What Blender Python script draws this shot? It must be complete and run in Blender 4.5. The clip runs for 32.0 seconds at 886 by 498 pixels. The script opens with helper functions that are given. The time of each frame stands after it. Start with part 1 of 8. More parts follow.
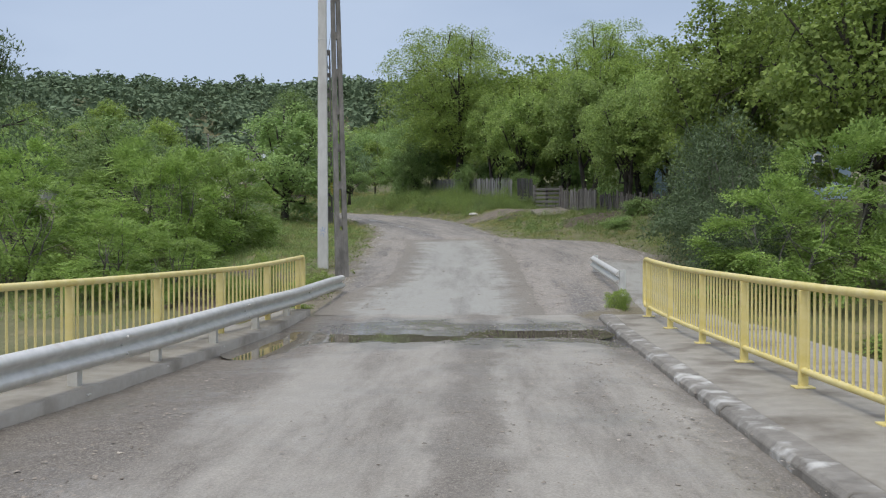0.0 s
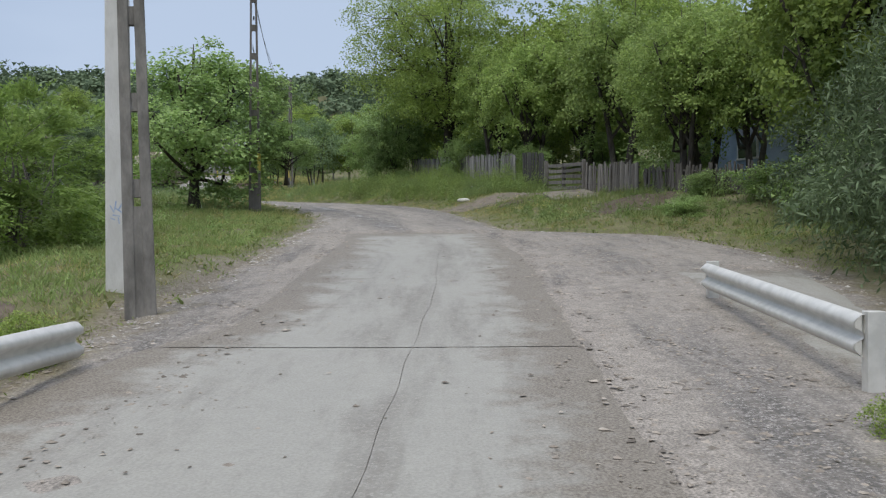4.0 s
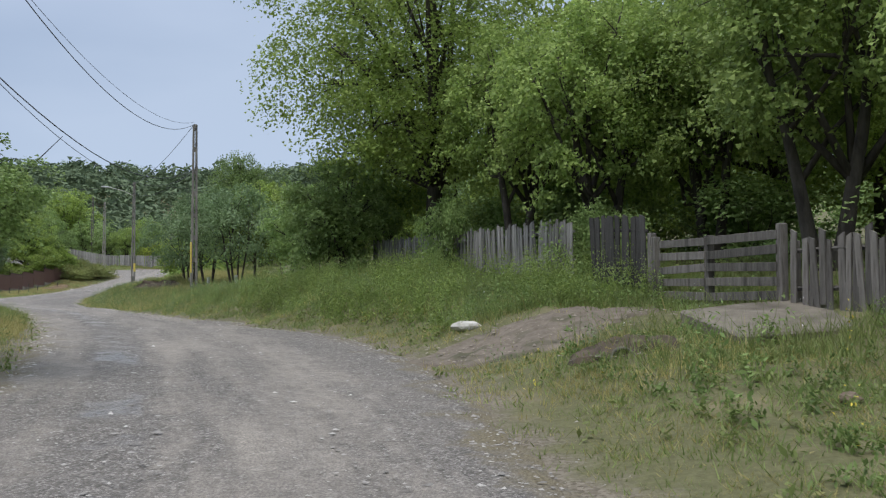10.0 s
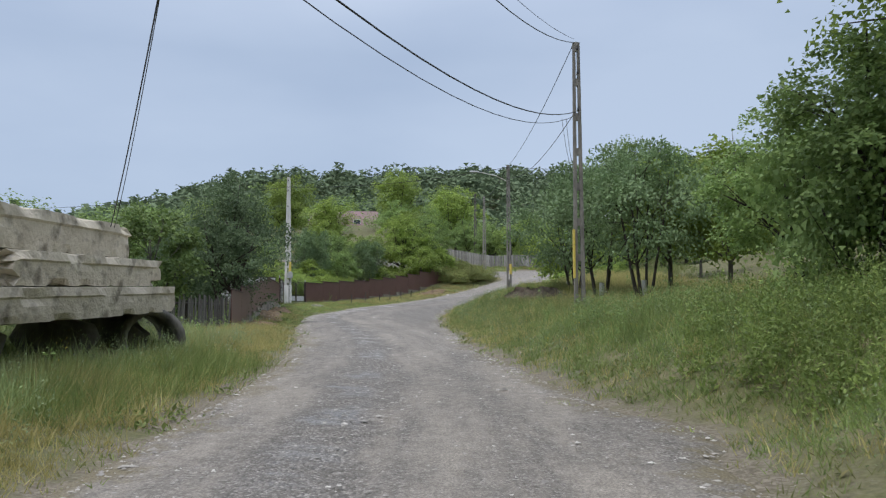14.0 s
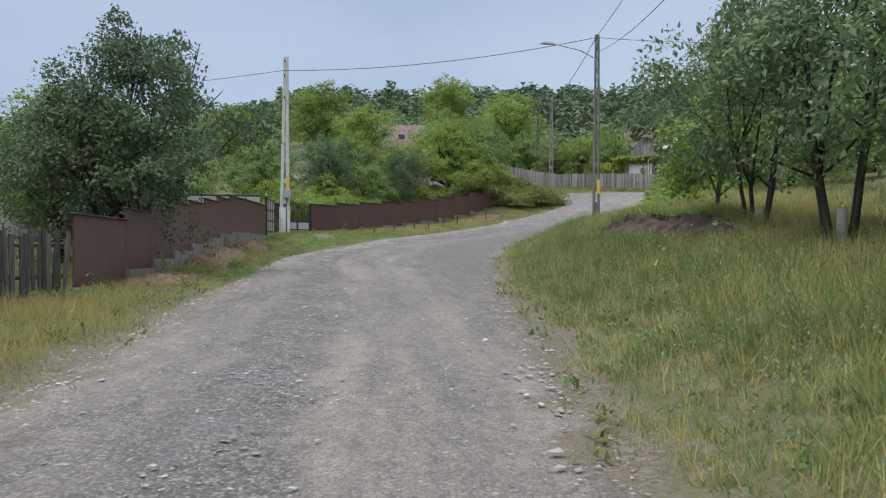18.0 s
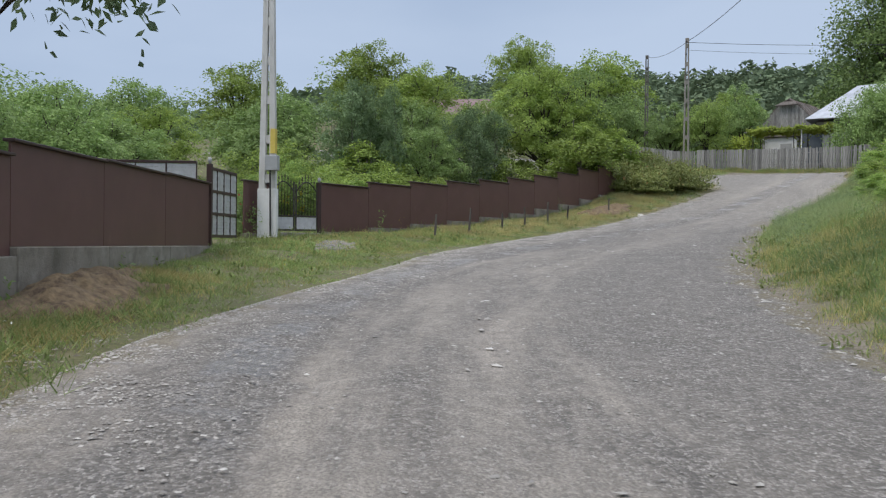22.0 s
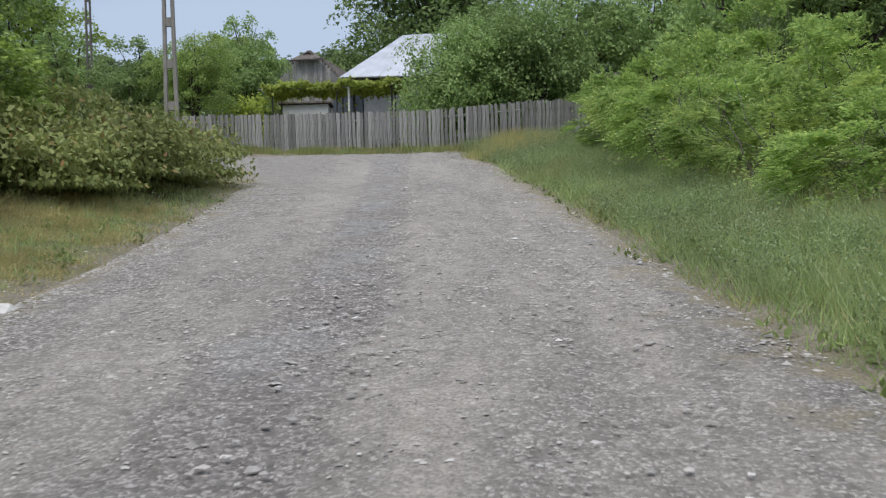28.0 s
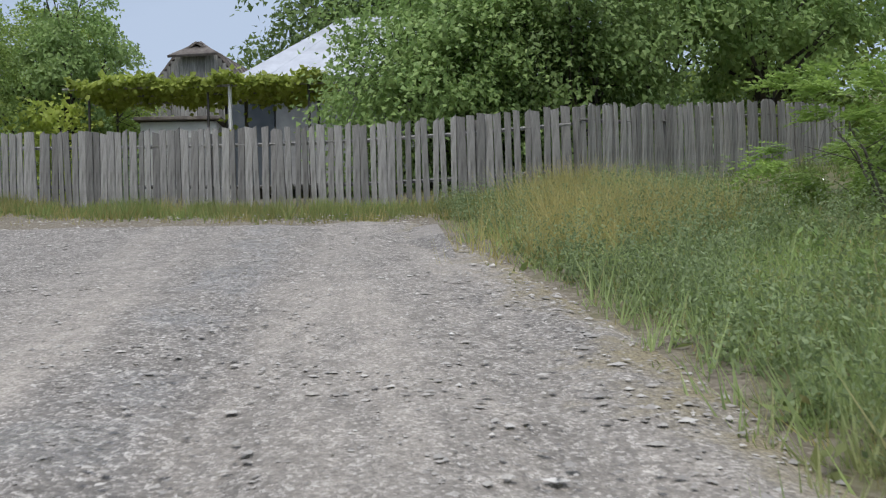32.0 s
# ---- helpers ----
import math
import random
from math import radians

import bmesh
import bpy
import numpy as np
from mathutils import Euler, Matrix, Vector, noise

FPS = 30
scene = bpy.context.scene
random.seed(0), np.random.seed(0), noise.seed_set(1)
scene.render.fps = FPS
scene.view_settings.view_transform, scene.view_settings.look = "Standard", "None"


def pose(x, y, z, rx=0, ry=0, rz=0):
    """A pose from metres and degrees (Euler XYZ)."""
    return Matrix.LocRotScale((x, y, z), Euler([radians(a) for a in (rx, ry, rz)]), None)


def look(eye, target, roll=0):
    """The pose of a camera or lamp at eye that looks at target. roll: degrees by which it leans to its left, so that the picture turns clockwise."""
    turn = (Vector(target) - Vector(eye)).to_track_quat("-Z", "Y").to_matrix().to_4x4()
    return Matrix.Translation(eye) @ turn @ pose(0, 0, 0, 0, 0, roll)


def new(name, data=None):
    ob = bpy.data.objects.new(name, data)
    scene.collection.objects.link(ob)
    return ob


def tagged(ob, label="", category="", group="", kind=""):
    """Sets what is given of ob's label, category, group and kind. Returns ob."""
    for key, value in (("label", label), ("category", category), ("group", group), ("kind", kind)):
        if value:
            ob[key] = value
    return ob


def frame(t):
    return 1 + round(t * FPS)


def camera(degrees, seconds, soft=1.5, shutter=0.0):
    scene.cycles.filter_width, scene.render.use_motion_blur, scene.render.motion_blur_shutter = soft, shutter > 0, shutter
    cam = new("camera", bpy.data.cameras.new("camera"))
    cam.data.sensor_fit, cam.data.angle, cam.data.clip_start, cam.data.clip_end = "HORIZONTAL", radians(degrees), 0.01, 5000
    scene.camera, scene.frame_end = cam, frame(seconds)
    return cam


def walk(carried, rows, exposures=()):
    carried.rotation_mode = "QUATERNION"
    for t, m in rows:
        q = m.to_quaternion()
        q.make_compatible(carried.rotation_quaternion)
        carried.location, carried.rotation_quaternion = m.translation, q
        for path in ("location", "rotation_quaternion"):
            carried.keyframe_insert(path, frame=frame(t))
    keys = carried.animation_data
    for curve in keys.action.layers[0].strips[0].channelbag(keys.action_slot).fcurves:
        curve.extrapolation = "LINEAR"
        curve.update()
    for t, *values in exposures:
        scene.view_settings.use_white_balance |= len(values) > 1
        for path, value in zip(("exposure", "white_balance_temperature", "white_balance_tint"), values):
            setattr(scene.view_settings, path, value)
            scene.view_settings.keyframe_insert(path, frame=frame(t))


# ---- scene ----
cam = camera(49.8, 32.0, soft=1.2, shutter=0.1)
METRES, EYE = 138.0, 1.65
ROWS = [
    (0.0, 0.0, 0.0, 0.0, -0.0, -0.64, 0.07),
    (0.5, 0.0006, 0.011, 0.0, -0.01, -0.77, 0.24),
    (1.0, 0.001, 0.0225, -0.0001, 0.21, -0.66, 0.12),
    (1.5, 0.0017, 0.0344, -0.0004, 0.03, -0.8, 0.21),
    (2.0, 0.0024, 0.0467, -0.0004, 0.12, -0.75, 0.19),
    (2.5, 0.0031, 0.0594, -0.0006, 0.1, -0.81, 0.16),
    (3.0, 0.0038, 0.0725, -0.0008, 0.06, -0.83, 0.2),
    (3.5, 0.0047, 0.0862, -0.001, -0.03, -0.79, 0.23),
    (5.5, 0.0069, 0.1406, -0.0005, -0.26, -0.68, 0.25),
    (6.0, 0.0071, 0.1536, 0.0009, -0.35, -0.65, 0.18),
    (6.5, 0.0074, 0.1663, 0.0022, -0.34, -0.57, 0.19),
    (7.0, 0.0077, 0.1792, 0.0035, -0.47, 0.75, 0.43),
    (7.5, 0.0079, 0.1919, 0.0046, -0.48, 1.73, 0.5),
    (8.0, 0.0081, 0.205, 0.0057, -0.45, 3.54, 0.53),
    (8.5, 0.0085, 0.2184, 0.0067, -0.41, 4.52, 0.72),
    (9.0, 0.0086, 0.2317, 0.0077, -0.29, 4.67, 0.81),
    (9.5, 0.0085, 0.2456, 0.0085, -0.45, 4.76, 0.7),
    (10.0, 0.0082, 0.2597, 0.0093, -0.48, 4.72, 0.76),
    (10.5, 0.007, 0.2738, 0.01, 0.13, 4.76, 0.66),
    (11.0, 0.0052, 0.288, 0.0111, 1.62, 4.75, 0.74),
    (11.5, 0.0024, 0.3024, 0.0121, 4.89, 4.79, 0.54),
    (12.0, -0.0012, 0.3164, 0.0131, 8.98, 4.72, 0.58),
    (12.5, -0.0054, 0.3305, 0.0141, 13.27, 4.89, 0.47),
    (13.0, -0.0101, 0.345, 0.0152, 17.18, 4.73, 0.39),
    (13.5, -0.0147, 0.3597, 0.0163, 20.01, 4.78, 0.24),
    (14.0, -0.0197, 0.3746, 0.0175, 22.59, 4.82, 0.23),
    (14.5, -0.0249, 0.39, 0.0186, 24.51, 4.75, 0.3),
    (15.0, -0.03, 0.4043, 0.0193, 25.32, 3.24, 0.11),
    (15.5, -0.035, 0.4176, 0.02, 25.41, 1.11, -0.3),
    (17.5, -0.0606, 0.4738, 0.0225, 25.9, 0.27, -0.38),
    (18.0, -0.068, 0.4887, 0.0233, 25.82, 0.24, -0.42),
    (18.5, -0.0756, 0.5041, 0.0242, 25.78, 0.12, -0.32),
    (19.0, -0.0837, 0.5202, 0.0249, 25.82, 0.03, -0.42),
    (19.5, -0.0921, 0.5366, 0.0257, 25.74, -0.04, -0.38),
    (20.0, -0.1014, 0.5532, 0.0262, 25.85, -0.05, -0.31),
    (20.5, -0.1118, 0.5702, 0.0268, 26.16, -0.11, -0.56),
    (21.0, -0.1227, 0.5871, 0.0274, 27.14, -0.05, -0.48),
    (21.5, -0.1328, 0.6029, 0.0279, 28.48, -0.21, -0.36),
    (22.0, -0.1429, 0.618, 0.0286, 29.35, -0.31, -0.57),
    (22.5, -0.1528, 0.6329, 0.0294, 29.68, -0.34, -0.21),
    (23.0, -0.162, 0.6478, 0.0301, 29.15, -0.12, -0.45),
    (23.5, -0.1713, 0.6624, 0.0307, 28.27, -0.04, -0.32),
    (24.0, -0.1803, 0.6775, 0.0315, 26.12, 0.09, -0.3),
    (24.5, -0.1877, 0.6927, 0.0325, 23.73, 0.1, -0.08),
    (25.0, -0.1941, 0.7083, 0.0336, 21.53, -0.07, 0.06),
    (25.5, -0.1988, 0.7252, 0.0345, 18.15, -0.21, 0.26),
    (26.0, -0.2018, 0.7432, 0.0354, 13.37, -0.27, 0.51),
    (26.5, -0.2032, 0.762, 0.0363, 8.82, -0.36, 0.81),
    (28.5, -0.1992, 0.8361, 0.0421, -3.35, -0.96, 1.76),
    (29.0, -0.1979, 0.8536, 0.0438, -3.78, -1.0, 1.76),
    (29.5, -0.1968, 0.871, 0.0456, -3.98, -0.98, 1.66),
    (30.0, -0.1959, 0.888, 0.0474, -4.09, -0.78, 1.66),
    (30.5, -0.1954, 0.904, 0.0495, -4.09, -0.76, 1.62),
    (31.0, -0.1952, 0.9194, 0.0516, -4.15, -0.44, 1.65),
    (31.5, -0.1952, 0.9343, 0.0536, -4.07, 0.04, 1.79),
    (32.0, -0.1958, 0.9487, 0.0554, -4.06, 0.91, 1.58),
]
walk(cam, [(t, pose(METRES * x, METRES * y, EYE + METRES * z, 90 + pitch, roll, yaw)) for t, x, y, z, yaw, pitch, roll in ROWS])

# ---- world and sun: a bright overcast day ----
world = bpy.data.worlds.new("overcast_sky")
scene.world = world
world.use_nodes = True
wn, wl = world.node_tree.nodes, world.node_tree.links
wn.clear()
w_out = wn.new("ShaderNodeOutputWorld")
w_bg = wn.new("ShaderNodeBackground")
w_sky = wn.new("ShaderNodeTexSky")
w_sky.sky_type, w_sky.sun_disc = "NISHITA", False
w_sky.sun_elevation, w_sky.sun_rotation = radians(55), radians(150)
w_scale = wn.new("ShaderNodeVectorMath")
w_scale.operation = "SCALE"
w_scale.inputs["Scale"].default_value = 0.1
w_tc = wn.new("ShaderNodeTexCoord")
w_map = wn.new("ShaderNodeMapping")
w_map.inputs["Scale"].default_value = (1.0, 1.0, 3.2)
w_noise = wn.new("ShaderNodeTexNoise")
w_noise.inputs["Scale"].default_value = 1.7
w_noise.inputs["Detail"].default_value = 5.0
w_noise.inputs["Roughness"].default_value = 0.45
w_ramp = wn.new("ShaderNodeValToRGB")
w_ramp.color_ramp.elements[0].position, w_ramp.color_ramp.elements[0].color = 0.34, (0.39, 0.5, 0.7, 1)
w_ramp.color_ramp.elements[1].position, w_ramp.color_ramp.elements[1].color = 0.66, (0.56, 0.67, 0.86, 1)
w_mix = wn.new("ShaderNodeMix")
w_mix.data_type = "RGBA"
w_mix.inputs[0].default_value = 0.86
wl.new(w_sky.outputs[0], w_scale.inputs[0])
wl.new(w_tc.outputs["Generated"], w_map.inputs[0])
wl.new(w_map.outputs[0], w_noise.inputs["Vector"])
wl.new(w_noise.outputs[0], w_ramp.inputs[0])
wl.new(w_scale.outputs[0], w_mix.inputs[6])
wl.new(w_ramp.outputs[0], w_mix.inputs[7])
w_sep = wn.new("ShaderNodeSeparateXYZ")
w_rise = wn.new("ShaderNodeMapRange")
w_rise.inputs[1].default_value, w_rise.inputs[2].default_value = 0.28, 0.95
w_rise.inputs[3].default_value, w_rise.inputs[4].default_value = 0.0, 1.0
w_lift = wn.new("ShaderNodeVectorMath")
w_lift.operation = "MULTIPLY"
wl.new(w_tc.outputs["Generated"], w_sep.inputs[0])
wl.new(w_sep.outputs[2], w_rise.inputs[0])
wl.new(w_mix.outputs[2], w_lift.inputs[0])
w_tint = wn.new("ShaderNodeMix")
w_tint.data_type = "RGBA"
w_tint.inputs[6].default_value, w_tint.inputs[7].default_value = (1, 1, 1, 1), (2.8, 2.42, 2.12, 1)
wl.new(w_rise.outputs[0], w_tint.inputs[0])
wl.new(w_tint.outputs[2], w_lift.inputs[1])
wl.new(w_lift.outputs[0], w_bg.inputs[0])
wl.new(w_bg.outputs[0], w_out.inputs[0])
w_bg.inputs[1].default_value = 0.95
sun_data = bpy.data.lights.new("sun", "SUN")
sun_data.energy, sun_data.angle, sun_data.color = 1.7, radians(24), (1.0, 0.95, 0.87)
sun = new("sun", sun_data)
sun.matrix_world = look((0, 0, 60), (16, 27, 0))


# ---- materials ----
def material(name, base=(0.5, 0.5, 0.5), rough=0.8, metal=0.0, second=None, scale=3.0, contrast=0.5, bump=0.0, bump_scale=40.0,
             third=None, third_scale=0.6, third_at=0.6, vary=0.0, island=False, coords="Object", stretch=(1, 1, 1), spec=None):
    """Two scales of colour variation, stains, and fine relief."""
    m = bpy.data.materials.new(name)
    m.use_nodes = True
    n, l = m.node_tree.nodes, m.node_tree.links
    b = n["Principled BSDF"]
    b.inputs["Roughness"].default_value, b.inputs["Metallic"].default_value = rough, metal
    if spec is not None:
        b.inputs["Specular IOR Level"].default_value = spec
    tc = n.new("ShaderNodeTexCoord")
    mp = n.new("ShaderNodeMapping")
    mp.inputs["Scale"].default_value = stretch
    l.new(tc.outputs[coords], mp.inputs[0])
    col = None
    nz = n.new("ShaderNodeTexNoise")
    nz.inputs["Scale"].default_value, nz.inputs["Detail"].default_value, nz.inputs["Roughness"].default_value = scale, 8, 0.65
    l.new(mp.outputs[0], nz.inputs["Vector"])
    rp = n.new("ShaderNodeValToRGB")
    rp.color_ramp.elements[0].position, rp.color_ramp.elements[1].position = 0.5 - contrast / 2 * 0.5, 0.5 + contrast / 2 * 0.5
    rp.color_ramp.elements[0].color = (*base, 1)
    rp.color_ramp.elements[1].color = (*(second or [c * 1.25 for c in base]), 1)
    l.new(nz.outputs[0], rp.inputs[0])
    col = rp.outputs[0]
    if third:
        n3 = n.new("ShaderNodeTexNoise")
        n3.inputs["Scale"].default_value, n3.inputs["Detail"].default_value = third_scale, 6
        l.new(mp.outputs[0], n3.inputs["Vector"])
        r3 = n.new("ShaderNodeValToRGB")
        r3.color_ramp.elements[0].position, r3.color_ramp.elements[1].position = third_at - 0.06, third_at + 0.1
        l.new(n3.outputs[0], r3.inputs[0])
        mx = n.new("ShaderNodeMix")
        mx.data_type = "RGBA"
        l.new(r3.outputs[0], mx.inputs[0])
        l.new(col, mx.inputs[6])
        mx.inputs[7].default_value = (*third, 1)
        col = mx.outputs[2]
    if vary:
        if island:
            rnd = n.new("ShaderNodeNewGeometry").outputs["Random Per Island"]
        else:
            rnd = n.new("ShaderNodeObjectInfo").outputs["Random"]
        mr = n.new("ShaderNodeMapRange")
        mr.inputs[3].default_value, mr.inputs[4].default_value = 1 - vary, 1 + vary
        l.new(rnd, mr.inputs[0])
        vm = n.new("ShaderNodeVectorMath")
        vm.operation = "SCALE"
        l.new(col, vm.inputs[0])
        l.new(mr.outputs[0], vm.inputs["Scale"])
        col = vm.outputs[0]
    l.new(col, b.inputs["Base Color"])
    if bump:
        n2 = n.new("ShaderNodeTexNoise")
        n2.inputs["Scale"].default_value, n2.inputs["Detail"].default_value = bump_scale, 6
        l.new(mp.outputs[0], n2.inputs["Vector"])
        bp = n.new("ShaderNodeBump")
        bp.inputs["Strength"].default_value, bp.inputs["Distance"].default_value = bump, 0.02
        l.new(n2.outputs[0], bp.inputs["Height"])
        l.new(bp.outputs[0], b.inputs["Normal"])
    return m


def leaf_material(name, dark, light, glow=0.35, yellow=None, patch=None):
    """Leaves: each leaf a little different, each plant too; some light comes through."""
    m = bpy.data.materials.new(name)
    m.use_nodes = True
    n, l = m.node_tree.nodes, m.node_tree.links
    b, out = n["Principled BSDF"], n["Material Output"]
    geo = n.new("ShaderNodeNewGeometry")
    info = n.new("ShaderNodeObjectInfo")
    rp = n.new("ShaderNodeValToRGB")
    mean = [(a + b_) / 2 for a, b_ in zip(dark, light)]
    dark, light = [0.62 * a + 0.38 * c for a, c in zip(dark, mean)], [0.62 * a + 0.38 * c for a, c in zip(light, mean)]
    rp.color_ramp.elements[0].color, rp.color_ramp.elements[1].color = (*dark, 1), (*light, 1)
    if yellow:
        e = rp.color_ramp.elements.new(0.93)
        e.color = (*light, 1)
        rp.color_ramp.elements[2].color = (*yellow, 1)
    l.new(geo.outputs["Random Per Island"], rp.inputs[0])
    tc = n.new("ShaderNodeTexCoord")
    nz = n.new("ShaderNodeTexNoise")
    nz.inputs["Scale"].default_value, nz.inputs["Detail"].default_value = 0.9, 3
    l.new(tc.outputs["Object"], nz.inputs["Vector"])
    ad = n.new("ShaderNodeMath")
    ad.operation = "MULTIPLY_ADD"
    l.new(info.outputs["Random"], ad.inputs[0])
    ad.inputs[1].default_value, ad.inputs[2].default_value = 0.35, 0.35
    ad2 = n.new("ShaderNodeMath")
    ad2.operation = "ADD"
    l.new(ad.outputs[0], ad2.inputs[0])
    l.new(nz.outputs[0], ad2.inputs[1])
    vm = n.new("ShaderNodeVectorMath")
    vm.operation = "SCALE"
    l.new(rp.outputs[0], vm.inputs[0])
    l.new(ad2.outputs[0], vm.inputs["Scale"])
    tint = vm.outputs[0]
    if patch:
        n5 = n.new("ShaderNodeTexNoise")
        n5.inputs["Scale"].default_value, n5.inputs["Detail"].default_value = 0.42, 5
        l.new(tc.outputs["Object"], n5.inputs["Vector"])
        r5 = n.new("ShaderNodeMapRange")
        r5.inputs[1].default_value, r5.inputs[2].default_value, r5.inputs[4].default_value = 0.5, 0.66, 0.55
        l.new(n5.outputs[0], r5.inputs[0])
        m5 = n.new("ShaderNodeMix")
        m5.data_type = "RGBA"
        l.new(r5.outputs[0], m5.inputs[0])
        l.new(tint, m5.inputs[6])
        m5.inputs[7].default_value = (*patch, 1)
        tint = m5.outputs[2]
    l.new(tint, b.inputs["Base Color"])
    b.inputs["Roughness"].default_value = 0.5
    b.inputs["Specular IOR Level"].default_value = 0.22
    tr = n.new("ShaderNodeBsdfTranslucent")
    l.new(tint, tr.inputs[0])
    mx = n.new("ShaderNodeMixShader")
    mx.inputs[0].default_value = glow
    l.new(b.outputs[0], mx.inputs[1])
    l.new(tr.outputs[0], mx.inputs[2])
    l.new(mx.outputs[0], out.inputs[0])
    return m


def stony_material(name, base, second, patch, scale=26.0, rough=0.9, bump=0.6, lanes=None, wet_at=None, even=0.0, edge=None, mud=0.0, grain=0.34, fresh=None, wet_s=None, lumps=0.2):
    """Gravel: single stones from cells, patches of fines, and the loose and packed lanes that wheels leave."""
    m = bpy.data.materials.new(name)
    m.use_nodes = True
    n, l = m.node_tree.nodes, m.node_tree.links
    b = n["Principled BSDF"]
    b.inputs["Roughness"].default_value = rough
    tc = n.new("ShaderNodeTexCoord")
    vo = n.new("ShaderNodeTexVoronoi")
    vo.inputs["Scale"].default_value = scale
    l.new(tc.outputs["Object"], vo.inputs["Vector"])
    vo2 = n.new("ShaderNodeTexVoronoi")
    vo2.inputs["Scale"].default_value = scale * 2.3
    l.new(tc.outputs["Object"], vo2.inputs["Vector"])
    sep = n.new("ShaderNodeSeparateColor")
    l.new(vo.outputs["Color"], sep.inputs[0])
    sep2 = n.new("ShaderNodeSeparateColor")
    l.new(vo2.outputs["Color"], sep2.inputs[0])
    mean = n.new("ShaderNodeMath")
    mean.operation = "MULTIPLY"
    l.new(sep.outputs[0], mean.inputs[0])
    l.new(sep2.outputs[0], mean.inputs[1])
    rp = n.new("ShaderNodeValToRGB")
    rp.color_ramp.elements[0].color = (*[c * 0.62 for c in base], 1)
    rp.color_ramp.elements[1].color, rp.color_ramp.elements[1].position = (*second, 1), 0.8
    e = rp.color_ramp.elements.new(0.3)
    e.color = (*base, 1)
    l.new(mean.outputs[0], rp.inputs[0])
    nz = n.new("ShaderNodeTexNoise")
    nz.inputs["Scale"].default_value, nz.inputs["Detail"].default_value, nz.inputs["Roughness"].default_value = 0.7, 8, 0.7
    l.new(tc.outputs["Object"], nz.inputs["Vector"])
    fac = n.new("ShaderNodeValToRGB")
    fac.color_ramp.elements[0].position, fac.color_ramp.elements[1].position = 0.45, 0.62
    l.new(nz.outputs[0], fac.inputs[0])
    smooth_fac = fac.outputs[0]
    if lanes:
        uv = n.new("ShaderNodeSeparateXYZ")
        l.new(tc.outputs["UV"], uv.inputs[0])
        wob = n.new("ShaderNodeMath")
        wob.operation = "MULTIPLY_ADD"
        l.new(nz.outputs[0], wob.inputs[0])
        wob.inputs[1].default_value = 1.3
        l.new(uv.outputs[0], wob.inputs[2])
        mr = n.new("ShaderNodeMapRange")
        mr.inputs[1].default_value, mr.inputs[2].default_value = -3.0 + 0.65, 4.2 + 0.65
        l.new(wob.outputs[0], mr.inputs[0])

        def curve(points):
            node = n.new("ShaderNodeFloatCurve")
            cu = node.mapping.curves[0]
            for k, (a, b_) in enumerate(points):
                if k < 2:
                    cu.points[k].location = ((a + 3) / 7.2, b_)
                else:
                    cu.points.new((a + 3) / 7.2, b_)
            node.mapping.update()
            l.new(mr.outputs[0], node.inputs[1])
            return node.outputs[0]
        lane = curve(lanes)
        wet = curve(wet_at)
        far = n.new("ShaderNodeMapRange")
        far.inputs[1].default_value, far.inputs[2].default_value = 100.0, 114.0
        far.inputs[3].default_value, far.inputs[4].default_value = 1.0, 0.55
        l.new(uv.outputs[1], far.inputs[0])
        mu = n.new("ShaderNodeMath")
        mu.operation = "MULTIPLY"
        l.new(lane, mu.inputs[0])
        l.new(far.outputs[0], mu.inputs[1])
        big = n.new("ShaderNodeTexNoise")
        big.inputs["Scale"].default_value, big.inputs["Detail"].default_value, big.inputs["Roughness"].default_value = 0.9, 9, 0.75
        along = n.new("ShaderNodeMapping")
        along.inputs["Scale"].default_value = (1.35, 0.2, 1.0)
        l.new(tc.outputs["UV"], along.inputs[0])
        l.new(along.outputs[0], big.inputs["Vector"])
        bigr = n.new("ShaderNodeMapRange")
        bigr.inputs[1].default_value, bigr.inputs[2].default_value = 0.36, 0.6
        bigr.inputs[3].default_value, bigr.inputs[4].default_value = -0.3 + even, 1.35
        bigr.clamp = False
        l.new(big.outputs[0], bigr.inputs[0])
        mu2 = n.new("ShaderNodeMath")
        mu2.operation = "MULTIPLY"
        mu2.use_clamp = True
        l.new(mu.outputs[0], mu2.inputs[0])
        l.new(bigr.outputs[0], mu2.inputs[1])
        # the turnout and the stretch round the slabs are muddier
        muddy = n.new("ShaderNodeMapRange")
        muddy.inputs[1].default_value, muddy.inputs[2].default_value = 36.5, 40.0
        muddy.inputs[3].default_value, muddy.inputs[4].default_value = mud, 0.0
        l.new(uv.outputs[1], muddy.inputs[0])
        mm = n.new("ShaderNodeMath")
        mm.operation = "MULTIPLY_ADD"
        mm.use_clamp = True
        l.new(muddy.outputs[0], mm.inputs[0])
        l.new(bigr.outputs[0], mm.inputs[1])
        l.new(mu2.outputs[0], mm.inputs[2])
        smooth_fac = mm.outputs[0]
        damp = n.new("ShaderNodeMath")
        damp.operation = "MULTIPLY"
        damp.use_clamp = True
        l.new(wet, damp.inputs[0])
        inv0 = n.new("ShaderNodeMapRange")
        inv0.inputs[1].default_value, inv0.inputs[2].default_value = 0.47, 0.6
        l.new(nz.outputs[0], inv0.inputs[0])
        l.new(inv0.outputs[0], damp.inputs[1])
        rg = n.new("ShaderNodeMapRange")
        rg.inputs[3].default_value, rg.inputs[4].default_value = rough, 0.3
        l.new(damp.outputs[0], rg.inputs[0])
        l.new(rg.outputs[0], b.inputs["Roughness"])
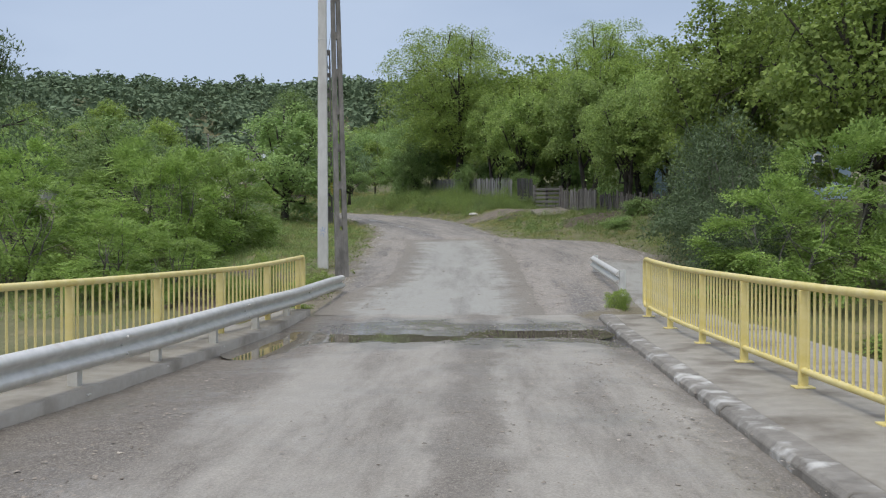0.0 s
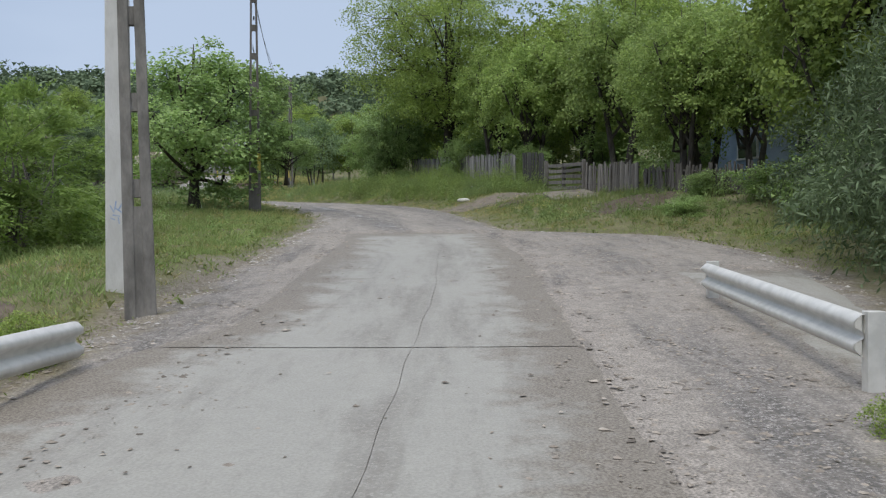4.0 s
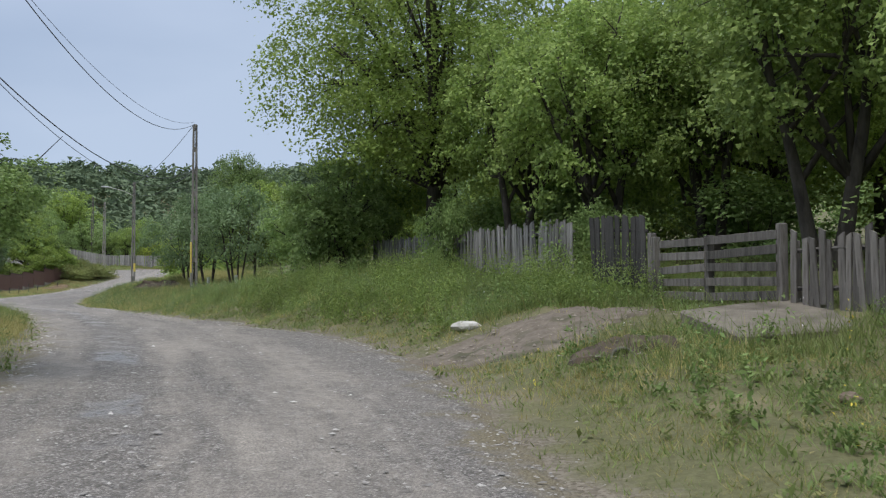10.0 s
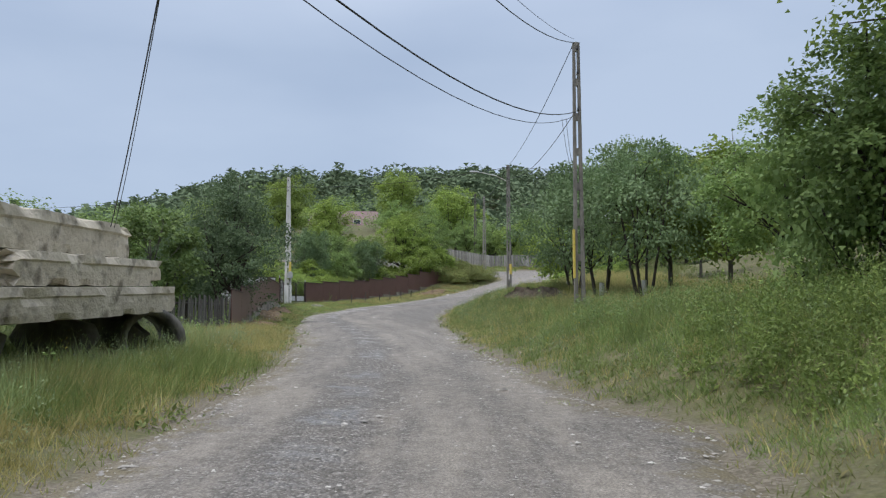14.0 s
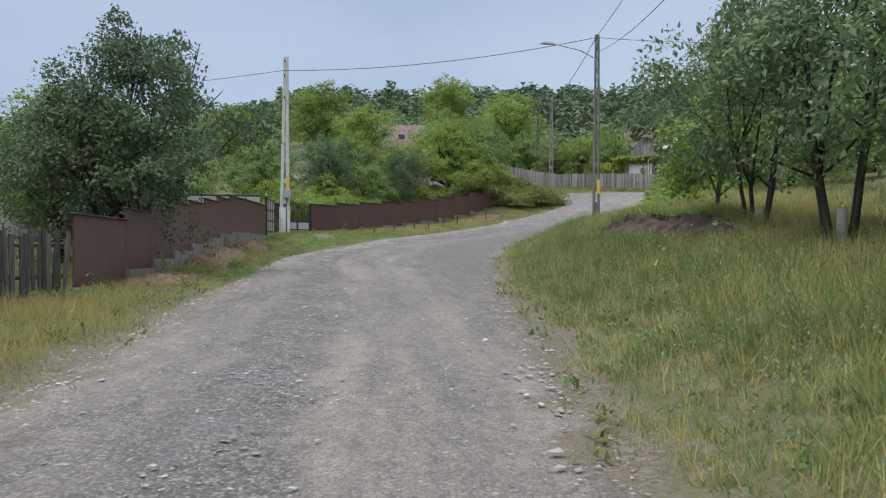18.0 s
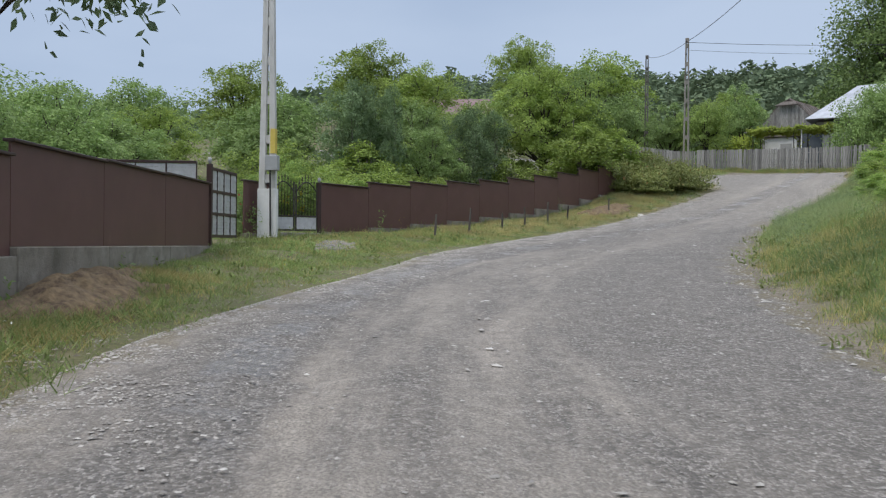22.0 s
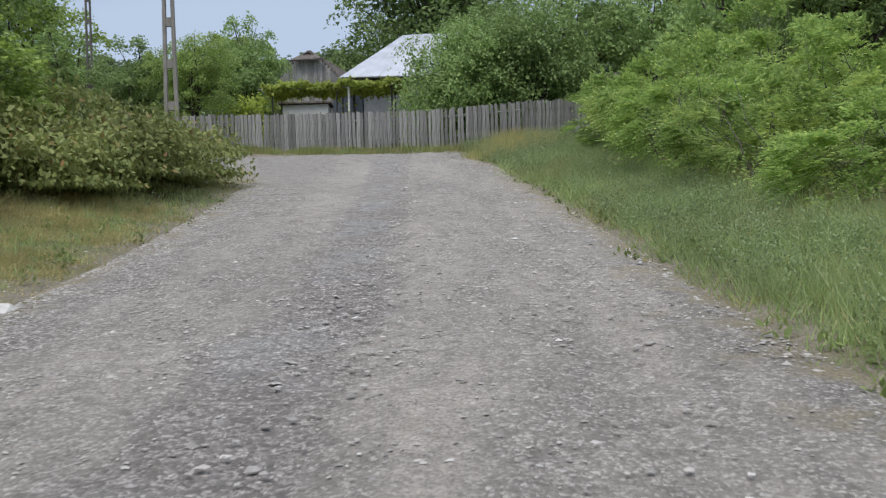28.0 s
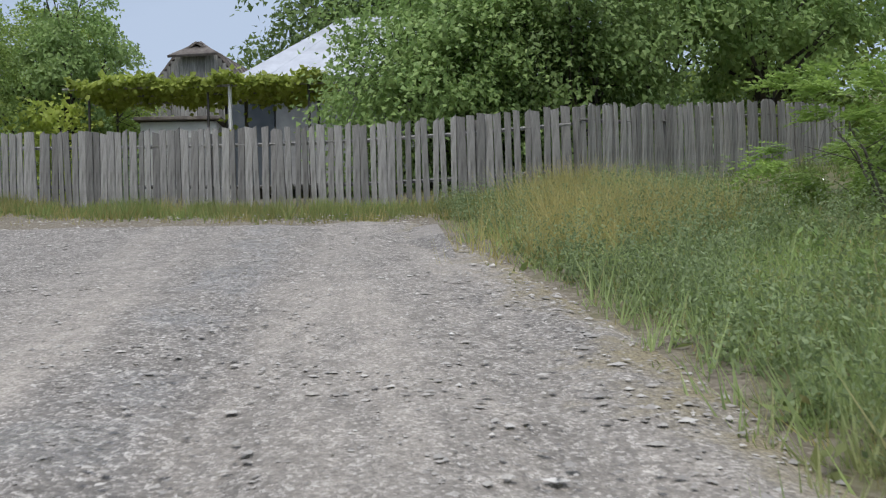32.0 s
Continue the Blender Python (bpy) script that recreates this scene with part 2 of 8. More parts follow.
    mx = n.new("ShaderNodeMix")
    mx.data_type = "RGBA"
    l.new(smooth_fac, mx.inputs[0])
    l.new(rp.outputs[0], mx.inputs[6])
    fine = n.new("ShaderNodeTexNoise")
    fine.inputs["Scale"].default_value, fine.inputs["Detail"].default_value = 55.0, 5
    l.new(tc.outputs["Object"], fine.inputs["Vector"])
    frp = n.new("ShaderNodeValToRGB")
    frp.color_ramp.elements[0].position, frp.color_ramp.elements[1].position = 0.38, 0.62
    frp.color_ramp.elements[0].color, frp.color_ramp.elements[1].color = (*[c * (1 - grain) for c in patch], 1), (*[min(1, c * (1 + 0.9 * grain)) for c in patch], 1)
    l.new(fine.outputs[0], frp.inputs[0])
    l.new(frp.outputs[0], mx.inputs[7])
    colour = mx.outputs[2]
    # tone a hand's breadth wide that follows the relief: lumps lighter, hollows darker
    lump_n = n.new("ShaderNodeTexNoise")
    lump_n.inputs["Scale"].default_value, lump_n.inputs["Detail"].default_value, lump_n.inputs["Roughness"].default_value = 5.5, 6, 0.7
    l.new(tc.outputs["Object"], lump_n.inputs["Vector"])
    lr = n.new("ShaderNodeMapRange")
    lr.inputs[1].default_value, lr.inputs[2].default_value = 0.32, 0.68
    lr.inputs[3].default_value, lr.inputs[4].default_value = 1 - lumps, 1 + lumps
    l.new(lump_n.outputs[0], lr.inputs[0])
    lv = n.new("ShaderNodeVectorMath")
    lv.operation = "SCALE"
    l.new(colour, lv.inputs[0])
    l.new(lr.outputs[0], lv.inputs["Scale"])
    colour = lv.outputs[0]
    if wet_s:
        # soaked concrete round the puddles: darker and glossy
        ups, downs = n.new("ShaderNodeMapRange"), n.new("ShaderNodeMapRange")
        ups.inputs[1].default_value, ups.inputs[2].default_value = wet_s[0], wet_s[1]
        downs.inputs[1].default_value, downs.inputs[2].default_value, downs.inputs[3].default_value, downs.inputs[4].default_value = wet_s[2], wet_s[3], 1.0, 0.0
        both = n.new("ShaderNodeMath")
        both.operation = "MULTIPLY"
        for q, node in enumerate((ups, downs)):
            l.new(uv.outputs[1], node.inputs[0])
            l.new(node.outputs[0], both.inputs[q])
        soak_n = n.new("ShaderNodeTexNoise")
        soak_n.inputs["Scale"].default_value, soak_n.inputs["Detail"].default_value, soak_n.inputs["Roughness"].default_value = 0.8, 6, 0.6
        l.new(tc.outputs["UV"], soak_n.inputs["Vector"])
        soak = n.new("ShaderNodeMath")
        soak.operation = "MULTIPLY_ADD"
        l.new(soak_n.outputs[0], soak.inputs[0])
        soak.inputs[1].default_value = 1.6
        l.new(both.outputs[0], soak.inputs[2])
        soaked = n.new("ShaderNodeMapRange")
        soaked.inputs[1].default_value, soaked.inputs[2].default_value = 1.45, 1.8
        l.new(soak.outputs[0], soaked.inputs[0])
        dk = n.new("ShaderNodeMapRange")
        dk.inputs[3].default_value, dk.inputs[4].default_value = 1.0, 0.66
        l.new(soaked.outputs[0], dk.inputs[0])
        sv = n.new("ShaderNodeVectorMath")
        sv.operation = "SCALE"
        l.new(colour, sv.inputs[0])
        l.new(dk.outputs[0], sv.inputs["Scale"])
        colour = sv.outputs[0]
        rmix = n.new("ShaderNodeMix")
        l.new(soaked.outputs[0], rmix.inputs[0])
        l.new(rg.outputs[0], rmix.inputs[2])
        rmix.inputs[3].default_value = 0.16
        l.new(rmix.outputs[0], b.inputs["Roughness"])
    if edge:
        um = n.new("ShaderNodeUVMap")
        um.uv_map = "EdgeMap"
        us = n.new("ShaderNodeSeparateXYZ")
        l.new(um.outputs[0], us.inputs[0])
        en = n.new("ShaderNodeTexNoise")
        en.inputs["Scale"].default_value, en.inputs["Detail"].default_value, en.inputs["Roughness"].default_value = 1.6, 7, 0.7
        l.new(tc.outputs["Object"], en.inputs["Vector"])
        es = n.new("ShaderNodeMath")
        es.operation = "MULTIPLY_ADD"
        l.new(en.outputs[0], es.inputs[0])
        es.inputs[1].default_value = 2.6
        l.new(us.outputs[0], es.inputs[2])
        ef = n.new("ShaderNodeMapRange")
        ef.inputs[1].default_value, ef.inputs[2].default_value = edge[2], edge[2] + edge[3]
        ef.inputs[3].default_value, ef.inputs[4].default_value = 1.0, 0.0
        l.new(es.outputs[0], ef.inputs[0])
        er = n.new("ShaderNodeValToRGB")
        er.color_ramp.elements[0].position, er.color_ramp.elements[1].position = 0.38, 0.62
        er.color_ramp.elements[0].color, er.color_ramp.elements[1].color = (*edge[0], 1), (*edge[1], 1)
        l.new(fine.outputs[0], er.inputs[0])
        em = n.new("ShaderNodeMix")
        em.data_type = "RGBA"
        l.new(ef.outputs[0], em.inputs[0])
        l.new(colour, em.inputs[6])
        l.new(er.outputs[0], em.inputs[7])
        colour = em.outputs[2]
    if fresh:
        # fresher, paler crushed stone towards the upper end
        fs = n.new("ShaderNodeSeparateXYZ")
        l.new(tc.outputs["Object"], fs.inputs[0])
        fn = n.new("ShaderNodeTexNoise")
        fn.inputs["Scale"].default_value, fn.inputs["Detail"].default_value = 0.35, 6
        l.new(tc.outputs["Object"], fn.inputs["Vector"])
        fa = n.new("ShaderNodeMath")
        fa.operation = "MULTIPLY_ADD"
        l.new(fn.outputs[0], fa.inputs[0])
        fa.inputs[1].default_value = 24.0
        l.new(fs.outputs[1], fa.inputs[2])
        fm = n.new("ShaderNodeMapRange")
        fm.inputs[1].default_value, fm.inputs[2].default_value = fresh[0] + 12, fresh[1] + 12
        fm.inputs[3].default_value, fm.inputs[4].default_value = 1.0, fresh[2]
        l.new(fa.outputs[0], fm.inputs[0])
        fv = n.new("ShaderNodeVectorMath")
        fv.operation = "SCALE"
        l.new(colour, fv.inputs[0])
        l.new(fm.outputs[0], fv.inputs["Scale"])
        colour = fv.outputs[0]
    l.new(colour, b.inputs["Base Color"])
    inv = n.new("ShaderNodeMath")
    inv.operation = "SUBTRACT"
    inv.inputs[0].default_value = 1.0
    l.new(smooth_fac, inv.inputs[1])
    hm = n.new("ShaderNodeMath")
    hm.operation = "MULTIPLY"
    l.new(vo.outputs["Distance"], hm.inputs[0])
    l.new(inv.outputs[0], hm.inputs[1])
    ha = n.new("ShaderNodeMath")
    ha.operation = "MULTIPLY_ADD"
    l.new(fine.outputs[0], ha.inputs[0])
    ha.inputs[1].default_value = 0.25
    l.new(hm.outputs[0], ha.inputs[2])
    hl = n.new("ShaderNodeMath")
    hl.operation = "MULTIPLY_ADD"
    l.new(lump_n.outputs[0], hl.inputs[0])
    hl.inputs[1].default_value = -2.75 * lumps
    l.new(ha.outputs[0], hl.inputs[2])
    ha = hl
    bp = n.new("ShaderNodeBump")
    bp.invert = True
    bp.inputs["Strength"].default_value, bp.inputs["Distance"].default_value = bump, 0.03
    l.new(ha.outputs[0], bp.inputs["Height"])
    l.new(bp.outputs[0], b.inputs["Normal"])
    return m


def ground_material():
    """Meadow soil that turns to trodden earth and stray gravel beside the road."""
    m = material("meadow_soil", (0.075, 0.078, 0.03), 0.95, second=(0.17, 0.165, 0.075), scale=16, contrast=0.9, third=(0.2, 0.175, 0.095), third_scale=1.1, third_at=0.6, bump=0.8, bump_scale=18)
    n, l = m.node_tree.nodes, m.node_tree.links
    b = n["Principled BSDF"]
    soil = b.inputs["Base Color"].links[0].from_socket
    tc = n.new("ShaderNodeTexCoord")
    um = n.new("ShaderNodeUVMap")
    um.uv_map = "EdgeMap"
    us = n.new("ShaderNodeSeparateXYZ")
    l.new(um.outputs[0], us.inputs[0])
    nz = n.new("ShaderNodeTexNoise")
    nz.inputs["Scale"].default_value, nz.inputs["Detail"].default_value, nz.inputs["Roughness"].default_value = 1.3, 7, 0.7
    l.new(tc.outputs["Object"], nz.inputs["Vector"])
    ad = n.new("ShaderNodeMath")
    ad.operation = "MULTIPLY_ADD"
    l.new(nz.outputs[0], ad.inputs[0])
    ad.inputs[1].default_value = 2.4
    l.new(us.outputs[0], ad.inputs[2])
    mr = n.new("ShaderNodeMapRange")
    mr.inputs[1].default_value, mr.inputs[2].default_value = 1.2, 1.7
    mr.inputs[3].default_value, mr.inputs[4].default_value = 1.0, 0.0
    l.new(ad.outputs[0], mr.inputs[0])
    vo = n.new("ShaderNodeTexVoronoi")
    vo.inputs["Scale"].default_value = 34
    l.new(tc.outputs["Object"], vo.inputs["Vector"])
    sc = n.new("ShaderNodeSeparateColor")
    l.new(vo.outputs["Color"], sc.inputs[0])
    rp = n.new("ShaderNodeValToRGB")
    rp.color_ramp.elements[0].color, rp.color_ramp.elements[1].color = (0.105, 0.088, 0.06, 1), (0.245, 0.215, 0.165, 1)
    l.new(sc.outputs[0], rp.inputs[0])
    mx = n.new("ShaderNodeMix")
    mx.data_type = "RGBA"
    l.new(mr.outputs[0], mx.inputs[0])
    l.new(soil, mx.inputs[6])
    l.new(rp.outputs[0], mx.inputs[7])
    l.new(mx.outputs[2], b.inputs["Base Color"])
    return m


M_GROUND = ground_material()
M_GRAVEL = stony_material("road_gravel", (0.168, 0.155, 0.138), (0.37, 0.347, 0.318), (0.272, 0.245, 0.21), scale=36, even=0.22,
                          lanes=((-3, 0.15), (4.2, 0.1), (-2.6, 0.75), (-1.8, 0.7), (-1.5, 0.1), (-0.9, 0.12), (-0.6, 0.8), (0.0, 0.75), (0.3, 0.5), (0.8, 0.85), (1.3, 0.75), (1.8, 0.2)),
                          wet_at=((-3, 0.0), (4.2, 0.0), (-1.6, 0.0), (-1.3, 1.0), (-1.0, 1.0), (-0.75, 0.0)), edge=((0.12, 0.1, 0.065), (0.23, 0.2, 0.125), 1.35, 0.5), mud=0.7, fresh=(112, 130, 1.4))
M_GRAVEL_COARSE = stony_material("coarse_gravel", (0.2, 0.185, 0.165), (0.47, 0.45, 0.42), (0.28, 0.256, 0.225), scale=36)
M_DECK = stony_material("muddy_deck_concrete", (0.155, 0.13, 0.1), (0.28, 0.255, 0.21), (0.3, 0.274, 0.23), scale=60, rough=0.62, bump=0.22, even=0.5, grain=0.15,
                        lanes=((-3, 0.0), (4.2, 0.15), (-2.6, 0.1), (-2.0, 0.9), (-0.55, 0.9), (-0.3, 0.3), (-0.05, 0.3), (0.2, 0.95), (1.5, 0.9), (1.9, 0.2)), wet_at=((-3, 1.0), (4.2, 0.3), (-2.7, 0.9), (-2.0, 0.5), (0.3, 0.4), (1.4, 0.8)), wet_s=(11.0, 14.2, 16.2, 18.6), lumps=0.07)
M_SLAB_ROAD = stony_material("gravel_strewn_road_concrete", (0.15, 0.13, 0.105), (0.31, 0.29, 0.255), (0.3, 0.29, 0.253), scale=34, rough=0.66, bump=0.12, even=0.75, grain=0.1, lumps=0.05,
                             lanes=((-3, 1.0), (4.2, 1.0), (-1.9, 1.0), (-0.9, 1.0), (-0.5, 0.75), (-0.2, 0.9), (0.2, 1.0)), wet_at=((-3, 0.0), (4.2, 0.0)), edge=((0.125, 0.105, 0.08), (0.255, 0.228, 0.185), 1.62, 0.5))
M_WALKWAY = material("footway_concrete", (0.235, 0.215, 0.178), 0.8, second=(0.33, 0.307, 0.26), scale=4.0, contrast=0.8, third=(0.15, 0.13, 0.102), third_scale=1.4, third_at=0.57, bump=0.3, bump_scale=70)
M_RAMP = material("old_brown_concrete", (0.15, 0.13, 0.1), 0.88, second=(0.25, 0.225, 0.18), scale=4.0, contrast=0.8, third=(0.1, 0.085, 0.065), third_scale=1.4, third_at=0.6, bump=0.4, bump_scale=60)
M_KERB = material("kerb_concrete", (0.14, 0.126, 0.105), 0.85, second=(0.28, 0.263, 0.23), scale=4.0, contrast=0.9, third=(0.5, 0.49, 0.455), third_scale=3.2, third_at=0.6, bump=0.4, bump_scale=50, vary=0.07)
M_WATER = material("puddle_water", (0.12, 0.105, 0.08), 0.02, second=(0.15, 0.13, 0.1), scale=2, spec=0.6)
M_YELLOW = material("yellow_paint", (0.67, 0.55, 0.18), 0.45, second=(0.75, 0.64, 0.29), scale=5, third=(0.45, 0.34, 0.15), third_scale=9, third_at=0.72, bump=0.05)
M_GALV = material("galvanised_steel", (0.56, 0.55, 0.51), 0.42, 0.3, second=(0.68, 0.665, 0.62), scale=6, third=(0.4, 0.35, 0.29), third_scale=3, third_at=0.68)
M_POLE = material("pole_concrete", (0.22, 0.205, 0.18), 0.88, second=(0.33, 0.31, 0.28), scale=4, third=(0.2, 0.185, 0.16), third_scale=1.6, third_at=0.6, bump=0.4, bump_scale=45, stretch=(1, 1, 0.4))
M_POLE_OLD = material("old_grey_concrete", (0.13, 0.122, 0.108), 0.9, second=(0.25, 0.235, 0.21), scale=5, third=(0.31, 0.285, 0.235), third_scale=2.2, third_at=0.62, bump=0.5, bump_scale=40, stretch=(1, 1, 0.4))
M_POLE_PALE = material("pale_pole_concrete", (0.52, 0.51, 0.48), 0.85, second=(0.62, 0.61, 0.58), scale=4, third=(0.4, 0.38, 0.35), third_scale=1.8, third_at=0.64, bump=0.3, bump_scale=45, stretch=(1, 1, 0.4))
M_POLE_DARK = material("weathered_dark_concrete", (0.09, 0.082, 0.072), 0.9, second=(0.17, 0.157, 0.14), scale=3, bump=0.4, bump_scale=40, stretch=(1, 1, 0.3))
M_WHITE = material("whitewash", (0.72, 0.72, 0.7), 0.8, second=(0.8, 0.8, 0.78), scale=6, third=(0.5, 0.48, 0.44), third_scale=3, third_at=0.66)
M_SIGN_YELLOW = material("yellow_plate", (0.6, 0.45, 0.08), 0.5, second=(0.66, 0.52, 0.12), scale=8)
M_BLACK = material("black_rubber", (0.025, 0.025, 0.027), 0.6, second=(0.035, 0.035, 0.037))
M_GREYBOX = material("grey_plastic", (0.35, 0.36, 0.36), 0.5, second=(0.4, 0.41, 0.41))
M_BARK = material("bark", (0.035, 0.029, 0.023), 0.95, second=(0.085, 0.073, 0.06), scale=7, bump=0.9, bump_scale=22, stretch=(1, 1, 0.3))
M_BARK_GREY = material("grey_bark", (0.1, 0.09, 0.078), 0.95, second=(0.18, 0.165, 0.145), scale=7, bump=0.8, bump_scale=22, stretch=(1, 1, 0.3))
L_WALNUT = leaf_material("walnut_leaf", (0.13, 0.201, 0.0463), (0.412, 0.518, 0.128), 0.42)
L_WALNUT_DARK = leaf_material("dark_walnut_leaf", (0.075, 0.125, 0.04), (0.22, 0.3, 0.095), 0.35)
L_ORCHARD = leaf_material("orchard_leaf", (0.126, 0.201, 0.056), (0.432, 0.544, 0.161), 0.42)
L_GRASS_GREEN = leaf_material("lush_grass_blade", (0.146, 0.221, 0.0696), (0.378, 0.477, 0.168), 0.38)
L_GRASS_DEEP = leaf_material("deep_green_grass_blade", (0.085, 0.15, 0.05), (0.24, 0.345, 0.125), 0.35)
L_STRAW = leaf_material("straw_blade", (0.46, 0.4, 0.17), (0.68, 0.6, 0.3), 0.4)
L_APPLE = leaf_material("apple_leaf", (0.141, 0.225, 0.0756), (0.364, 0.488, 0.171), 0.38)
L_PLUM = leaf_material("plum_leaf", (0.109, 0.172, 0.0805), (0.287, 0.397, 0.19), 0.35)
L_PLUM_DARK = leaf_material("dark_plum_leaf", (0.075, 0.12, 0.058), (0.195, 0.27, 0.135), 0.3)
L_LOCUST = leaf_material("locust_leaf", (0.15, 0.25, 0.07), (0.46, 0.6, 0.18), 0.45, yellow=(0.6, 0.64, 0.18), patch=(0.56, 0.62, 0.17))
L_WILLOW = leaf_material("willow_leaf", (0.064, 0.0968, 0.0429), (0.16, 0.215, 0.109), 0.3)
L_WEED = leaf_material("grey_green_weed_leaf", (0.154, 0.22, 0.0935), (0.375, 0.462, 0.237), 0.35)
L_LOCUST_DARK = leaf_material("shaded_locust_leaf", (0.139, 0.224, 0.0561), (0.381, 0.517, 0.136), 0.42)
L_VINE = leaf_material("vine_leaf", (0.263, 0.330, 0.056), (0.504, 0.580, 0.136), 0.45)
L_BRAMBLE = leaf_material("bramble_leaf", (0.148, 0.182, 0.059), (0.307, 0.342, 0.119), 0.3, yellow=(0.285, 0.160, 0.066))
L_GRASS = leaf_material("grass_blade", (0.116, 0.171, 0.0473), (0.306, 0.369, 0.131), 0.35, yellow=(0.378, 0.330, 0.147), patch=(0.27, 0.255, 0.11))
L_GRASS_PALE = leaf_material("pale_grass_blade", (0.193, 0.264, 0.0988), (0.459, 0.552, 0.254), 0.4, yellow=(0.473, 0.420, 0.226), patch=(0.420, 0.370, 0.192))
L_GRASS_DRY = leaf_material("dry_grass_blade", (0.32, 0.29, 0.1), (0.52, 0.46, 0.2), 0.4, yellow=(0.570, 0.500, 0.265))
L_FOREST = leaf_material("forest_leaf", (0.13, 0.175, 0.108), (0.2, 0.262, 0.155), 0.15)
L_FOREST.node_tree.nodes["Principled BSDF"].inputs["Specular IOR Level"].default_value = 0.0
M_BROWN = material("brown_coated_sheet", (0.12, 0.058, 0.052), 0.42, second=(0.137, 0.068, 0.062), scale=1.5, third=(0.17, 0.098, 0.09), third_scale=2.5, third_at=0.74)
M_BROWN_TRIM = material("dark_brown_trim", (0.045, 0.025, 0.022), 0.45, second=(0.055, 0.03, 0.026), scale=4)
M_FENCE_BASE = material("stained_concrete_base", (0.2, 0.178, 0.142), 0.92, second=(0.32, 0.292, 0.24), scale=3, third=(0.14, 0.125, 0.095), third_scale=1.5, third_at=0.58, bump=0.5, bump_scale=40)
M_BASE = material("cast_concrete_base", (0.22, 0.205, 0.178), 0.9, second=(0.33, 0.312, 0.278), scale=3, third=(0.2, 0.19, 0.165), third_scale=1.5, third_at=0.6, bump=0.5, bump_scale=40)
M_PLANK = material("weathered_grey_plank", (0.13, 0.125, 0.117), 0.9, second=(0.38, 0.37, 0.35), scale=5, contrast=0.75, third=(0.12, 0.11, 0.1), third_scale=1.8, third_at=0.66, bump=0.5, bump_scale=30, vary=0.35, stretch=(4, 4, 0.5))
M_PALING = material("weathered_paling", (0.105, 0.1, 0.094), 0.92, second=(0.3, 0.292, 0.28), scale=5, contrast=0.8, third=(0.06, 0.055, 0.05), third_scale=1.5, third_at=0.58, bump=0.5, bump_scale=30, vary=0.45, stretch=(4, 4, 0.5))
# Darker copy of weathered_paling: orchard shade by the field gate put into the wood.
M_PALING_DARK = material("shade_toned_weathered_paling", (0.075, 0.068, 0.06), 0.92, second=(0.21, 0.195, 0.178), scale=5, contrast=0.8, third=(0.05, 0.046, 0.04), third_scale=1.5, third_at=0.58, bump=0.5, bump_scale=30, vary=0.4, stretch=(4, 4, 0.5))
M_PLANK_DARK = material("dark_weathered_plank", (0.05, 0.045, 0.04), 0.92, second=(0.13, 0.118, 0.105), scale=5, contrast=0.75, bump=0.5, bump_scale=30, vary=0.35, stretch=(4, 4, 0.5))
# near-black tone for the solid board section
M_BOARD_CHARCOAL = material("charcoal_boards", (0.028, 0.026, 0.025), 0.85, second=(0.075, 0.071, 0.068), scale=5, contrast=0.75, bump=0.5, bump_scale=30, vary=0.3, stretch=(4, 4, 0.5))
M_IRON = material("painted_iron", (0.05, 0.045, 0.04), 0.45, 0.3, second=(0.075, 0.065, 0.055), scale=8)
M_SHEETPANEL = material("stamped_grey_panel", (0.52, 0.53, 0.54), 0.45, 0.3, second=(0.64, 0.65, 0.66), scale=7)
M_ROOF_RED = material("red_brown_roof", (0.2, 0.125, 0.125), 0.6, second=(0.26, 0.165, 0.165), scale=2)
M_ROOF_METAL = material("zinc_roof_sheet", (0.45, 0.47, 0.5), 0.4, 0.6, second=(0.58, 0.6, 0.63), scale=1.5, third=(0.36, 0.34, 0.32), third_scale=2, third_at=0.68)
M_ROOF_OLD = material("old_roof_boards", (0.1, 0.085, 0.075), 0.9, second=(0.2, 0.175, 0.155), scale=4, vary=0.25, bump=0.4)
M_WALL_GREY = material("grey_render", (0.3, 0.3, 0.3), 0.9, second=(0.38, 0.38, 0.37), scale=3)
M_WALL_WHITE = material("white_render", (0.6, 0.6, 0.58), 0.9, second=(0.7, 0.7, 0.68), scale=2)
M_WALL_BLUE = material("pale_blue_render", (0.3, 0.4, 0.55), 0.9, second=(0.38, 0.48, 0.62), scale=2)
M_WALL_DARK = material("slate_blue_boards", (0.06, 0.075, 0.09), 0.6, second=(0.09, 0.105, 0.12), scale=3)
M_GLASS = material("window_glass", (0.03, 0.035, 0.04), 0.05, second=(0.04, 0.045, 0.05), spec=0.8)
M_STONE = material("pale_stone", (0.27, 0.25, 0.225), 0.9, second=(0.45, 0.43, 0.395), scale=6, vary=0.35, island=True, bump=0.4)
M_STONE_WHITE = material("white_limestone", (0.5, 0.48, 0.44), 0.9, second=(0.66, 0.64, 0.6), scale=6, bump=0.4)
M_EARTH = material("bare_earth", (0.12, 0.088, 0.062), 0.95, second=(0.24, 0.19, 0.14), scale=3, bump=0.9, bump_scale=14)
M_EARTH_DARK = material("dark_cut_earth", (0.045, 0.034, 0.024), 0.95, second=(0.13, 0.1, 0.07), scale=5, contrast=0.8, bump=1.0, bump_scale=12)
# clay toned darker than bare_earth, for the bank at the bridge end
M_EARTH_CLAY = material("dark_clay", (0.07, 0.052, 0.036), 0.9, second=(0.145, 0.112, 0.08), scale=3, bump=1.0, bump_scale=9)
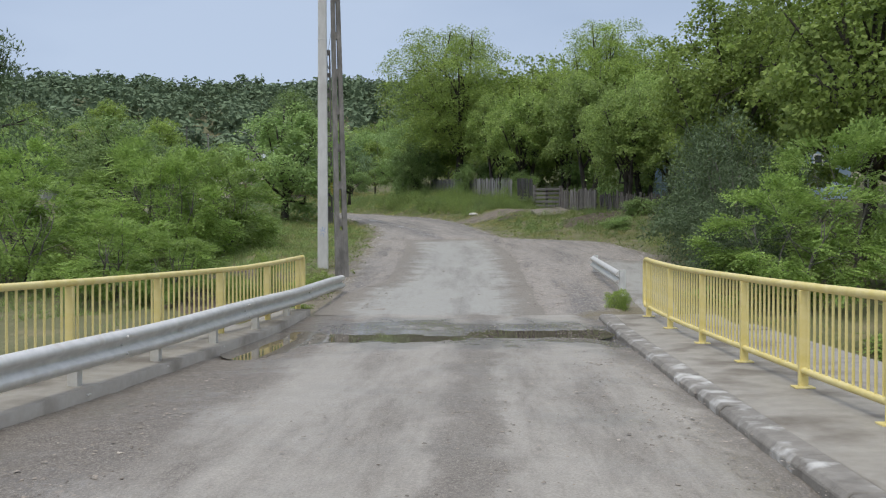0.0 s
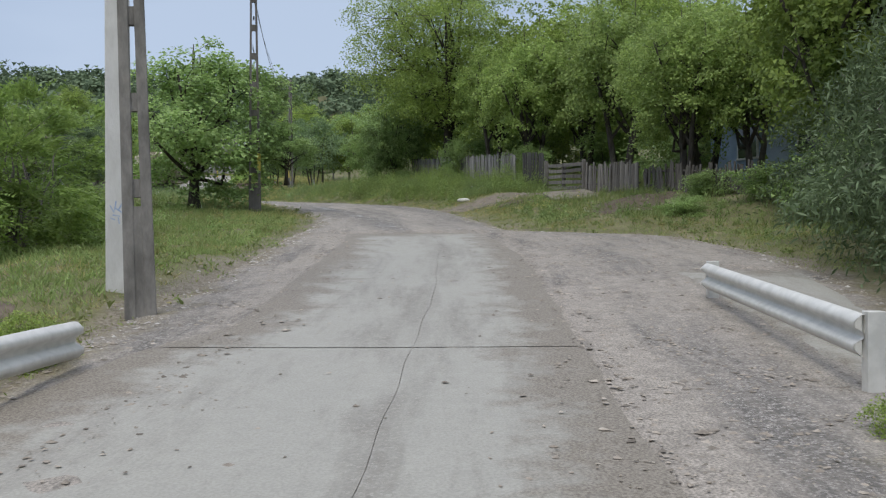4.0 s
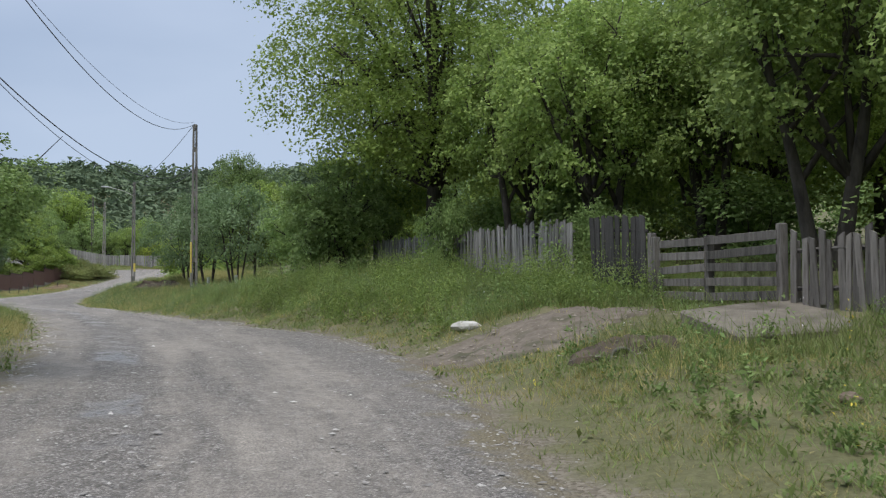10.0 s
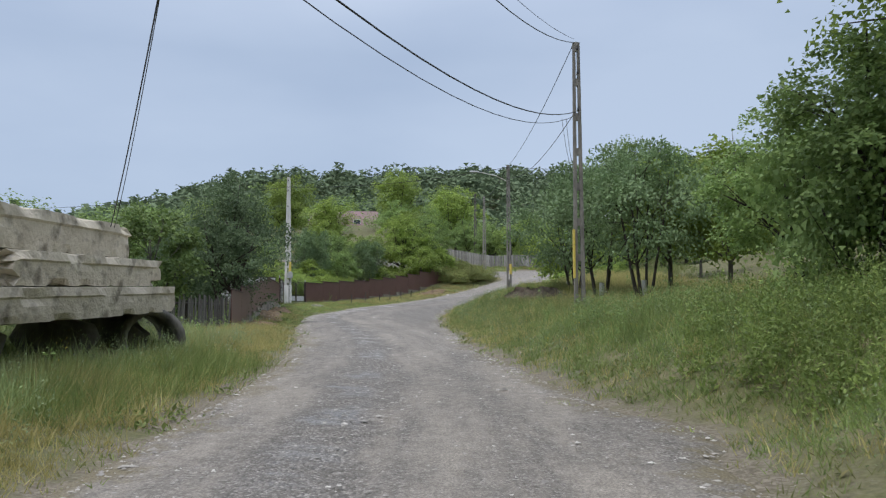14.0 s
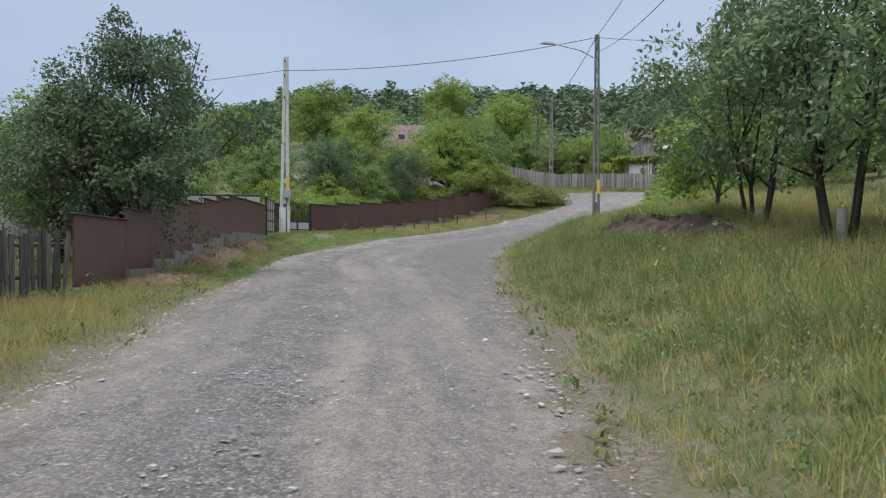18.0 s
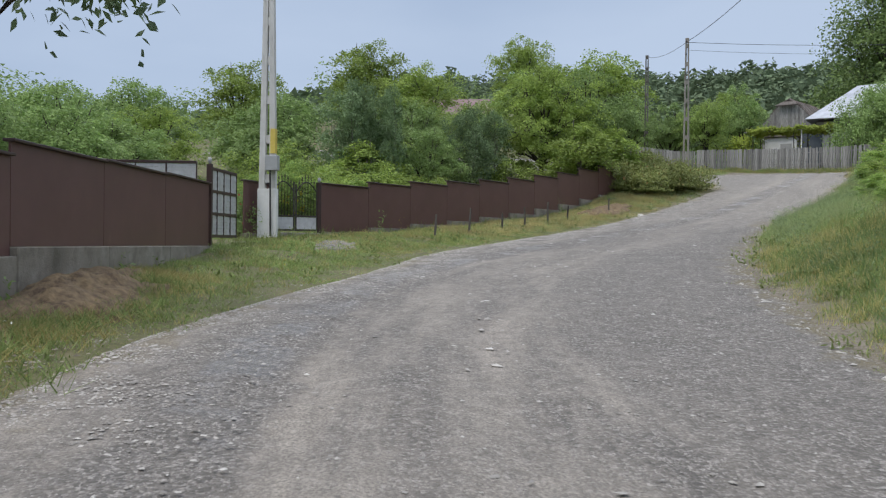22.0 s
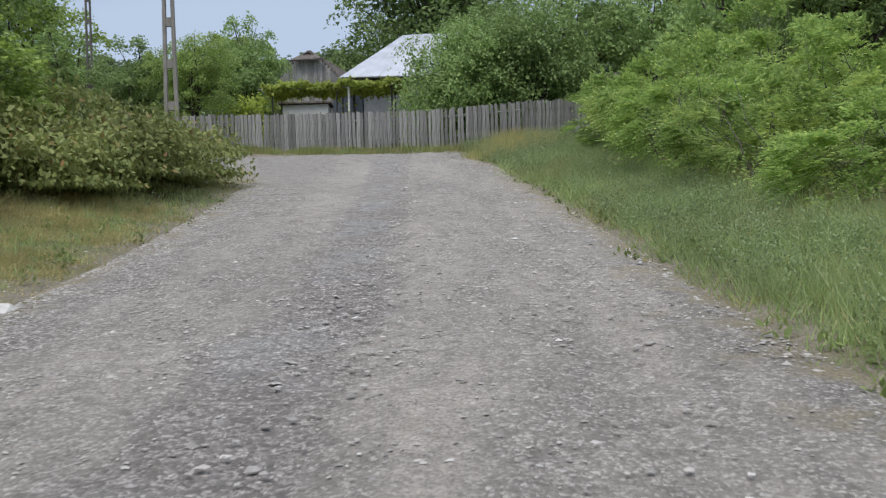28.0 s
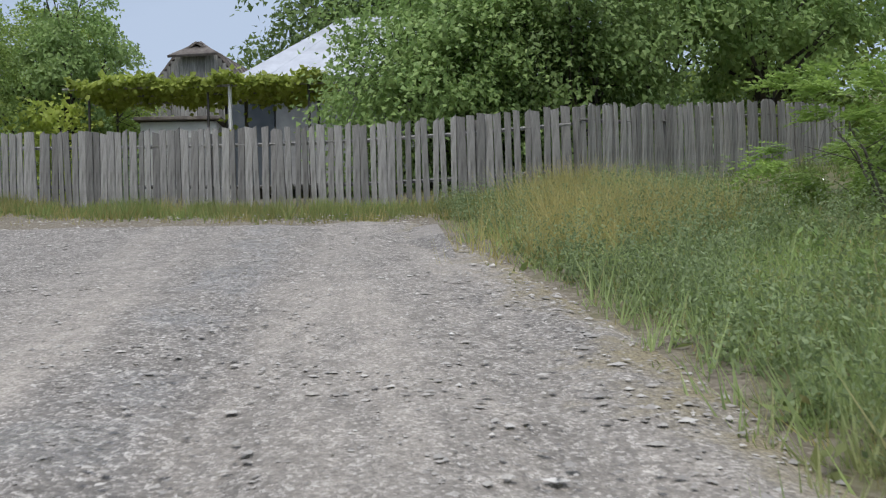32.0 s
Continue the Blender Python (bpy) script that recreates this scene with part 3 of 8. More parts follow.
M_EARTH_PALE = material("dusty_earth", (0.115, 0.094, 0.07), 0.95, second=(0.225, 0.19, 0.15), scale=7, contrast=0.8, third=(0.09, 0.085, 0.05), third_scale=2.2, third_at=0.58, bump=1.0, bump_scale=9)
M_STRAW = material("raked_dry_grass", (0.1, 0.068, 0.04), 0.95, second=(0.25, 0.18, 0.1), scale=9, bump=1.0, bump_scale=40)
M_FLOWER_WHITE = material("white_petals", (0.75, 0.76, 0.72), 0.7, second=(0.8, 0.8, 0.77))
M_FLOWER_YELLOW = material("yellow_petals", (0.62, 0.5, 0.04), 0.7, second=(0.7, 0.58, 0.08))
M_FLOWER_RED = material("red_petals", (0.5, 0.03, 0.04), 0.6, second=(0.6, 0.06, 0.06))


# ---- helpers for geometry ----
def mesh_np(name, verts, faces, mat=None, smooth=False):
    me = bpy.data.meshes.new(name)
    verts, faces = np.asarray(verts, np.float32), np.asarray(faces, np.int32)
    k = faces.shape[1]
    me.vertices.add(len(verts))
    me.vertices.foreach_set("co", verts.ravel())
    me.loops.add(faces.size)
    me.loops.foreach_set("vertex_index", faces.ravel())
    me.polygons.add(len(faces))
    me.polygons.foreach_set("loop_start", np.arange(0, faces.size, k, dtype=np.int32))
    me.update(calc_edges=True)
    if smooth:
        me.polygons.foreach_set("use_smooth", np.ones(len(faces), bool))
    if mat:
        me.materials.append(mat)
    return me


class Geo:
    """Collects boxes, tubes and prisms into one mesh."""

    def __init__(self):
        self.v, self.f = [], []

    def box(self, c, s, m=None, taper=(1, 1)):
        """A box of size s with its middle at c, narrowed at the top by taper, turned by m."""
        x, y, z = s[0] / 2, s[1] / 2, s[2] / 2
        k = len(self.v)
        for dz, tx, ty in ((-z, 1, 1), (z, *taper)):
            for dx, dy in ((-x, -y), (x, -y), (x, y), (-x, y)):
                p = Vector((dx * tx, dy * ty, dz))
                p = (m @ p if m else p) + Vector(c)
                self.v.append(p[:])
        self.f += [(k + 3, k + 2, k + 1, k), (k + 4, k + 5, k + 6, k + 7)] + [(k + i, k + (i + 1) % 4, k + 4 + (i + 1) % 4, k + 4 + i) for i in range(4)]
        return self

    def tube(self, pts, radii, n=6, caps=True):
        pts = [Vector(p) for p in pts]
        if not hasattr(radii, "__len__"):
            radii = [radii] * len(pts)
        k = len(self.v)
        side = None
        for i, p in enumerate(pts):
            d = (pts[min(i + 1, len(pts) - 1)] - pts[max(i - 1, 0)]).normalized()
            if side is None:
                side = d.cross(Vector((0.31, 0.2, 0.93)))
                if side.length < 0.1:
                    side = d.cross(Vector((1, 0, 0)))
            side = (side - d * side.dot(d)).normalized()
            up = d.cross(side)
            for j in range(n):
                a = 2 * math.pi * j / n
                self.v.append((p + (side * math.cos(a) + up * math.sin(a)) * radii[i])[:])
        for i in range(len(pts) - 1):
            for j in range(n):
                a, b = k + i * n + j, k + i * n + (j + 1) % n
                self.f.append((a, b, b + n, a + n))
        if caps:
            self.f += [tuple(range(k + n - 1, k - 1, -1)), tuple(range(k + (len(pts) - 1) * n, k + len(pts) * n))]
        return self

    def prism(self, outline, a, b):
        """An outline of 3D points swept from offset a to offset b."""
        k, n = len(self.v), len(outline)
        for o in (a, b):
            self.v += [(Vector(p) + Vector(o))[:] for p in outline]
        self.f += [tuple(range(k + n - 1, k - 1, -1)), tuple(range(k + n, k + 2 * n))] + [(k + i, k + (i + 1) % n, k + n + (i + 1) % n, k + n + i) for i in range(n)]
        return self

    def quads(self, pts, idx):
        k = len(self.v)
        self.v += [tuple(p) for p in pts]
        self.f += [tuple(k + i for i in f) for f in idx]
        return self

    def mesh(self, name, mat=None, bevel=0.0, smooth=False):
        me = bpy.data.meshes.new(name)
        me.from_pydata(self.v, [], self.f)
        bm = bmesh.new()
        bm.from_mesh(me)
        bmesh.ops.recalc_face_normals(bm, faces=bm.faces)
        if bevel:
            bmesh.ops.bevel(bm, geom=bm.edges[:], offset=bevel, segments=1, affect="EDGES", clamp_overlap=True)
        bm.to_mesh(me)
        bm.free()
        if smooth:
            for p in me.polygons:
                p.use_smooth = True
        if mat:
            me.materials.append(mat)
        return me


def part(name, me, parent, label="", at=None):
    """Links a mesh as one object under a thing or a part."""
    ob = new(name, me)
    ob.parent = parent
    if at is not None:
        ob.matrix_basis = at
    return tagged(ob, label) if label else ob


def thing(name, x, y, z, turn, label, category, group="", kind=""):
    ob = new(name)
    ob.empty_display_size = 0.2
    ob.matrix_basis = pose(x, y, z, 0, 0, turn)
    return tagged(ob, label, category, group, kind)


# ---- the road's line and the lie of the land ----
LINE = [(-60, 0, 0.13), (-15, 0, 0.13), (0, 0, 0.13), (6, 0.3, 0.09), (12, 0.66, 0.03), (18, 0.9, 0.1), (24, 1.04, 0.58), (30, 1.16, 1.1), (36, 1.11, 1.5),
        (42, 0.26, 1.91), (48, -1.49, 2.35), (54, -3.55, 2.82), (60, -5.93, 3.12), (66, -8.64, 3.4), (72, -11.59, 3.72), (78, -15.06, 3.97), (84, -18.86, 4.19),
        (90, -22.68, 4.49), (96, -26.13, 4.85), (102, -27.76, 5.2), (108, -27.89, 5.58), (114, -27.57, 6.06), (120, -27.17, 6.66), (126, -26.95, 7.39),
        (132, -27.02, 8.19), (138, -27.02, 9.03), (141, -27.02, 9.42), (144.2, -27.0, 9.82), (148, -27.0, 10.62), (175, -27.0, 12.6)]
# distance of the gravel's edge to either hand of the line
EDGE_L = [(-60, 3.4), (17, 3.4), (22, 3.8), (36, 3.8), (44, 2.9), (51, 2.7), (61, 2.85), (74, 3.0), (81, 3.2), (87, 2.8), (92, 2.7), (96, 2.3), (99, 2.0), (102, 2.5), (105, 3.1),
          (110, 3.4), (115, 3.5), (121, 3.9), (128, 4.1), (134, 4.3), (137, 5.5), (141, 6.5), (175, 6.5)]
EDGE_R = [(-60, 2.0), (18, 2.0), (20, 3.6), (24, 5.0), (30, 5.6), (36, 5.2), (37.2, 2.2), (38, 1.65), (43, 2.05), (48.6, 2.9), (53.6, 3.1), (54.6, 2.8), (56, 2.35), (58, 1.85), (59, 2.1), (59.8, 2.7), (60.6, 1.95), (62, 1.6), (70, 1.1), (74, 1.3),
          (77, 1.75), (82, 2.2), (86, 3.0), (90, 3.8), (97, 4.7), (103, 4.3), (106, 3.9), (113, 2.8), (115, 2.2), (120, 1.8), (136, 1.65), (141, 1.25), (143, 0.8), (175, 0.8)]
# rise of the land at 3, 8 and 30 m outside either edge
RISE_R = [(-60, 0, 0, 0), (18, -0.3, -0.6, 0.2), (28, 0.1, 0.5, 1.5), (40, 0.35, 1.15, 2.5), (50, 0.7, 1.4, 3), (56, 0.95, 1.75, 3), (64, 1.0, 1.85, 3), (70, 0.65, 1.3, 3.5), (80, 0.75, 1.2, 4), (90, 0.9, 1.7, 5),
          (105, 0.8, 1.6, 5), (113, 0.6, 1.6, 4), (117, 0.3, 1.1, 3.5), (130, 0.3, 1.1, 3.5), (138, 0.4, 1.2, 3.2), (145, 0.15, 0.5, 1.5), (175, 0, 0, 0)]
RISE_L = [(-60, 0, 0, 0), (18, -0.5, -1.0, -1.2), (32, -0.1, -0.3, -0.6), (45, 0.05, 0.05, -0.3), (58, 0.25, 0.35, 0.3), (64, 0.4, 0.5, 0.5), (75, 0.15, 0.15, 0), (86, -0.1, 0.0, 0.2), (97, 0.3, 0.5, 1.0),
          (105, 0.35, 0.55, 1.2), (115, 0.2, 0.3, 1.2), (122, 0.1, 0.25, 1.5), (127, 0.6, 0.9, 2.0), (133, 0.7, 1.0, 2.0), (137, 0.2, 0.3, 1.0), (145, 0, 0, 0), (175, 0, 0, 0)]


def smooth_interp(y, rows, col, width=1.6):
    rows = np.asarray(rows, float)
    out = 0
    for k, w in ((-1, 0.25), (-0.5, 0.25), (0, 0), (0.5, 0.25), (1, 0.25)):
        out = out + w * np.interp(y + k * width, rows[:, 0], rows[:, col])
    return out


ST_Y = np.arange(-60, 175, 0.5)
ST_X, ST_Z = smooth_interp(ST_Y, LINE, 1, 3.0), smooth_interp(ST_Y, LINE, 2, 3.0)
ST_T = np.stack([np.gradient(ST_X), np.gradient(ST_Y)], 1)
ST_T /= np.linalg.norm(ST_T, axis=1)[:, None]
ST_L, ST_R = smooth_interp(ST_Y, EDGE_L, 1, 0.6), smooth_interp(ST_Y, EDGE_R, 1, 0.6)


def wave(x, y, s, k=0.0):
    """Smooth uneven waves about s metres long, between about -1 and 1."""
    f = 2 * math.pi / s
    return (np.sin(f * (x + 0.6 * y) + k) * np.sin(f * (0.8 * y - 0.45 * x) + 1.7 * k + 1) + 0.6 * np.sin(f * (1.9 * x - 1.1 * y) + 2.3 * k) * np.sin(f * (1.6 * y + 1.3 * x) + k)) / 1.6


def smoothstep(a, b, v):
    t = np.clip((v - a) / (b - a), 0, 1)
    return t * t * (3 - 2 * t)


def land(x, y):
    """Height of the land, station along the road, and offset from its line (right is positive)."""
    x, y = np.atleast_1d(np.asarray(x, float)), np.atleast_1d(np.asarray(y, float))
    z, s, o = np.empty_like(x), np.empty_like(x), np.empty_like(x)
    for a in range(0, len(x), 4000):
        X, Y = x[a:a + 4000], y[a:a + 4000]
        d2 = (X[:, None] - ST_X) ** 2 + (Y[:, None] - ST_Y) ** 2
        i = d2.argmin(1)
        w = (d2 + 0.4) ** -3
        z0 = (w * ST_Z).sum(1) / w.sum(1)
        off = (X - ST_X[i]) * ST_T[i, 1] - (Y - ST_Y[i]) * ST_T[i, 0]
        st = (w * ST_Y).sum(1) / w.sum(1)
        rows = np.sqrt(d2[np.arange(len(X)), i])
        off = np.sign(off + 1e-9) * np.maximum(np.abs(off), np.where(np.abs(off) > 8, rows, 0))
        right = off > 0
        e = np.where(right, off - np.interp(st, ST_Y, ST_R), -off - np.interp(st, ST_Y, ST_L))
        rise = 0
        for col, (lo, hi) in ((1, (-0.2, 3)), (2, (3, 8)), (3, (8, 30))):
            r = np.where(right, smooth_interp(st, RISE_R, col, 3), smooth_interp(st, RISE_L, col, 3))
            if col > 1:
                r = r - np.where(right, smooth_interp(st, RISE_R, col - 1, 3), smooth_interp(st, RISE_L, col - 1, 3))
            rise = rise + r * smoothstep(lo, hi, e)
        zz = z0 + rise + 0.09 * wave(X, Y, 7.0) * smoothstep(0.2, 3, e) + 0.035 * wave(X, Y, 2.3, 2) * smoothstep(0, 1, e)
        zz -= 0.1 * (1 - smoothstep(-0.9, 0.0, e))
        # the brook under the bridge, with a steep clay bank
        zz -= 2.6 * np.exp(-(np.abs(Y - 5.5 + 0.8 * wave(X, Y, 9)) / 11.5) ** 7)
        # the low bank that carries the pale pole
        zz += 0.42 * np.exp(-((X + 4.9) / 1.9) ** 4 - ((Y - 27.6) / 3.2) ** 4)
        # far hills
        ang, rad = np.degrees(np.arctan2(-(X + 15), Y - 70)), np.hypot(X + 15, Y - 70)
        crest = np.interp(ang, (-180, -90, -50, -20, 5, 20, 34, 44, 70, 120, 180), (10, 40, 90, 104, 109, 104, 100, 66, 40, 20, 10))
        zz += crest * 0.95 * (0.13 * smoothstep(60, 160, rad) * smoothstep(14, 24, ang) * (1 - smoothstep(190, 720, rad)) + smoothstep(190, 720, rad)) * (1 + 0.05 * wave(X, Y, 260) + 0.03 * wave(X, Y, 90, 1))
        z[a:a + 4000], s[a:a + 4000], o[a:a + 4000] = zz, st, off
    return z, s, o


def grid_axis(lo, hi, step, far):
    a = list(np.arange(lo, hi + 0.01, step))
    d = step
    while a[-1] < far:
        d *= 1.22
        a.append(a[-1] + d)
    d = step
    while a[0] > -far:
        d *= 1.22
        a.insert(0, a[0] - d)
    return np.array(a)


gx, gy = grid_axis(-48, 26, 0.6, 2600), grid_axis(-12, 160, 0.6, 2600)
GX, GY = np.meshgrid(gx, gy)
GZ, GS, GO = land(GX.ravel(), GY.ravel())
nx, ny = len(gx), len(gy)
GRID = GZ.reshape(ny, nx)


def on_ground(x, y):
    """Height of the ground sheet itself at these places."""
    x, y = np.atleast_1d(np.asarray(x, float)), np.atleast_1d(np.asarray(y, float))
    i, j = np.clip(np.searchsorted(gx, x) - 1, 0, nx - 2), np.clip(np.searchsorted(gy, y) - 1, 0, ny - 2)
    u, v = (x - gx[i]) / (gx[i + 1] - gx[i]), (y - gy[j]) / (gy[j + 1] - gy[j])
    return (GRID[j, i] * (1 - u) + GRID[j, i + 1] * u) * (1 - v) + (GRID[j + 1, i] * (1 - u) + GRID[j + 1, i + 1] * u) * v


def gz(x, y):
    return float(on_ground(x, y)[0])


ii = (np.arange(ny - 1)[:, None] * nx + np.arange(nx - 1)).ravel()
ground = new("ground", mesh_np("ground", np.stack([GX.ravel(), GY.ravel(), GZ], 1), np.stack([ii, ii + 1, ii + nx + 1, ii + nx], 1), M_GROUND, True))
edge_out = np.where(GO > 0, GO - np.interp(GS, ST_Y, ST_R), -GO - np.interp(GS, ST_Y, ST_L))
edge_out = edge_out + 1.0 * (GO < 0) * smoothstep(82, 87, GS) * (1 - smoothstep(112, 118, GS))  # grass reaches the gravel here
edge_uv = np.stack([np.clip(edge_out, -5, 60), GS], 1).astype(np.float32)
ground_faces = np.stack([ii, ii + 1, ii + nx + 1, ii + nx], 1)
ground.data.uv_layers.new(name="EdgeMap").data.foreach_set("uv", edge_uv[ground_faces.ravel()].ravel())
tagged(ground, "grassy uneven ground with meadow, banks and far hills", "ground", kind="structure")


def strip(name, mat, s0, s1, step, cross, height, label, category="road", inside=None):
    """A strip that follows the road's line; cross(s) gives offsets, height(s, o) the rise over the line."""
    ss = np.arange(s0, s1 + 1e-6, step)
    V, U, W = [], [], []
    for s in ss:
        x0, y0, z0 = np.interp(s, ST_Y, ST_X), s, np.interp(s, ST_Y, ST_Z)
        tx, ty = np.interp(s, ST_Y, ST_T[:, 0]), np.interp(s, ST_Y, ST_T[:, 1])
        for o in cross(s):
            V.append((x0 + o * ty, y0 - o * tx, z0 + height(s, o)))
            U.append((o, s))
            W.append((inside(s, o) if inside else 9.0, s))
    k = len(cross(s0))
    i = (np.arange(len(ss) - 1)[:, None] * k + np.arange(k - 1)).ravel()
    F = np.stack([i, i + 1, i + k + 1, i + k], 1)
    me = mesh_np(name, V, F, mat, True)
    uv = me.uv_layers.new(name="UVMap")
    U = np.asarray(U, np.float32)
    uv.data.foreach_set("uv", U[F.ravel()].ravel())
    if inside:
        me.uv_layers.new(name="EdgeMap").data.foreach_set("uv", np.asarray(W, np.float32)[F.ravel()].ravel())
    return tagged(new(name, me), label, category, kind="structure")


def road_cross(s):
    l, r = np.interp(s, ST_Y, ST_L), np.interp(s, ST_Y, ST_R)
    l += 0.22 * wave(np.array(s), np.array(0.0), 2.1) + 0.12 * wave(np.array(s), np.array(3.0), 0.8)
    r += 0.2 * wave(np.array(s), np.array(9.0), 1.9) + 0.12 * wave(np.array(s), np.array(5.0), 0.7)
    return np.concatenate([[-l - 0.45, -l], np.linspace(-l + 0.3, r - 0.3, 22), [r, r + 0.45]])


def road_height(s, o):
    l, r = np.interp(s, ST_Y, ST_L), np.interp(s, ST_Y, ST_R)
    e = max(-o - l, o - r)
    rut = -0.035 * (math.exp(-((o + 0.85) / 0.3) ** 2) + math.exp(-((o - 0.75) / 0.3) ** 2))
    h = 0.045 + rut + 0.018 * float(wave(np.array(s), np.array(o), 1.7)) + 0.012 * float(wave(np.array(s), np.array(o), 0.9, 3))
    return h - 0.16 * float(smoothstep(-0.35, 0.45, np.array(e)))


road = strip("road", M_GRAVEL, 17.4, 144.0, 0.4, road_cross, road_height, "rutted grey-brown gravel village road with loose stones",
             inside=lambda s, o: min(o + np.interp(s, ST_Y, ST_L), np.interp(s, ST_Y, ST_R) - o))
# the lane that leaves along the plank fence
lane_x = np.arange(-75, -25.9, 0.8)
lv, lf = [], []
for k, x in enumerate(lane_x):
    yc = 140.6 + max(0, -30 - x) * 0.1
    for j, w in enumerate(np.linspace(-3.4, 3.2, 12)):
        e = abs(w + 0.1) - 3.0
        lv.append((x, yc + w + 0.15 * math.sin(x * 1.3 + j), float(land(x, yc + w)[0][0]) + 0.075 - (0.2 if e > 0.1 else 0)))
kk = (np.arange(len(lane_x) - 1)[:, None] * 12 + np.arange(11)).ravel()
tagged(new("lane", mesh_np("lane", lv, np.stack([kk, kk + 12, kk + 13, kk + 1], 1), M_GRAVEL_COARSE, True)), "gravel lane leaving along the plank fence", "road", kind="structure")
# gravel turnout beside the concrete slabs
slab_l = [(17.5, -3.3), (20, -3.25), (22.0, -3.0), (23.6, -2.4), (30, -2.4), (36.4, -2.4)]


def slab_mid(s):
    """The joint between the two rows of slabs."""
    return float(np.interp(s, (17.6, 20, 26), (-0.6, -0.55, -0.42)))


def slab_cross_l(s):
    return np.linspace(np.interp(s, [a for a, b in slab_l], [b for a, b in slab_l]) + 0.012 * math.sin(s * 3), slab_mid(s) + 0.015 * math.sin(s * 0.8) + 0.012 * math.sin(s * 3.1) - 0.002, 6)


def slab_cross_r(s):
    return np.linspace(slab_mid(s) + 0.015 * math.sin(s * 0.8) + 0.012 * math.sin(s * 3.1) + 0.002, np.interp(s, (17.5, 30, 36.4), (1.03, 1.02, 0.7)) + 0.015 * math.sin(s * 2.1), 6)


slabs = ((17.64, 22.39), (22.42, 36.4))
for a, b in slabs:
    for c, nm in ((slab_cross_l, "concrete_slab"), (slab_cross_r, "concrete_slab")):
        strip(nm, M_SLAB_ROAD, a, b, (b - a) / round((b - a) / 0.3), c, lambda s, o: 0.062 + 0.006 * math.sin(s * 1.1 + o), "worn pale concrete road slab with muddy edges", "road slab",
              inside=lambda s, o: min(o - float(np.interp(s, [a for a, b in slab_l], [b for a, b in slab_l])), 1.03 - o, (36.4 - s) * 0.7, (s - 16.8) * 0.8))


# ---- the bridge ----
def line_at(s, o, dz=0.0):
    i = lambda a: float(np.interp(s, ST_Y, a))
    return (i(ST_X) + o * i(ST_T[:, 1]), s - o * i(ST_T[:, 0]), i(ST_Z) + dz)


deck_z = lambda s: float(np.interp(s, ST_Y, ST_Z))
def deck_height(s, o):
    """Worn wheel lanes, a gutter along the kerb and wide shallow hollows that hold water."""
    a, b = np.array(s), np.array(o)
    h = 0.07 + 0.012 * float(wave(a, b, 2.2)) + 0.007 * float(wave(a, b, 0.8, 4)) + 0.006 * float(wave(a, b, 0.37, 2))
    h -= 0.03 * float(smoothstep(14.6, 12.4, a)) * (math.exp(-((o + 1.2) / 0.4) ** 2) + math.exp(-((o - 0.6) / 0.45) ** 2))
    h -= 0.05 * math.exp(-((s - 14.7) / 0.62) ** 2 - ((o + 2.1) / 1.75) ** 4) + 0.05 * math.exp(-((s - 13.3) / 1.0) ** 2 - ((o + 3.3) / 0.5) ** 4) + 0.05 * math.exp(-((s - 15.3) / 0.62) ** 2 - ((o - 0.8) / 1.25) ** 4)
    return h - 0.03 * float(smoothstep(-2.2, -3.7, b)) - 0.06 * float(smoothstep(1.4, 1.95, b))


deck = strip("bridge_deck", M_DECK, -14.0, 17.7, 0.12, lambda s: np.linspace(float(np.interp(s, (-13, 9, 18), (-5.4, -4.1, -3.6))), 2.25, 50), deck_height, "muddy worn concrete bridge deck with loose gravel", "bridge deck")
g = Geo()
for a, b in ((-14.0, 17.2),):
    ol = [(-6.6, 0, 0.0), (5.1, 0, 0.0), (5.1, 0, -0.6), (-6.6, 0, -0.6)]
    g.prism([(x, y, z + 0.02) for x, y, z in ol], (0.2, a, 0), (0.75, b, 0))
tagged(new("bridge_slab", g.mesh("bridge_slab", M_BASE)), "thick concrete slab carrying the bridge", "bridge", kind="structure")
for y0 in (16.9,):
    g = Geo().box((0.7, y0 + 0.4, -1.4), (10.2, 0.9, 2.9))
    tagged(new("abutment", g.mesh("abutment", M_BASE)), "plain concrete bridge abutment in the brook bank", "bridge", kind="structure")


def walkway(name, s0, s1, o0, o1, top, label):
    A = lambda s: o0(s) if callable(o0) else o0
    B = lambda s: o1(s) if callable(o1) else o1

    def hgt(s, o):
        edge = min(abs(o - A(s)), abs(o - B(s)))
        return (top if 0.00005 < edge else -0.12) - (0.012 if edge < 0.03 else 0) + 0.006 * math.sin(s * 2.3 + o * 3)
    return strip(name, M_WALKWAY, s0, s1, 0.4, lambda s: np.array([A(s), A(s) + 0.0001, *np.linspace(A(s) + 0.02, B(s) - 0.02, 5), B(s) - 0.0001, B(s)]), hgt, label, "footway")


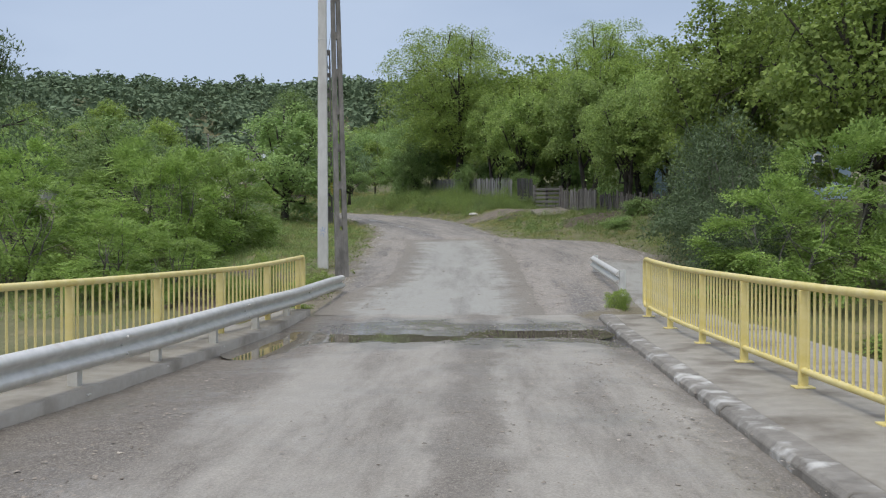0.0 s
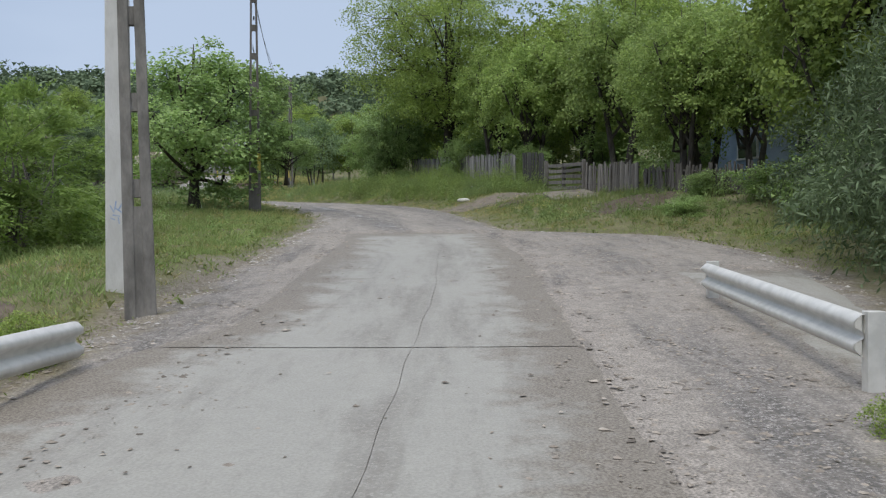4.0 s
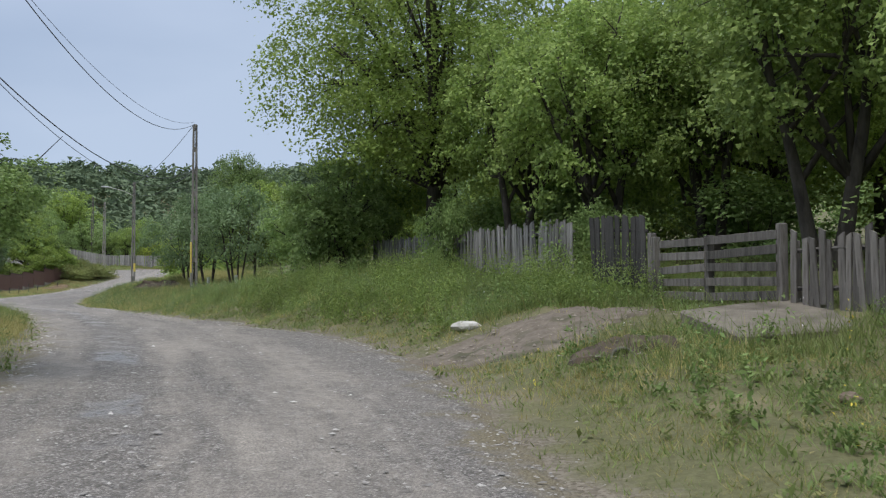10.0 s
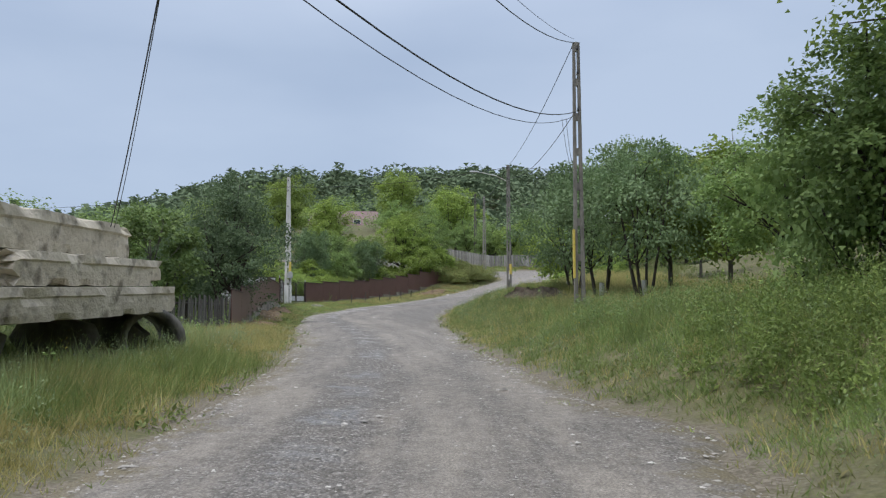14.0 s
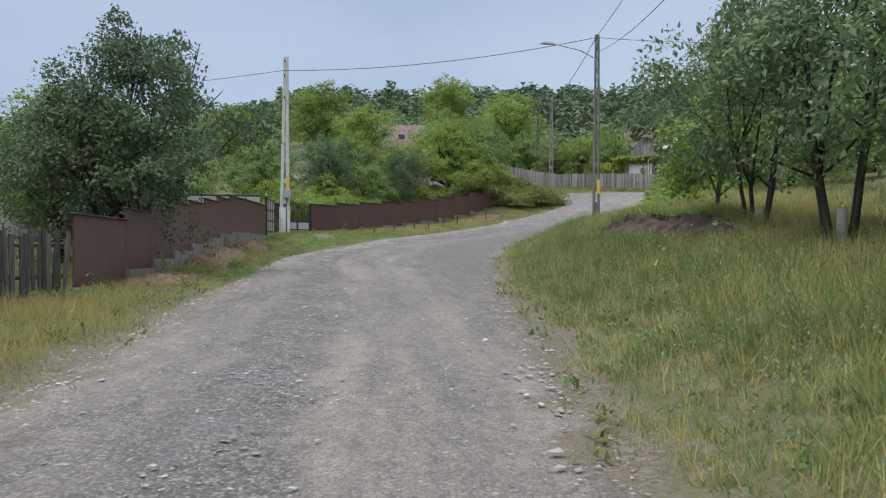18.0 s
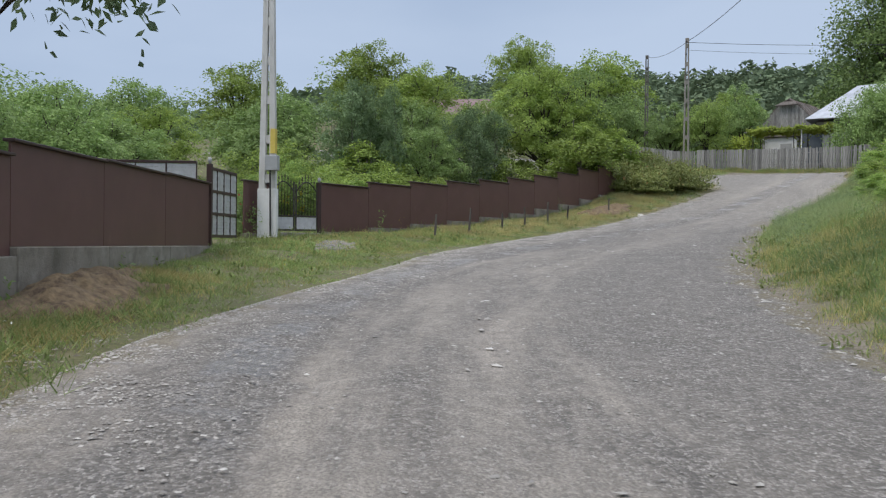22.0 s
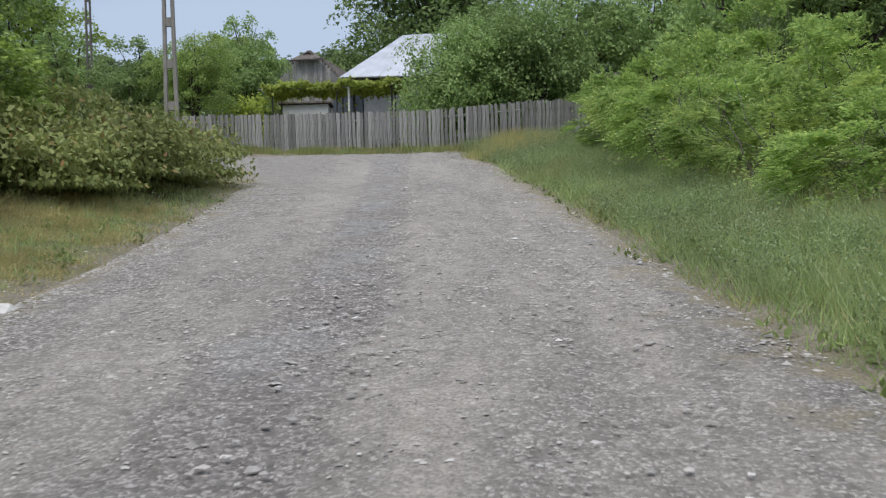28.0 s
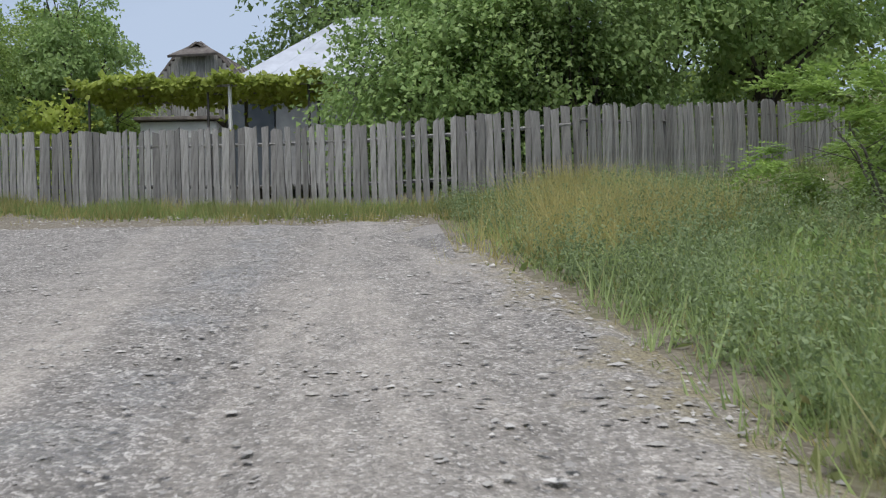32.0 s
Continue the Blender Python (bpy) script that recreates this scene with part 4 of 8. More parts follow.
# right: kerb stones, footway, railing
walkway("footway", -13.0, 17.5, 2.24, 4.1, 0.12, "grey concrete bridge footway with mud along its edges")
walkway("footway", -13.0, 17.9, lambda s: float(np.interp(s, (-13, 9, 18), (-7.6, -5.0, -3.85))), lambda s: float(np.interp(s, (-13, 9, 18), (-5.0, -3.87, -3.36))), 0.17, "raised narrow concrete edge carrying guard rail and railing")
kerb = thing("kerb", 0, 0, 0, 0, "chipped concrete kerb stones with flaking pale paint", "kerb", kind="structure")
for k, s in enumerate(np.arange(-12.5, 17.0, 1.0)):
    rr = random.Random(k)
    chip, lift = 0.02 * rr.random(), rr.uniform(-0.005, 0.005)
    prof = [(1.98, -0.1), (2.235, -0.1), (2.235, 0.116 + lift), (2.03, 0.118 - chip + lift), (1.985, 0.075 - chip)]
    ring_a, ring_b = [line_at(s + 0.004, o, h) for o, h in prof], [line_at(s + 0.988, o, h) for o, h in prof]
    g = Geo().quads(ring_a + ring_b, [(4, 3, 2, 1, 0), (5, 6, 7, 8, 9)] + [(q, (q + 1) % 5, 5 + (q + 1) % 5, 5 + q) for q in range(5)])
    part("kerb_stone", g.mesh("kerb_stone", M_KERB, 0.008), kerb)


def railing(name, s0, s1, o0, o1, dz, span, label, flat=0.0, first=0.0):
    """Yellow tube railing: posts, top and bottom rail, bars."""
    top = thing(name, 0, 0, 0, 0, label, "railing", group="yellow bridge railings")
    P = lambda s, h: Vector(line_at(s, o0 + (o1 - o0) * (s - s0) / (s1 - s0), dz + h))
    n = max(1, round((s1 - s0) / span))
    ss = np.linspace(s0, s1, n + 1)
    hi, lo = 1.0, 0.17
    part("top_rail", Geo().tube([P(s, hi) for s in np.linspace(s0 + 0.15, s1 - 0.15, 4 * n + 1)], 0.042, 8).mesh("top_rail", M_YELLOW, smooth=True), top)
    part("bottom_rail", Geo().tube([P(s, lo) for s in np.linspace(s0 + 0.15, s1 - 0.15, 4 * n + 1)], 0.034, 8).mesh("bottom_rail", M_YELLOW, smooth=True), top)
    post = Geo().box((0, 0, 0.48), (0.09, 0.06, 0.96)).mesh("post", M_YELLOW, 0.006)
    plate = Geo().box((0, 0, 0.008), (0.2, 0.16, 0.016)).mesh("base_plate", M_YELLOW, 0.003)
    bend = lambda d: Geo().tube([(0, 0.2 * d, hi), (0, 0.1 * d, hi - 0.003), (0, 0.035 * d, hi - 0.03), (0, 0.004 * d, hi - 0.1), (0, 0, 0.6), (0, 0.004 * d, lo + 0.1), (0, 0.035 * d, lo + 0.03), (0, 0.1 * d, lo + 0.003), (0, 0.2 * d, lo)], 0.04, 8).mesh("end_tube", M_YELLOW, smooth=True)
    bar = Geo().tube([(0, 0, lo), (0, 0, hi)], 0.014, 5).mesh("bar", M_YELLOW)
    turn = lambda s: pose(*P(s, 0), 0, 0, math.degrees(math.atan2(-np.interp(s, ST_Y, ST_T[:, 0]), np.interp(s, ST_Y, ST_T[:, 1]))))
    for s, d in ((s0, 1), (s1, -1)):
        part("end_tube", bend(d), top, at=turn(s))
    for k, (a, b) in enumerate(zip(ss[:-1], ss[1:])):
        p = part("post", post, top, at=turn(a + 0.35 if k == 0 else a))
        part("base_plate", plate, p)
        m = 13
        for j in range(1, m):
            part("bar", bar, top, at=turn(a + (b - a) * j / m))
    p = part("post", post, top, at=turn(s1 - 0.35))
    part("base_plate", plate, p)
    return top


railing("bridge_railing", -6.2, 17.4, 3.5, 2.8, 0.12, 1.95, "yellow painted tubular steel bridge railing beside the footway")
railing("bridge_railing", -6.0, 18.1, -6.65, -3.55, 0.12, 1.95, "yellow painted tubular steel bridge railing behind the guard rail")


def w_beam(name, pts, label, posts, post_h=0.62):
    """Guard rail: a W-shaped beam along pts, on posts with foot plates."""
    top = thing(name, 0, 0, 0, 0, label, "guard rail")
    prof = [(0.0, -0.155), (0.03, -0.15), (0.08, -0.105), (0.08, -0.06), (0.01, -0.02), (0.01, 0.02), (0.08, 0.06), (0.08, 0.105), (0.03, 0.15), (0.0, 0.155)]
    pts = [Vector(p) for p in pts]
    segs = max(1, (len(pts) - 1) // 6)
    for q in range(0, len(pts) - 1, 6):
        run = pts[q:q + 7]
        V, F = [], []
        for i, p in enumerate(run):
            j = q + i
            d = (pts[min(j + 1, len(pts) - 1)] - pts[max(j - 1, 0)])
            side = Vector((d.y, -d.x, 0)).normalized()
            for back in (0, 1):
                for u, w in prof:
                    V.append((p + side * (u - 0.005 * back + (0.004 if i == len(run) - 1 else 0)) + Vector((0, 0, w)))[:])
        m = len(prof)
        for i in range(len(run) - 1):
            for back in (0, 1):
                for k in range(m - 1):
                    a = i * 2 * m + back * m + k
                    F.append((a, a + 1, a + 1 + 2 * m, a + 2 * m) if not back else (a + 2 * m, a + 1 + 2 * m, a + 1, a))
        beam = part("beam", mesh_np("beam", V, F, M_GALV, True), top)
        d = (run[min(1, len(run) - 1)] - run[0]).normalized()
        side = Vector((d.y, -d.x, 0))
        for w in (-0.09, 0.0, 0.09):
            c = run[0] + side * (0.02 if w == 0 else 0.085) + Vector((0, 0, w)) + d * 0.05
            part("bolt", Geo().tube([c, c + side * 0.018], 0.014, 6).mesh("bolt", M_GALV), beam)
    post = Geo().box((0, 0, -0.14 - post_h / 2), (0.1, 0.13, post_h)).mesh("post", M_GALV, 0.004)
    plate = Geo().box((0, 0, -0.14 - post_h + 0.01), (0.36, 0.3, 0.02)).mesh("foot_plate", M_GALV, 0.003)
    for (x, y, z) in posts:
        p = part("post", post, top, at=pose(x, y, z))
        part("foot_plate", plate, p)
    return top


rail_o = lambda s: float(np.interp(s, (-7, 8, 14, 21.7), (-4.75, -4.05, -3.72, -3.3)))
rail_z = lambda s: float(np.interp(s, (-7, 8, 14, 21.7), (0.54, 0.52, 0.56, 0.66)))
wl_pts = [(*line_at(s, rail_o(s))[:2], rail_z(s) + 0.012 * math.sin(s)) for s in np.arange(-7, 21.71, 0.7)]
w_beam("guard_rail", wl_pts, "dented galvanised steel guard rail along the bridge edge", [(*line_at(s, rail_o(s) - 0.06)[:2], rail_z(s) + 0.12) for s in np.arange(-6.6, 17.5, 1.95)], 0.36)
wr_pts = [Vector((4.0, 25.4, 1.02)).lerp(Vector((3.83, 20.7, 0.78)), k / 6) for k in range(7)]
guard_r = w_beam("guard_rail", wr_pts, "short galvanised guard rail beside the gravel turnout", [])
for p in (wr_pts[0], wr_pts[-1]):
    z0 = gz(p.x + 0.1, p.y)
    part("post", Geo().box((p.x + 0.06, p.y, (z0 - 0.2 + p.z + 0.18) / 2), (0.13, 0.11, p.z + 0.18 - z0 + 0.2)).mesh("post", M_GALV, 0.004), guard_r)
# puddles at the end of the deck: flat water in the hollows
for s, o, a, b in ((14.7, -2.1, 1.9, 0.95), (13.3, -3.2, 0.55, 1.3), (15.3, 0.75, 1.2, 1.0)):
    V = [line_at(s, o, 0.042)] + [line_at(s + b * math.sin(2 * math.pi * k / 28), o + a * math.cos(2 * math.pi * k / 28), 0.042) for k in range(28)]
    tagged(new("puddle", mesh_np("puddle", V, [(0, 1 + k, 1 + (k + 1) % 28) for k in range(28)], M_WATER)), "shallow muddy rainwater puddle at the bridge joint", "puddle", kind="structure")

# sloping concrete apron beside the turnout
strip("concrete_apron", M_SLAB_ROAD, 17.6, 28.0, 0.4, lambda s: np.linspace(3.0, float(np.interp(s, (17.6, 23, 28), (4.0, 5.0, 6.1))), 16),
      lambda s, o: max(road_height(s, o) if o < np.interp(s, ST_Y, ST_R) + 0.4 else -9, gz(*line_at(s, o)[:2]) - deck_z(s)) + (0.022 if o > 3.02 else -0.04) - 0.28 * float(smoothstep(0.55, 1.0, np.array((o - 3.0) / (np.interp(s, (17.6, 23, 28), (4.0, 5.0, 6.1)) - 3.0)))), "sloping concrete apron beside the turnout strewn with gravel", "concrete apron",
      inside=lambda s, o: min(o - 2.6, (28.4 - s) * 0.6, 3.0))


# ---- poles and cables ----
def lattice_pole(x, y, z, h, turn, label, base=0.0, plate=None, dark=False, w0=0.42, w1=0.2, box=False, mat=None, lean=0.0, leg=0.085, foot=0.9):
    """A concrete pole of two legs joined by rungs, with a solid foot."""
    mat = mat or (M_POLE_DARK if dark else M_POLE)
    p = thing("utility_pole", x, y, z - 0.05, turn, label, "utility pole", group="concrete poles along the road")
    p.matrix_basis = pose(x, y, z - 0.05, 0, lean, turn)
    wid = lambda t: w0 + (w1 - w0) * t / h
    for s in (-1, 1):
        g = Geo()
        k = len(g.v)
        for t in (0, h):
            w, d = wid(t) / 2, 0.17 - 0.05 * t / h
            lw = leg * (1 - 0.24 * t / h)
            g.v += [(s * w, -d / 2, t), (s * (w - lw), -d / 2, t), (s * (w - lw), d / 2, t), (s * w, d / 2, t)]
        g.f += [(0, 1, 2, 3), (4, 5, 6, 7), (0, 1, 5, 4), (1, 2, 6, 5), (2, 3, 7, 6), (3, 0, 4, 7)]
        part("leg", g.mesh("leg", mat, 0.008), p)
    part("foot", Geo().box((0, 0, foot / 2), (w0 - 0.12, 0.15, foot)).mesh("foot", mat), p)
    t = 1.5
    while t < h - 0.3:
        part("rung", Geo().box((0, 0, t), (wid(t) - 0.1, 0.11, 0.2)).mesh("rung", mat), p)
        t += 0.95
    part("cap", Geo().box((0, 0, h - 0.12), (wid(h) - 0.08, 0.11, 0.26)).mesh("cap", mat), p)
    if base:
        part("painted_foot", Geo().box((0, 0, base / 2), (w0 + 0.012, 0.19, base)).mesh("painted_foot", M_WHITE, 0.004), p, "whitewashed foot")
    if plate:
        part("marking_band", Geo().box((wid(plate) * 0.36, -0.01, plate), (0.12, 0.2, 0.6)).mesh("marking_band", M_SIGN_YELLOW, 0.004), p, "faded yellow painted band")
    if box:
        b = part("meter_box", Geo().box((0.16, -0.2, 1.86), (0.3, 0.22, 0.36)).mesh("meter_box", M_GREYBOX, 0.01), p, "grey plastic meter box")
        part("conduit", Geo().tube([(0.1, -0.2, 1.75), (0.1, -0.16, 1.4), (0.1, -0.12, 0.1)], 0.02, 6).mesh("conduit", M_BLACK), b)
    # clamps with insulators
    for k, dz in enumerate((0.25, 0.9, 1.9)):
        c = part("bracket", Geo().tube([(0, -0.05, h - dz), (0.0, -0.3, h - dz + 0.02)], 0.016, 5).mesh("bracket", M_GALV), p)
        part("insulator", Geo().tube([(0, -0.3, h - dz - 0.05), (0, -0.3, h - dz + 0.0), (0, -0.3, h - dz + 0.08)], [0.02, 0.035, 0.02], 7).mesh("insulator", M_BLACK), c)
    return p


pz = {k: gz(x, y) for k, (x, y) in dict(A=(-3.22, 25.6), B=(-2.58, 24.4), C=(-5.5, 45.9), D=(-9.1, 76.5), E=(-20.7, 105.1), F=(-34.8, 103.4), G=(-33.1, 134.8), H=(-41.5, 154.8)).items()}
pole_a = thing("utility_pole", -3.22, 25.6, pz["A"] - 0.1, 4, "tall smooth pale concrete pole at the bridge end", "utility pole", group="concrete poles along the road")
part("shaft", Geo().box((0, 0, 4.75), (0.28, 0.26, 9.5), taper=(0.72, 0.72)).mesh("shaft", M_POLE_PALE, 0.02), pole_a)
for zz in (6.2, 7.6, 9.0):
    part("steel_band", Geo().box((0, 0, zz), (0.292 - 0.0083 * zz, 0.272 - 0.0077 * zz, 0.03)).mesh("steel_band", M_GALV), pole_a)
M_SPRAY = material("blue_spray", (0.24, 0.34, 0.52), 0.75, second=(0.42, 0.47, 0.54), scale=14, contrast=0.6)
for k, (gx0, gz0, gl, ga0) in enumerate(((-0.05, 1.1, 0.1, 60), (-0.01, 1.14, 0.12, 100), (0.035, 1.08, 0.11, 35), (0.05, 1.13, 0.09, 120), (0.0, 1.02, 0.09, 10), (0.03, 0.96, 0.08, 80), (-0.045, 0.98, 0.06, 20))):
    part("graffiti", Geo().box((gx0, -0.126 + 0.0035 * (gz0 - 1), gz0), (gl, 0.004, 0.016), Matrix.Rotation(radians(ga0), 3, "Y")).mesh("graffiti", M_SPRAY), pole_a, "smeared blue spray mark")
lattice_pole(-2.58, 24.4, pz["B"], 9.2, 16, "weathered concrete lattice pole leaning at the bridge end", w0=0.34, w1=0.2, lean=-1.3, leg=0.125, foot=1.3, mat=M_POLE_OLD)
lattice_pole(-5.5, 45.9, pz["C"], 8.4, 12, "dark weathered concrete lattice pole in the grass", dark=True, plate=1.75)
pole_d = lattice_pole(-9.1, 76.5, pz["D"], 7.35, 22, "tall concrete lattice pole with many cables in the meadow", w0=0.3, w1=0.19, leg=0.1, mat=M_POLE_OLD, foot=0.4)
pole_e = lattice_pole(-20.7, 105.1, pz["E"], 7.7, 8, "concrete lattice pole with a street lamp in the bank", w0=0.3, w1=0.18, plate=1.5, leg=0.1, mat=M_POLE_OLD)
lattice_pole(-34.8, 103.4, pz["F"], 8.1, 24, "concrete lattice pole with whitewashed foot and meter box by the gate", base=1.25, plate=2.4, box=True, w0=0.46, mat=M_POLE_PALE, leg=0.155)
lattice_pole(-33.1, 134.8, pz["G"], 7.6, 5, "slim concrete lattice pole beside the bramble bank", w0=0.34, w1=0.18)
lattice_pole(-41.5, 154.8, pz["H"], 8.2, 5, "dark wooden-looking pole far behind the plank fence", dark=True, w0=0.3, w1=0.22)
part("marking_band", Geo().box((-0.135, -0.01, 1.6), (0.05, 0.19, 1.3)).mesh("marking_band", M_SIGN_YELLOW, 0.004), pole_d, "faded yellow painted strip")
lamp = part("lamp_arm", Geo().tube([(-0.1, -0.05, 6.75), (-0.6, -0.5, 7.0), (-1.5, -1.1, 7.18)], 0.025, 6).mesh("lamp_arm", M_GALV), pole_e)
part("lamp_head", Geo().box((-1.78, -1.27, 7.2), (0.62, 0.2, 0.1), Matrix.Rotation(radians(34), 3, "Z"), (0.8, 0.6)).mesh("lamp_head", M_GREYBOX, 0.02), lamp, "grey street lamp head")


def cable(a, b, sag, r=0.01, label="black sagging overhead power cable", n=22):
    a, b = Vector(a), Vector(b)
    pts = [a.lerp(b, k / n) - Vector((0, 0, 4 * sag * (k / n) * (1 - k / n))) for k in range(n + 1)]
    tagged(new("power_cable", Geo().tube(pts, r, 5).mesh("power_cable", M_BLACK)), label, "cable", group="overhead cables")


top = lambda k, x, y, h, d=0.0: (x, y, pz[k] + h - d)
PA, PB, PC = top("A", -3.22, 25.4, 9.3), top("B", -2.58, 24.2, 9.0), top("C", -5.5, 45.7, 8.2)
PD, PE, PF, PG, PH = top("D", -9.1, 76.3, 7.25), top("E", -20.7, 104.9, 7.5), top("F", -34.8, 103.2, 7.4), top("G", -33.1, 134.6, 7.3), top("H", -41.5, 154.6, 8.0)
low = lambda p, d: (p[0], p[1], p[2] - d)
cable((-1.5, -20, 9.2), PB, 0.5)
cable((-2.0, -20, 9.6), PA, 0.5)
cable(PB, PC, 0.5)
cable(PA, low(PC, 0.7), 0.5, 0.01)
cable(low(PC, 0.6), PD, 1.75, 0.011)
cable(low(PC, 2.7), low(PD, 1.9), 1.5, 0.012)
cable(low(PC, 2.6), low(PD, 2.0), 1.75, 0.007)
cable(low(PC, 0.9), low(PD, -0.1), 1.3, 0.006)
cable(PD, PE, 0.35, 0.011)
cable(low(PD, 1.9), low(PE, 0.6), 0.6, 0.01)
cable(PE, PF, 0.35, 0.014)
cable(PE, PG, 0.4, 0.014)
cable(PF, (-62, 96, pz["F"] + 6.5), 0.5, 0.012)
cable(PG, PH, 0.3, 0.012)
cable(PG, (-14, 150, pz["G"] + 9.0), 0.4, 0.012)
cable(PE, (-6, 118, pz["E"] + 9.5), 0.5, 0.01)
cable(low(PG, 0.4), (-13, 149, pz["G"] + 8.4), 0.5, 0.008)
for k in range(2):
    cable((PD[0] - 0.3 - 0.12 * k, PD[1] + 0.2, PD[2] - 2.0), (PD[0] - 0.08, PD[1], PD[2] - 3.3 - 0.25 * k), 0.25, 0.006, "thin dangling service wire on the pole", 8)
# the service drop that branches off toward the stacked slabs
br = (-7.35, 57.5, 7.42)
cable(br, (-13.6, 63.8, 5.62), 0.15, 0.008, "black service cable dropping to the slab stack")
cable(br, (-13.8, 64.1, 5.62), 0.2, 0.005, "thin service wire dropping to the slab stack")


# ---- trees and bushes ----
def leaf_quads(P, D, N, size, aspect):
    """A folded four-cornered leaf at each point P, along D, facing N."""
    D = D / np.linalg.norm(D, axis=1)[:, None]
    S = np.cross(N, D)
    S /= np.linalg.norm(S, axis=1)[:, None] + 1e-9
    U = np.cross(D, S)
    s = size[:, None]
    V = np.stack([P, P + D * s * 0.45 + S * s * aspect / 2 + U * s * 0.06, P + D * s, P + D * s * 0.45 - S * s * aspect / 2 + U * s * 0.06], 1).reshape(-1, 3)
    return V, np.arange(len(V)).reshape(-1, 4)


class TreeKind:
    """One tree shape: a trunk with limbs, and a crown of lobes made of leaves. Copies share the two meshes."""

    def __init__(self, seed, H, R, clear, lobes, leaves, size, aspect, leaf_mat, bark=None, stems=1, girth=0.14, frond=False, flat=1.0, droop=0.3, open_=1.0, twigs=3, tri=False):
        rng = np.random.default_rng(seed)
        self.H, self.R = H, R
        ch = (H - clear)
        mid = clear + ch * 0.5
        C, rad = [], []
        for k in range(lobes):
            a = 2.4 * k + rng.uniform(-0.4, 0.4)
            t = (k + 0.5) / lobes
            zc = clear + ch * (0.13 + 0.74 * t)
            prof = math.sin(math.pi * min(0.97, 0.18 + 0.78 * t)) ** 0.7
            rr = R * prof * rng.uniform(0.35, 0.72)
            C.append((rr * math.cos(a), rr * math.sin(a), zc + rng.uniform(-0.06, 0.06) * ch))
            rad.append(R * rng.uniform(0.3, 0.5) * (0.65 + 0.45 * prof))
        C, rad = np.array(C), np.array(rad)
        # clumps over the lobes
        ncl = max(40, leaves // 130)
        pick = rng.choice(lobes, ncl, p=rad ** 2 / (rad ** 2).sum())
        d = rng.normal(size=(ncl, 3))
        d /= np.linalg.norm(d, axis=1)[:, None]
        cl = C[pick] + d * (rad[pick] * rng.uniform(0.35, 1.08, ncl) ** 0.6)[:, None] * np.array([1, 1, 0.8 * flat])
        cl[:, 2] = np.maximum(cl[:, 2], clear * 0.55 + 0.25)
        outw = cl - np.array([0, 0, mid])
        outw /= np.linalg.norm(outw, axis=1)[:, None] + 1e-9
        if frond:
            # fewer, larger sprays with dark gaps between them
            cl = cl[: max(60, ncl // 2)]
            outw, ncl, pick = outw[: len(cl)], len(cl), pick[: len(cl)]
            nf, per = leaves // 13, 13
            own = rng.integers(0, ncl, nf)
            base = cl[own] + rng.normal(size=(nf, 3)) * 0.12 * R * 0.4 * np.array([1, 1, 0.5])
            fd = outw[own] * np.array([1, 1, 0.6]) + rng.normal(size=(nf, 3)) * np.array([0.4, 0.4, 0.33])
            fd[:, 2] += 0.25
            fd /= np.linalg.norm(fd, axis=1)[:, None]
            side = np.cross(fd, np.array([0, 0, 1.0]) + rng.normal(size=(nf, 3)) * 0.45)
            side /= np.linalg.norm(side, axis=1)[:, None] + 1e-9
            fl = rng.uniform(0.34, 0.62, nf)
            P, D, N = [], [], []
            up = np.cross(side, fd)
            for j in range(per):
                t = 0.15 + 0.85 * (j // 2 + (j % 2) * 0.1) / (per // 2)
                sgn = 1 if j % 2 else -1
                pos = base + fd * (fl * t)[:, None] - np.array([0, 0, 1.0]) * (fl * t * t * 0.35)[:, None]
                P.append(pos)
                D.append(side * sgn + fd * (0.45 if j < per - 1 else 3) - np.array([0, 0, 0.25]))
                N.append(up + rng.normal(size=(nf, 3)) * 0.2)
            P, D, N = np.concatenate(P), np.concatenate(D), np.concatenate(N)
            sz = rng.uniform(0.75, 1.2, len(P)) * size
        else:
            own = rng.integers(0, ncl, leaves)
            spread = (0.085 * R * open_ + 0.09) * rng.uniform(0.7, 1.35, ncl)[own]
            off = np.clip(rng.normal(size=(leaves, 3)), -1.9, 1.9) * spread[:, None] * np.array([1.12, 1.12, 0.42])
            off[:, 2] -= 0.3 * (off[:, 0] ** 2 + off[:, 1] ** 2) / spread
            P = cl[own] + off
            P[:, 2] = np.maximum(P[:, 2], 0.15)
            D = rng.normal(size=(leaves, 3)) * 0.8 + outw[own] * 0.5
            D[:, 2] -= droop
            N = rng.normal(size=(leaves, 3)) * 0.42 + outw[own] * 0.55 + np.array([0, 0, 0.8])
            sz = rng.uniform(0.7, 1.25, leaves) * size
        V, F = leaf_quads(P, D, N, sz, aspect)
        if frond or tri or twigs == 0:
            F = F[:, [1, 2, 3]]
        self.crown = mesh_np("crown", V, F, leaf_mat)
        # trunk, limbs and twigs
        g = Geo()
        starts = []
        for st in range(stems):
            a = 2 * math.pi * st / max(1, stems) + rng.uniform(0, 1)
            lean = 0.0 if stems == 1 else 0.17 * R
            b0 = Vector((0.12 * math.cos(a), 0.12 * math.sin(a), -0.25)) if stems > 1 else Vector((0, 0, -0.25))
            pts, rr = [], []
            gi = girth if stems == 1 else girth * rng.uniform(0.65, 1)
            topz = clear + ch * 0.6
            for k in range(7):
                t = k / 6
                pts.append(b0 + Vector((math.cos(a) * lean * 2 * t + rng.normal() * 0.06 * t * R * 0.4, math.sin(a) * lean * 2 * t + rng.normal() * 0.06 * t * R * 0.4, (topz + 0.25) * t)))
                rr.append(gi * (1.35 if k == 0 else 1) * (1 - 0.75 * t))
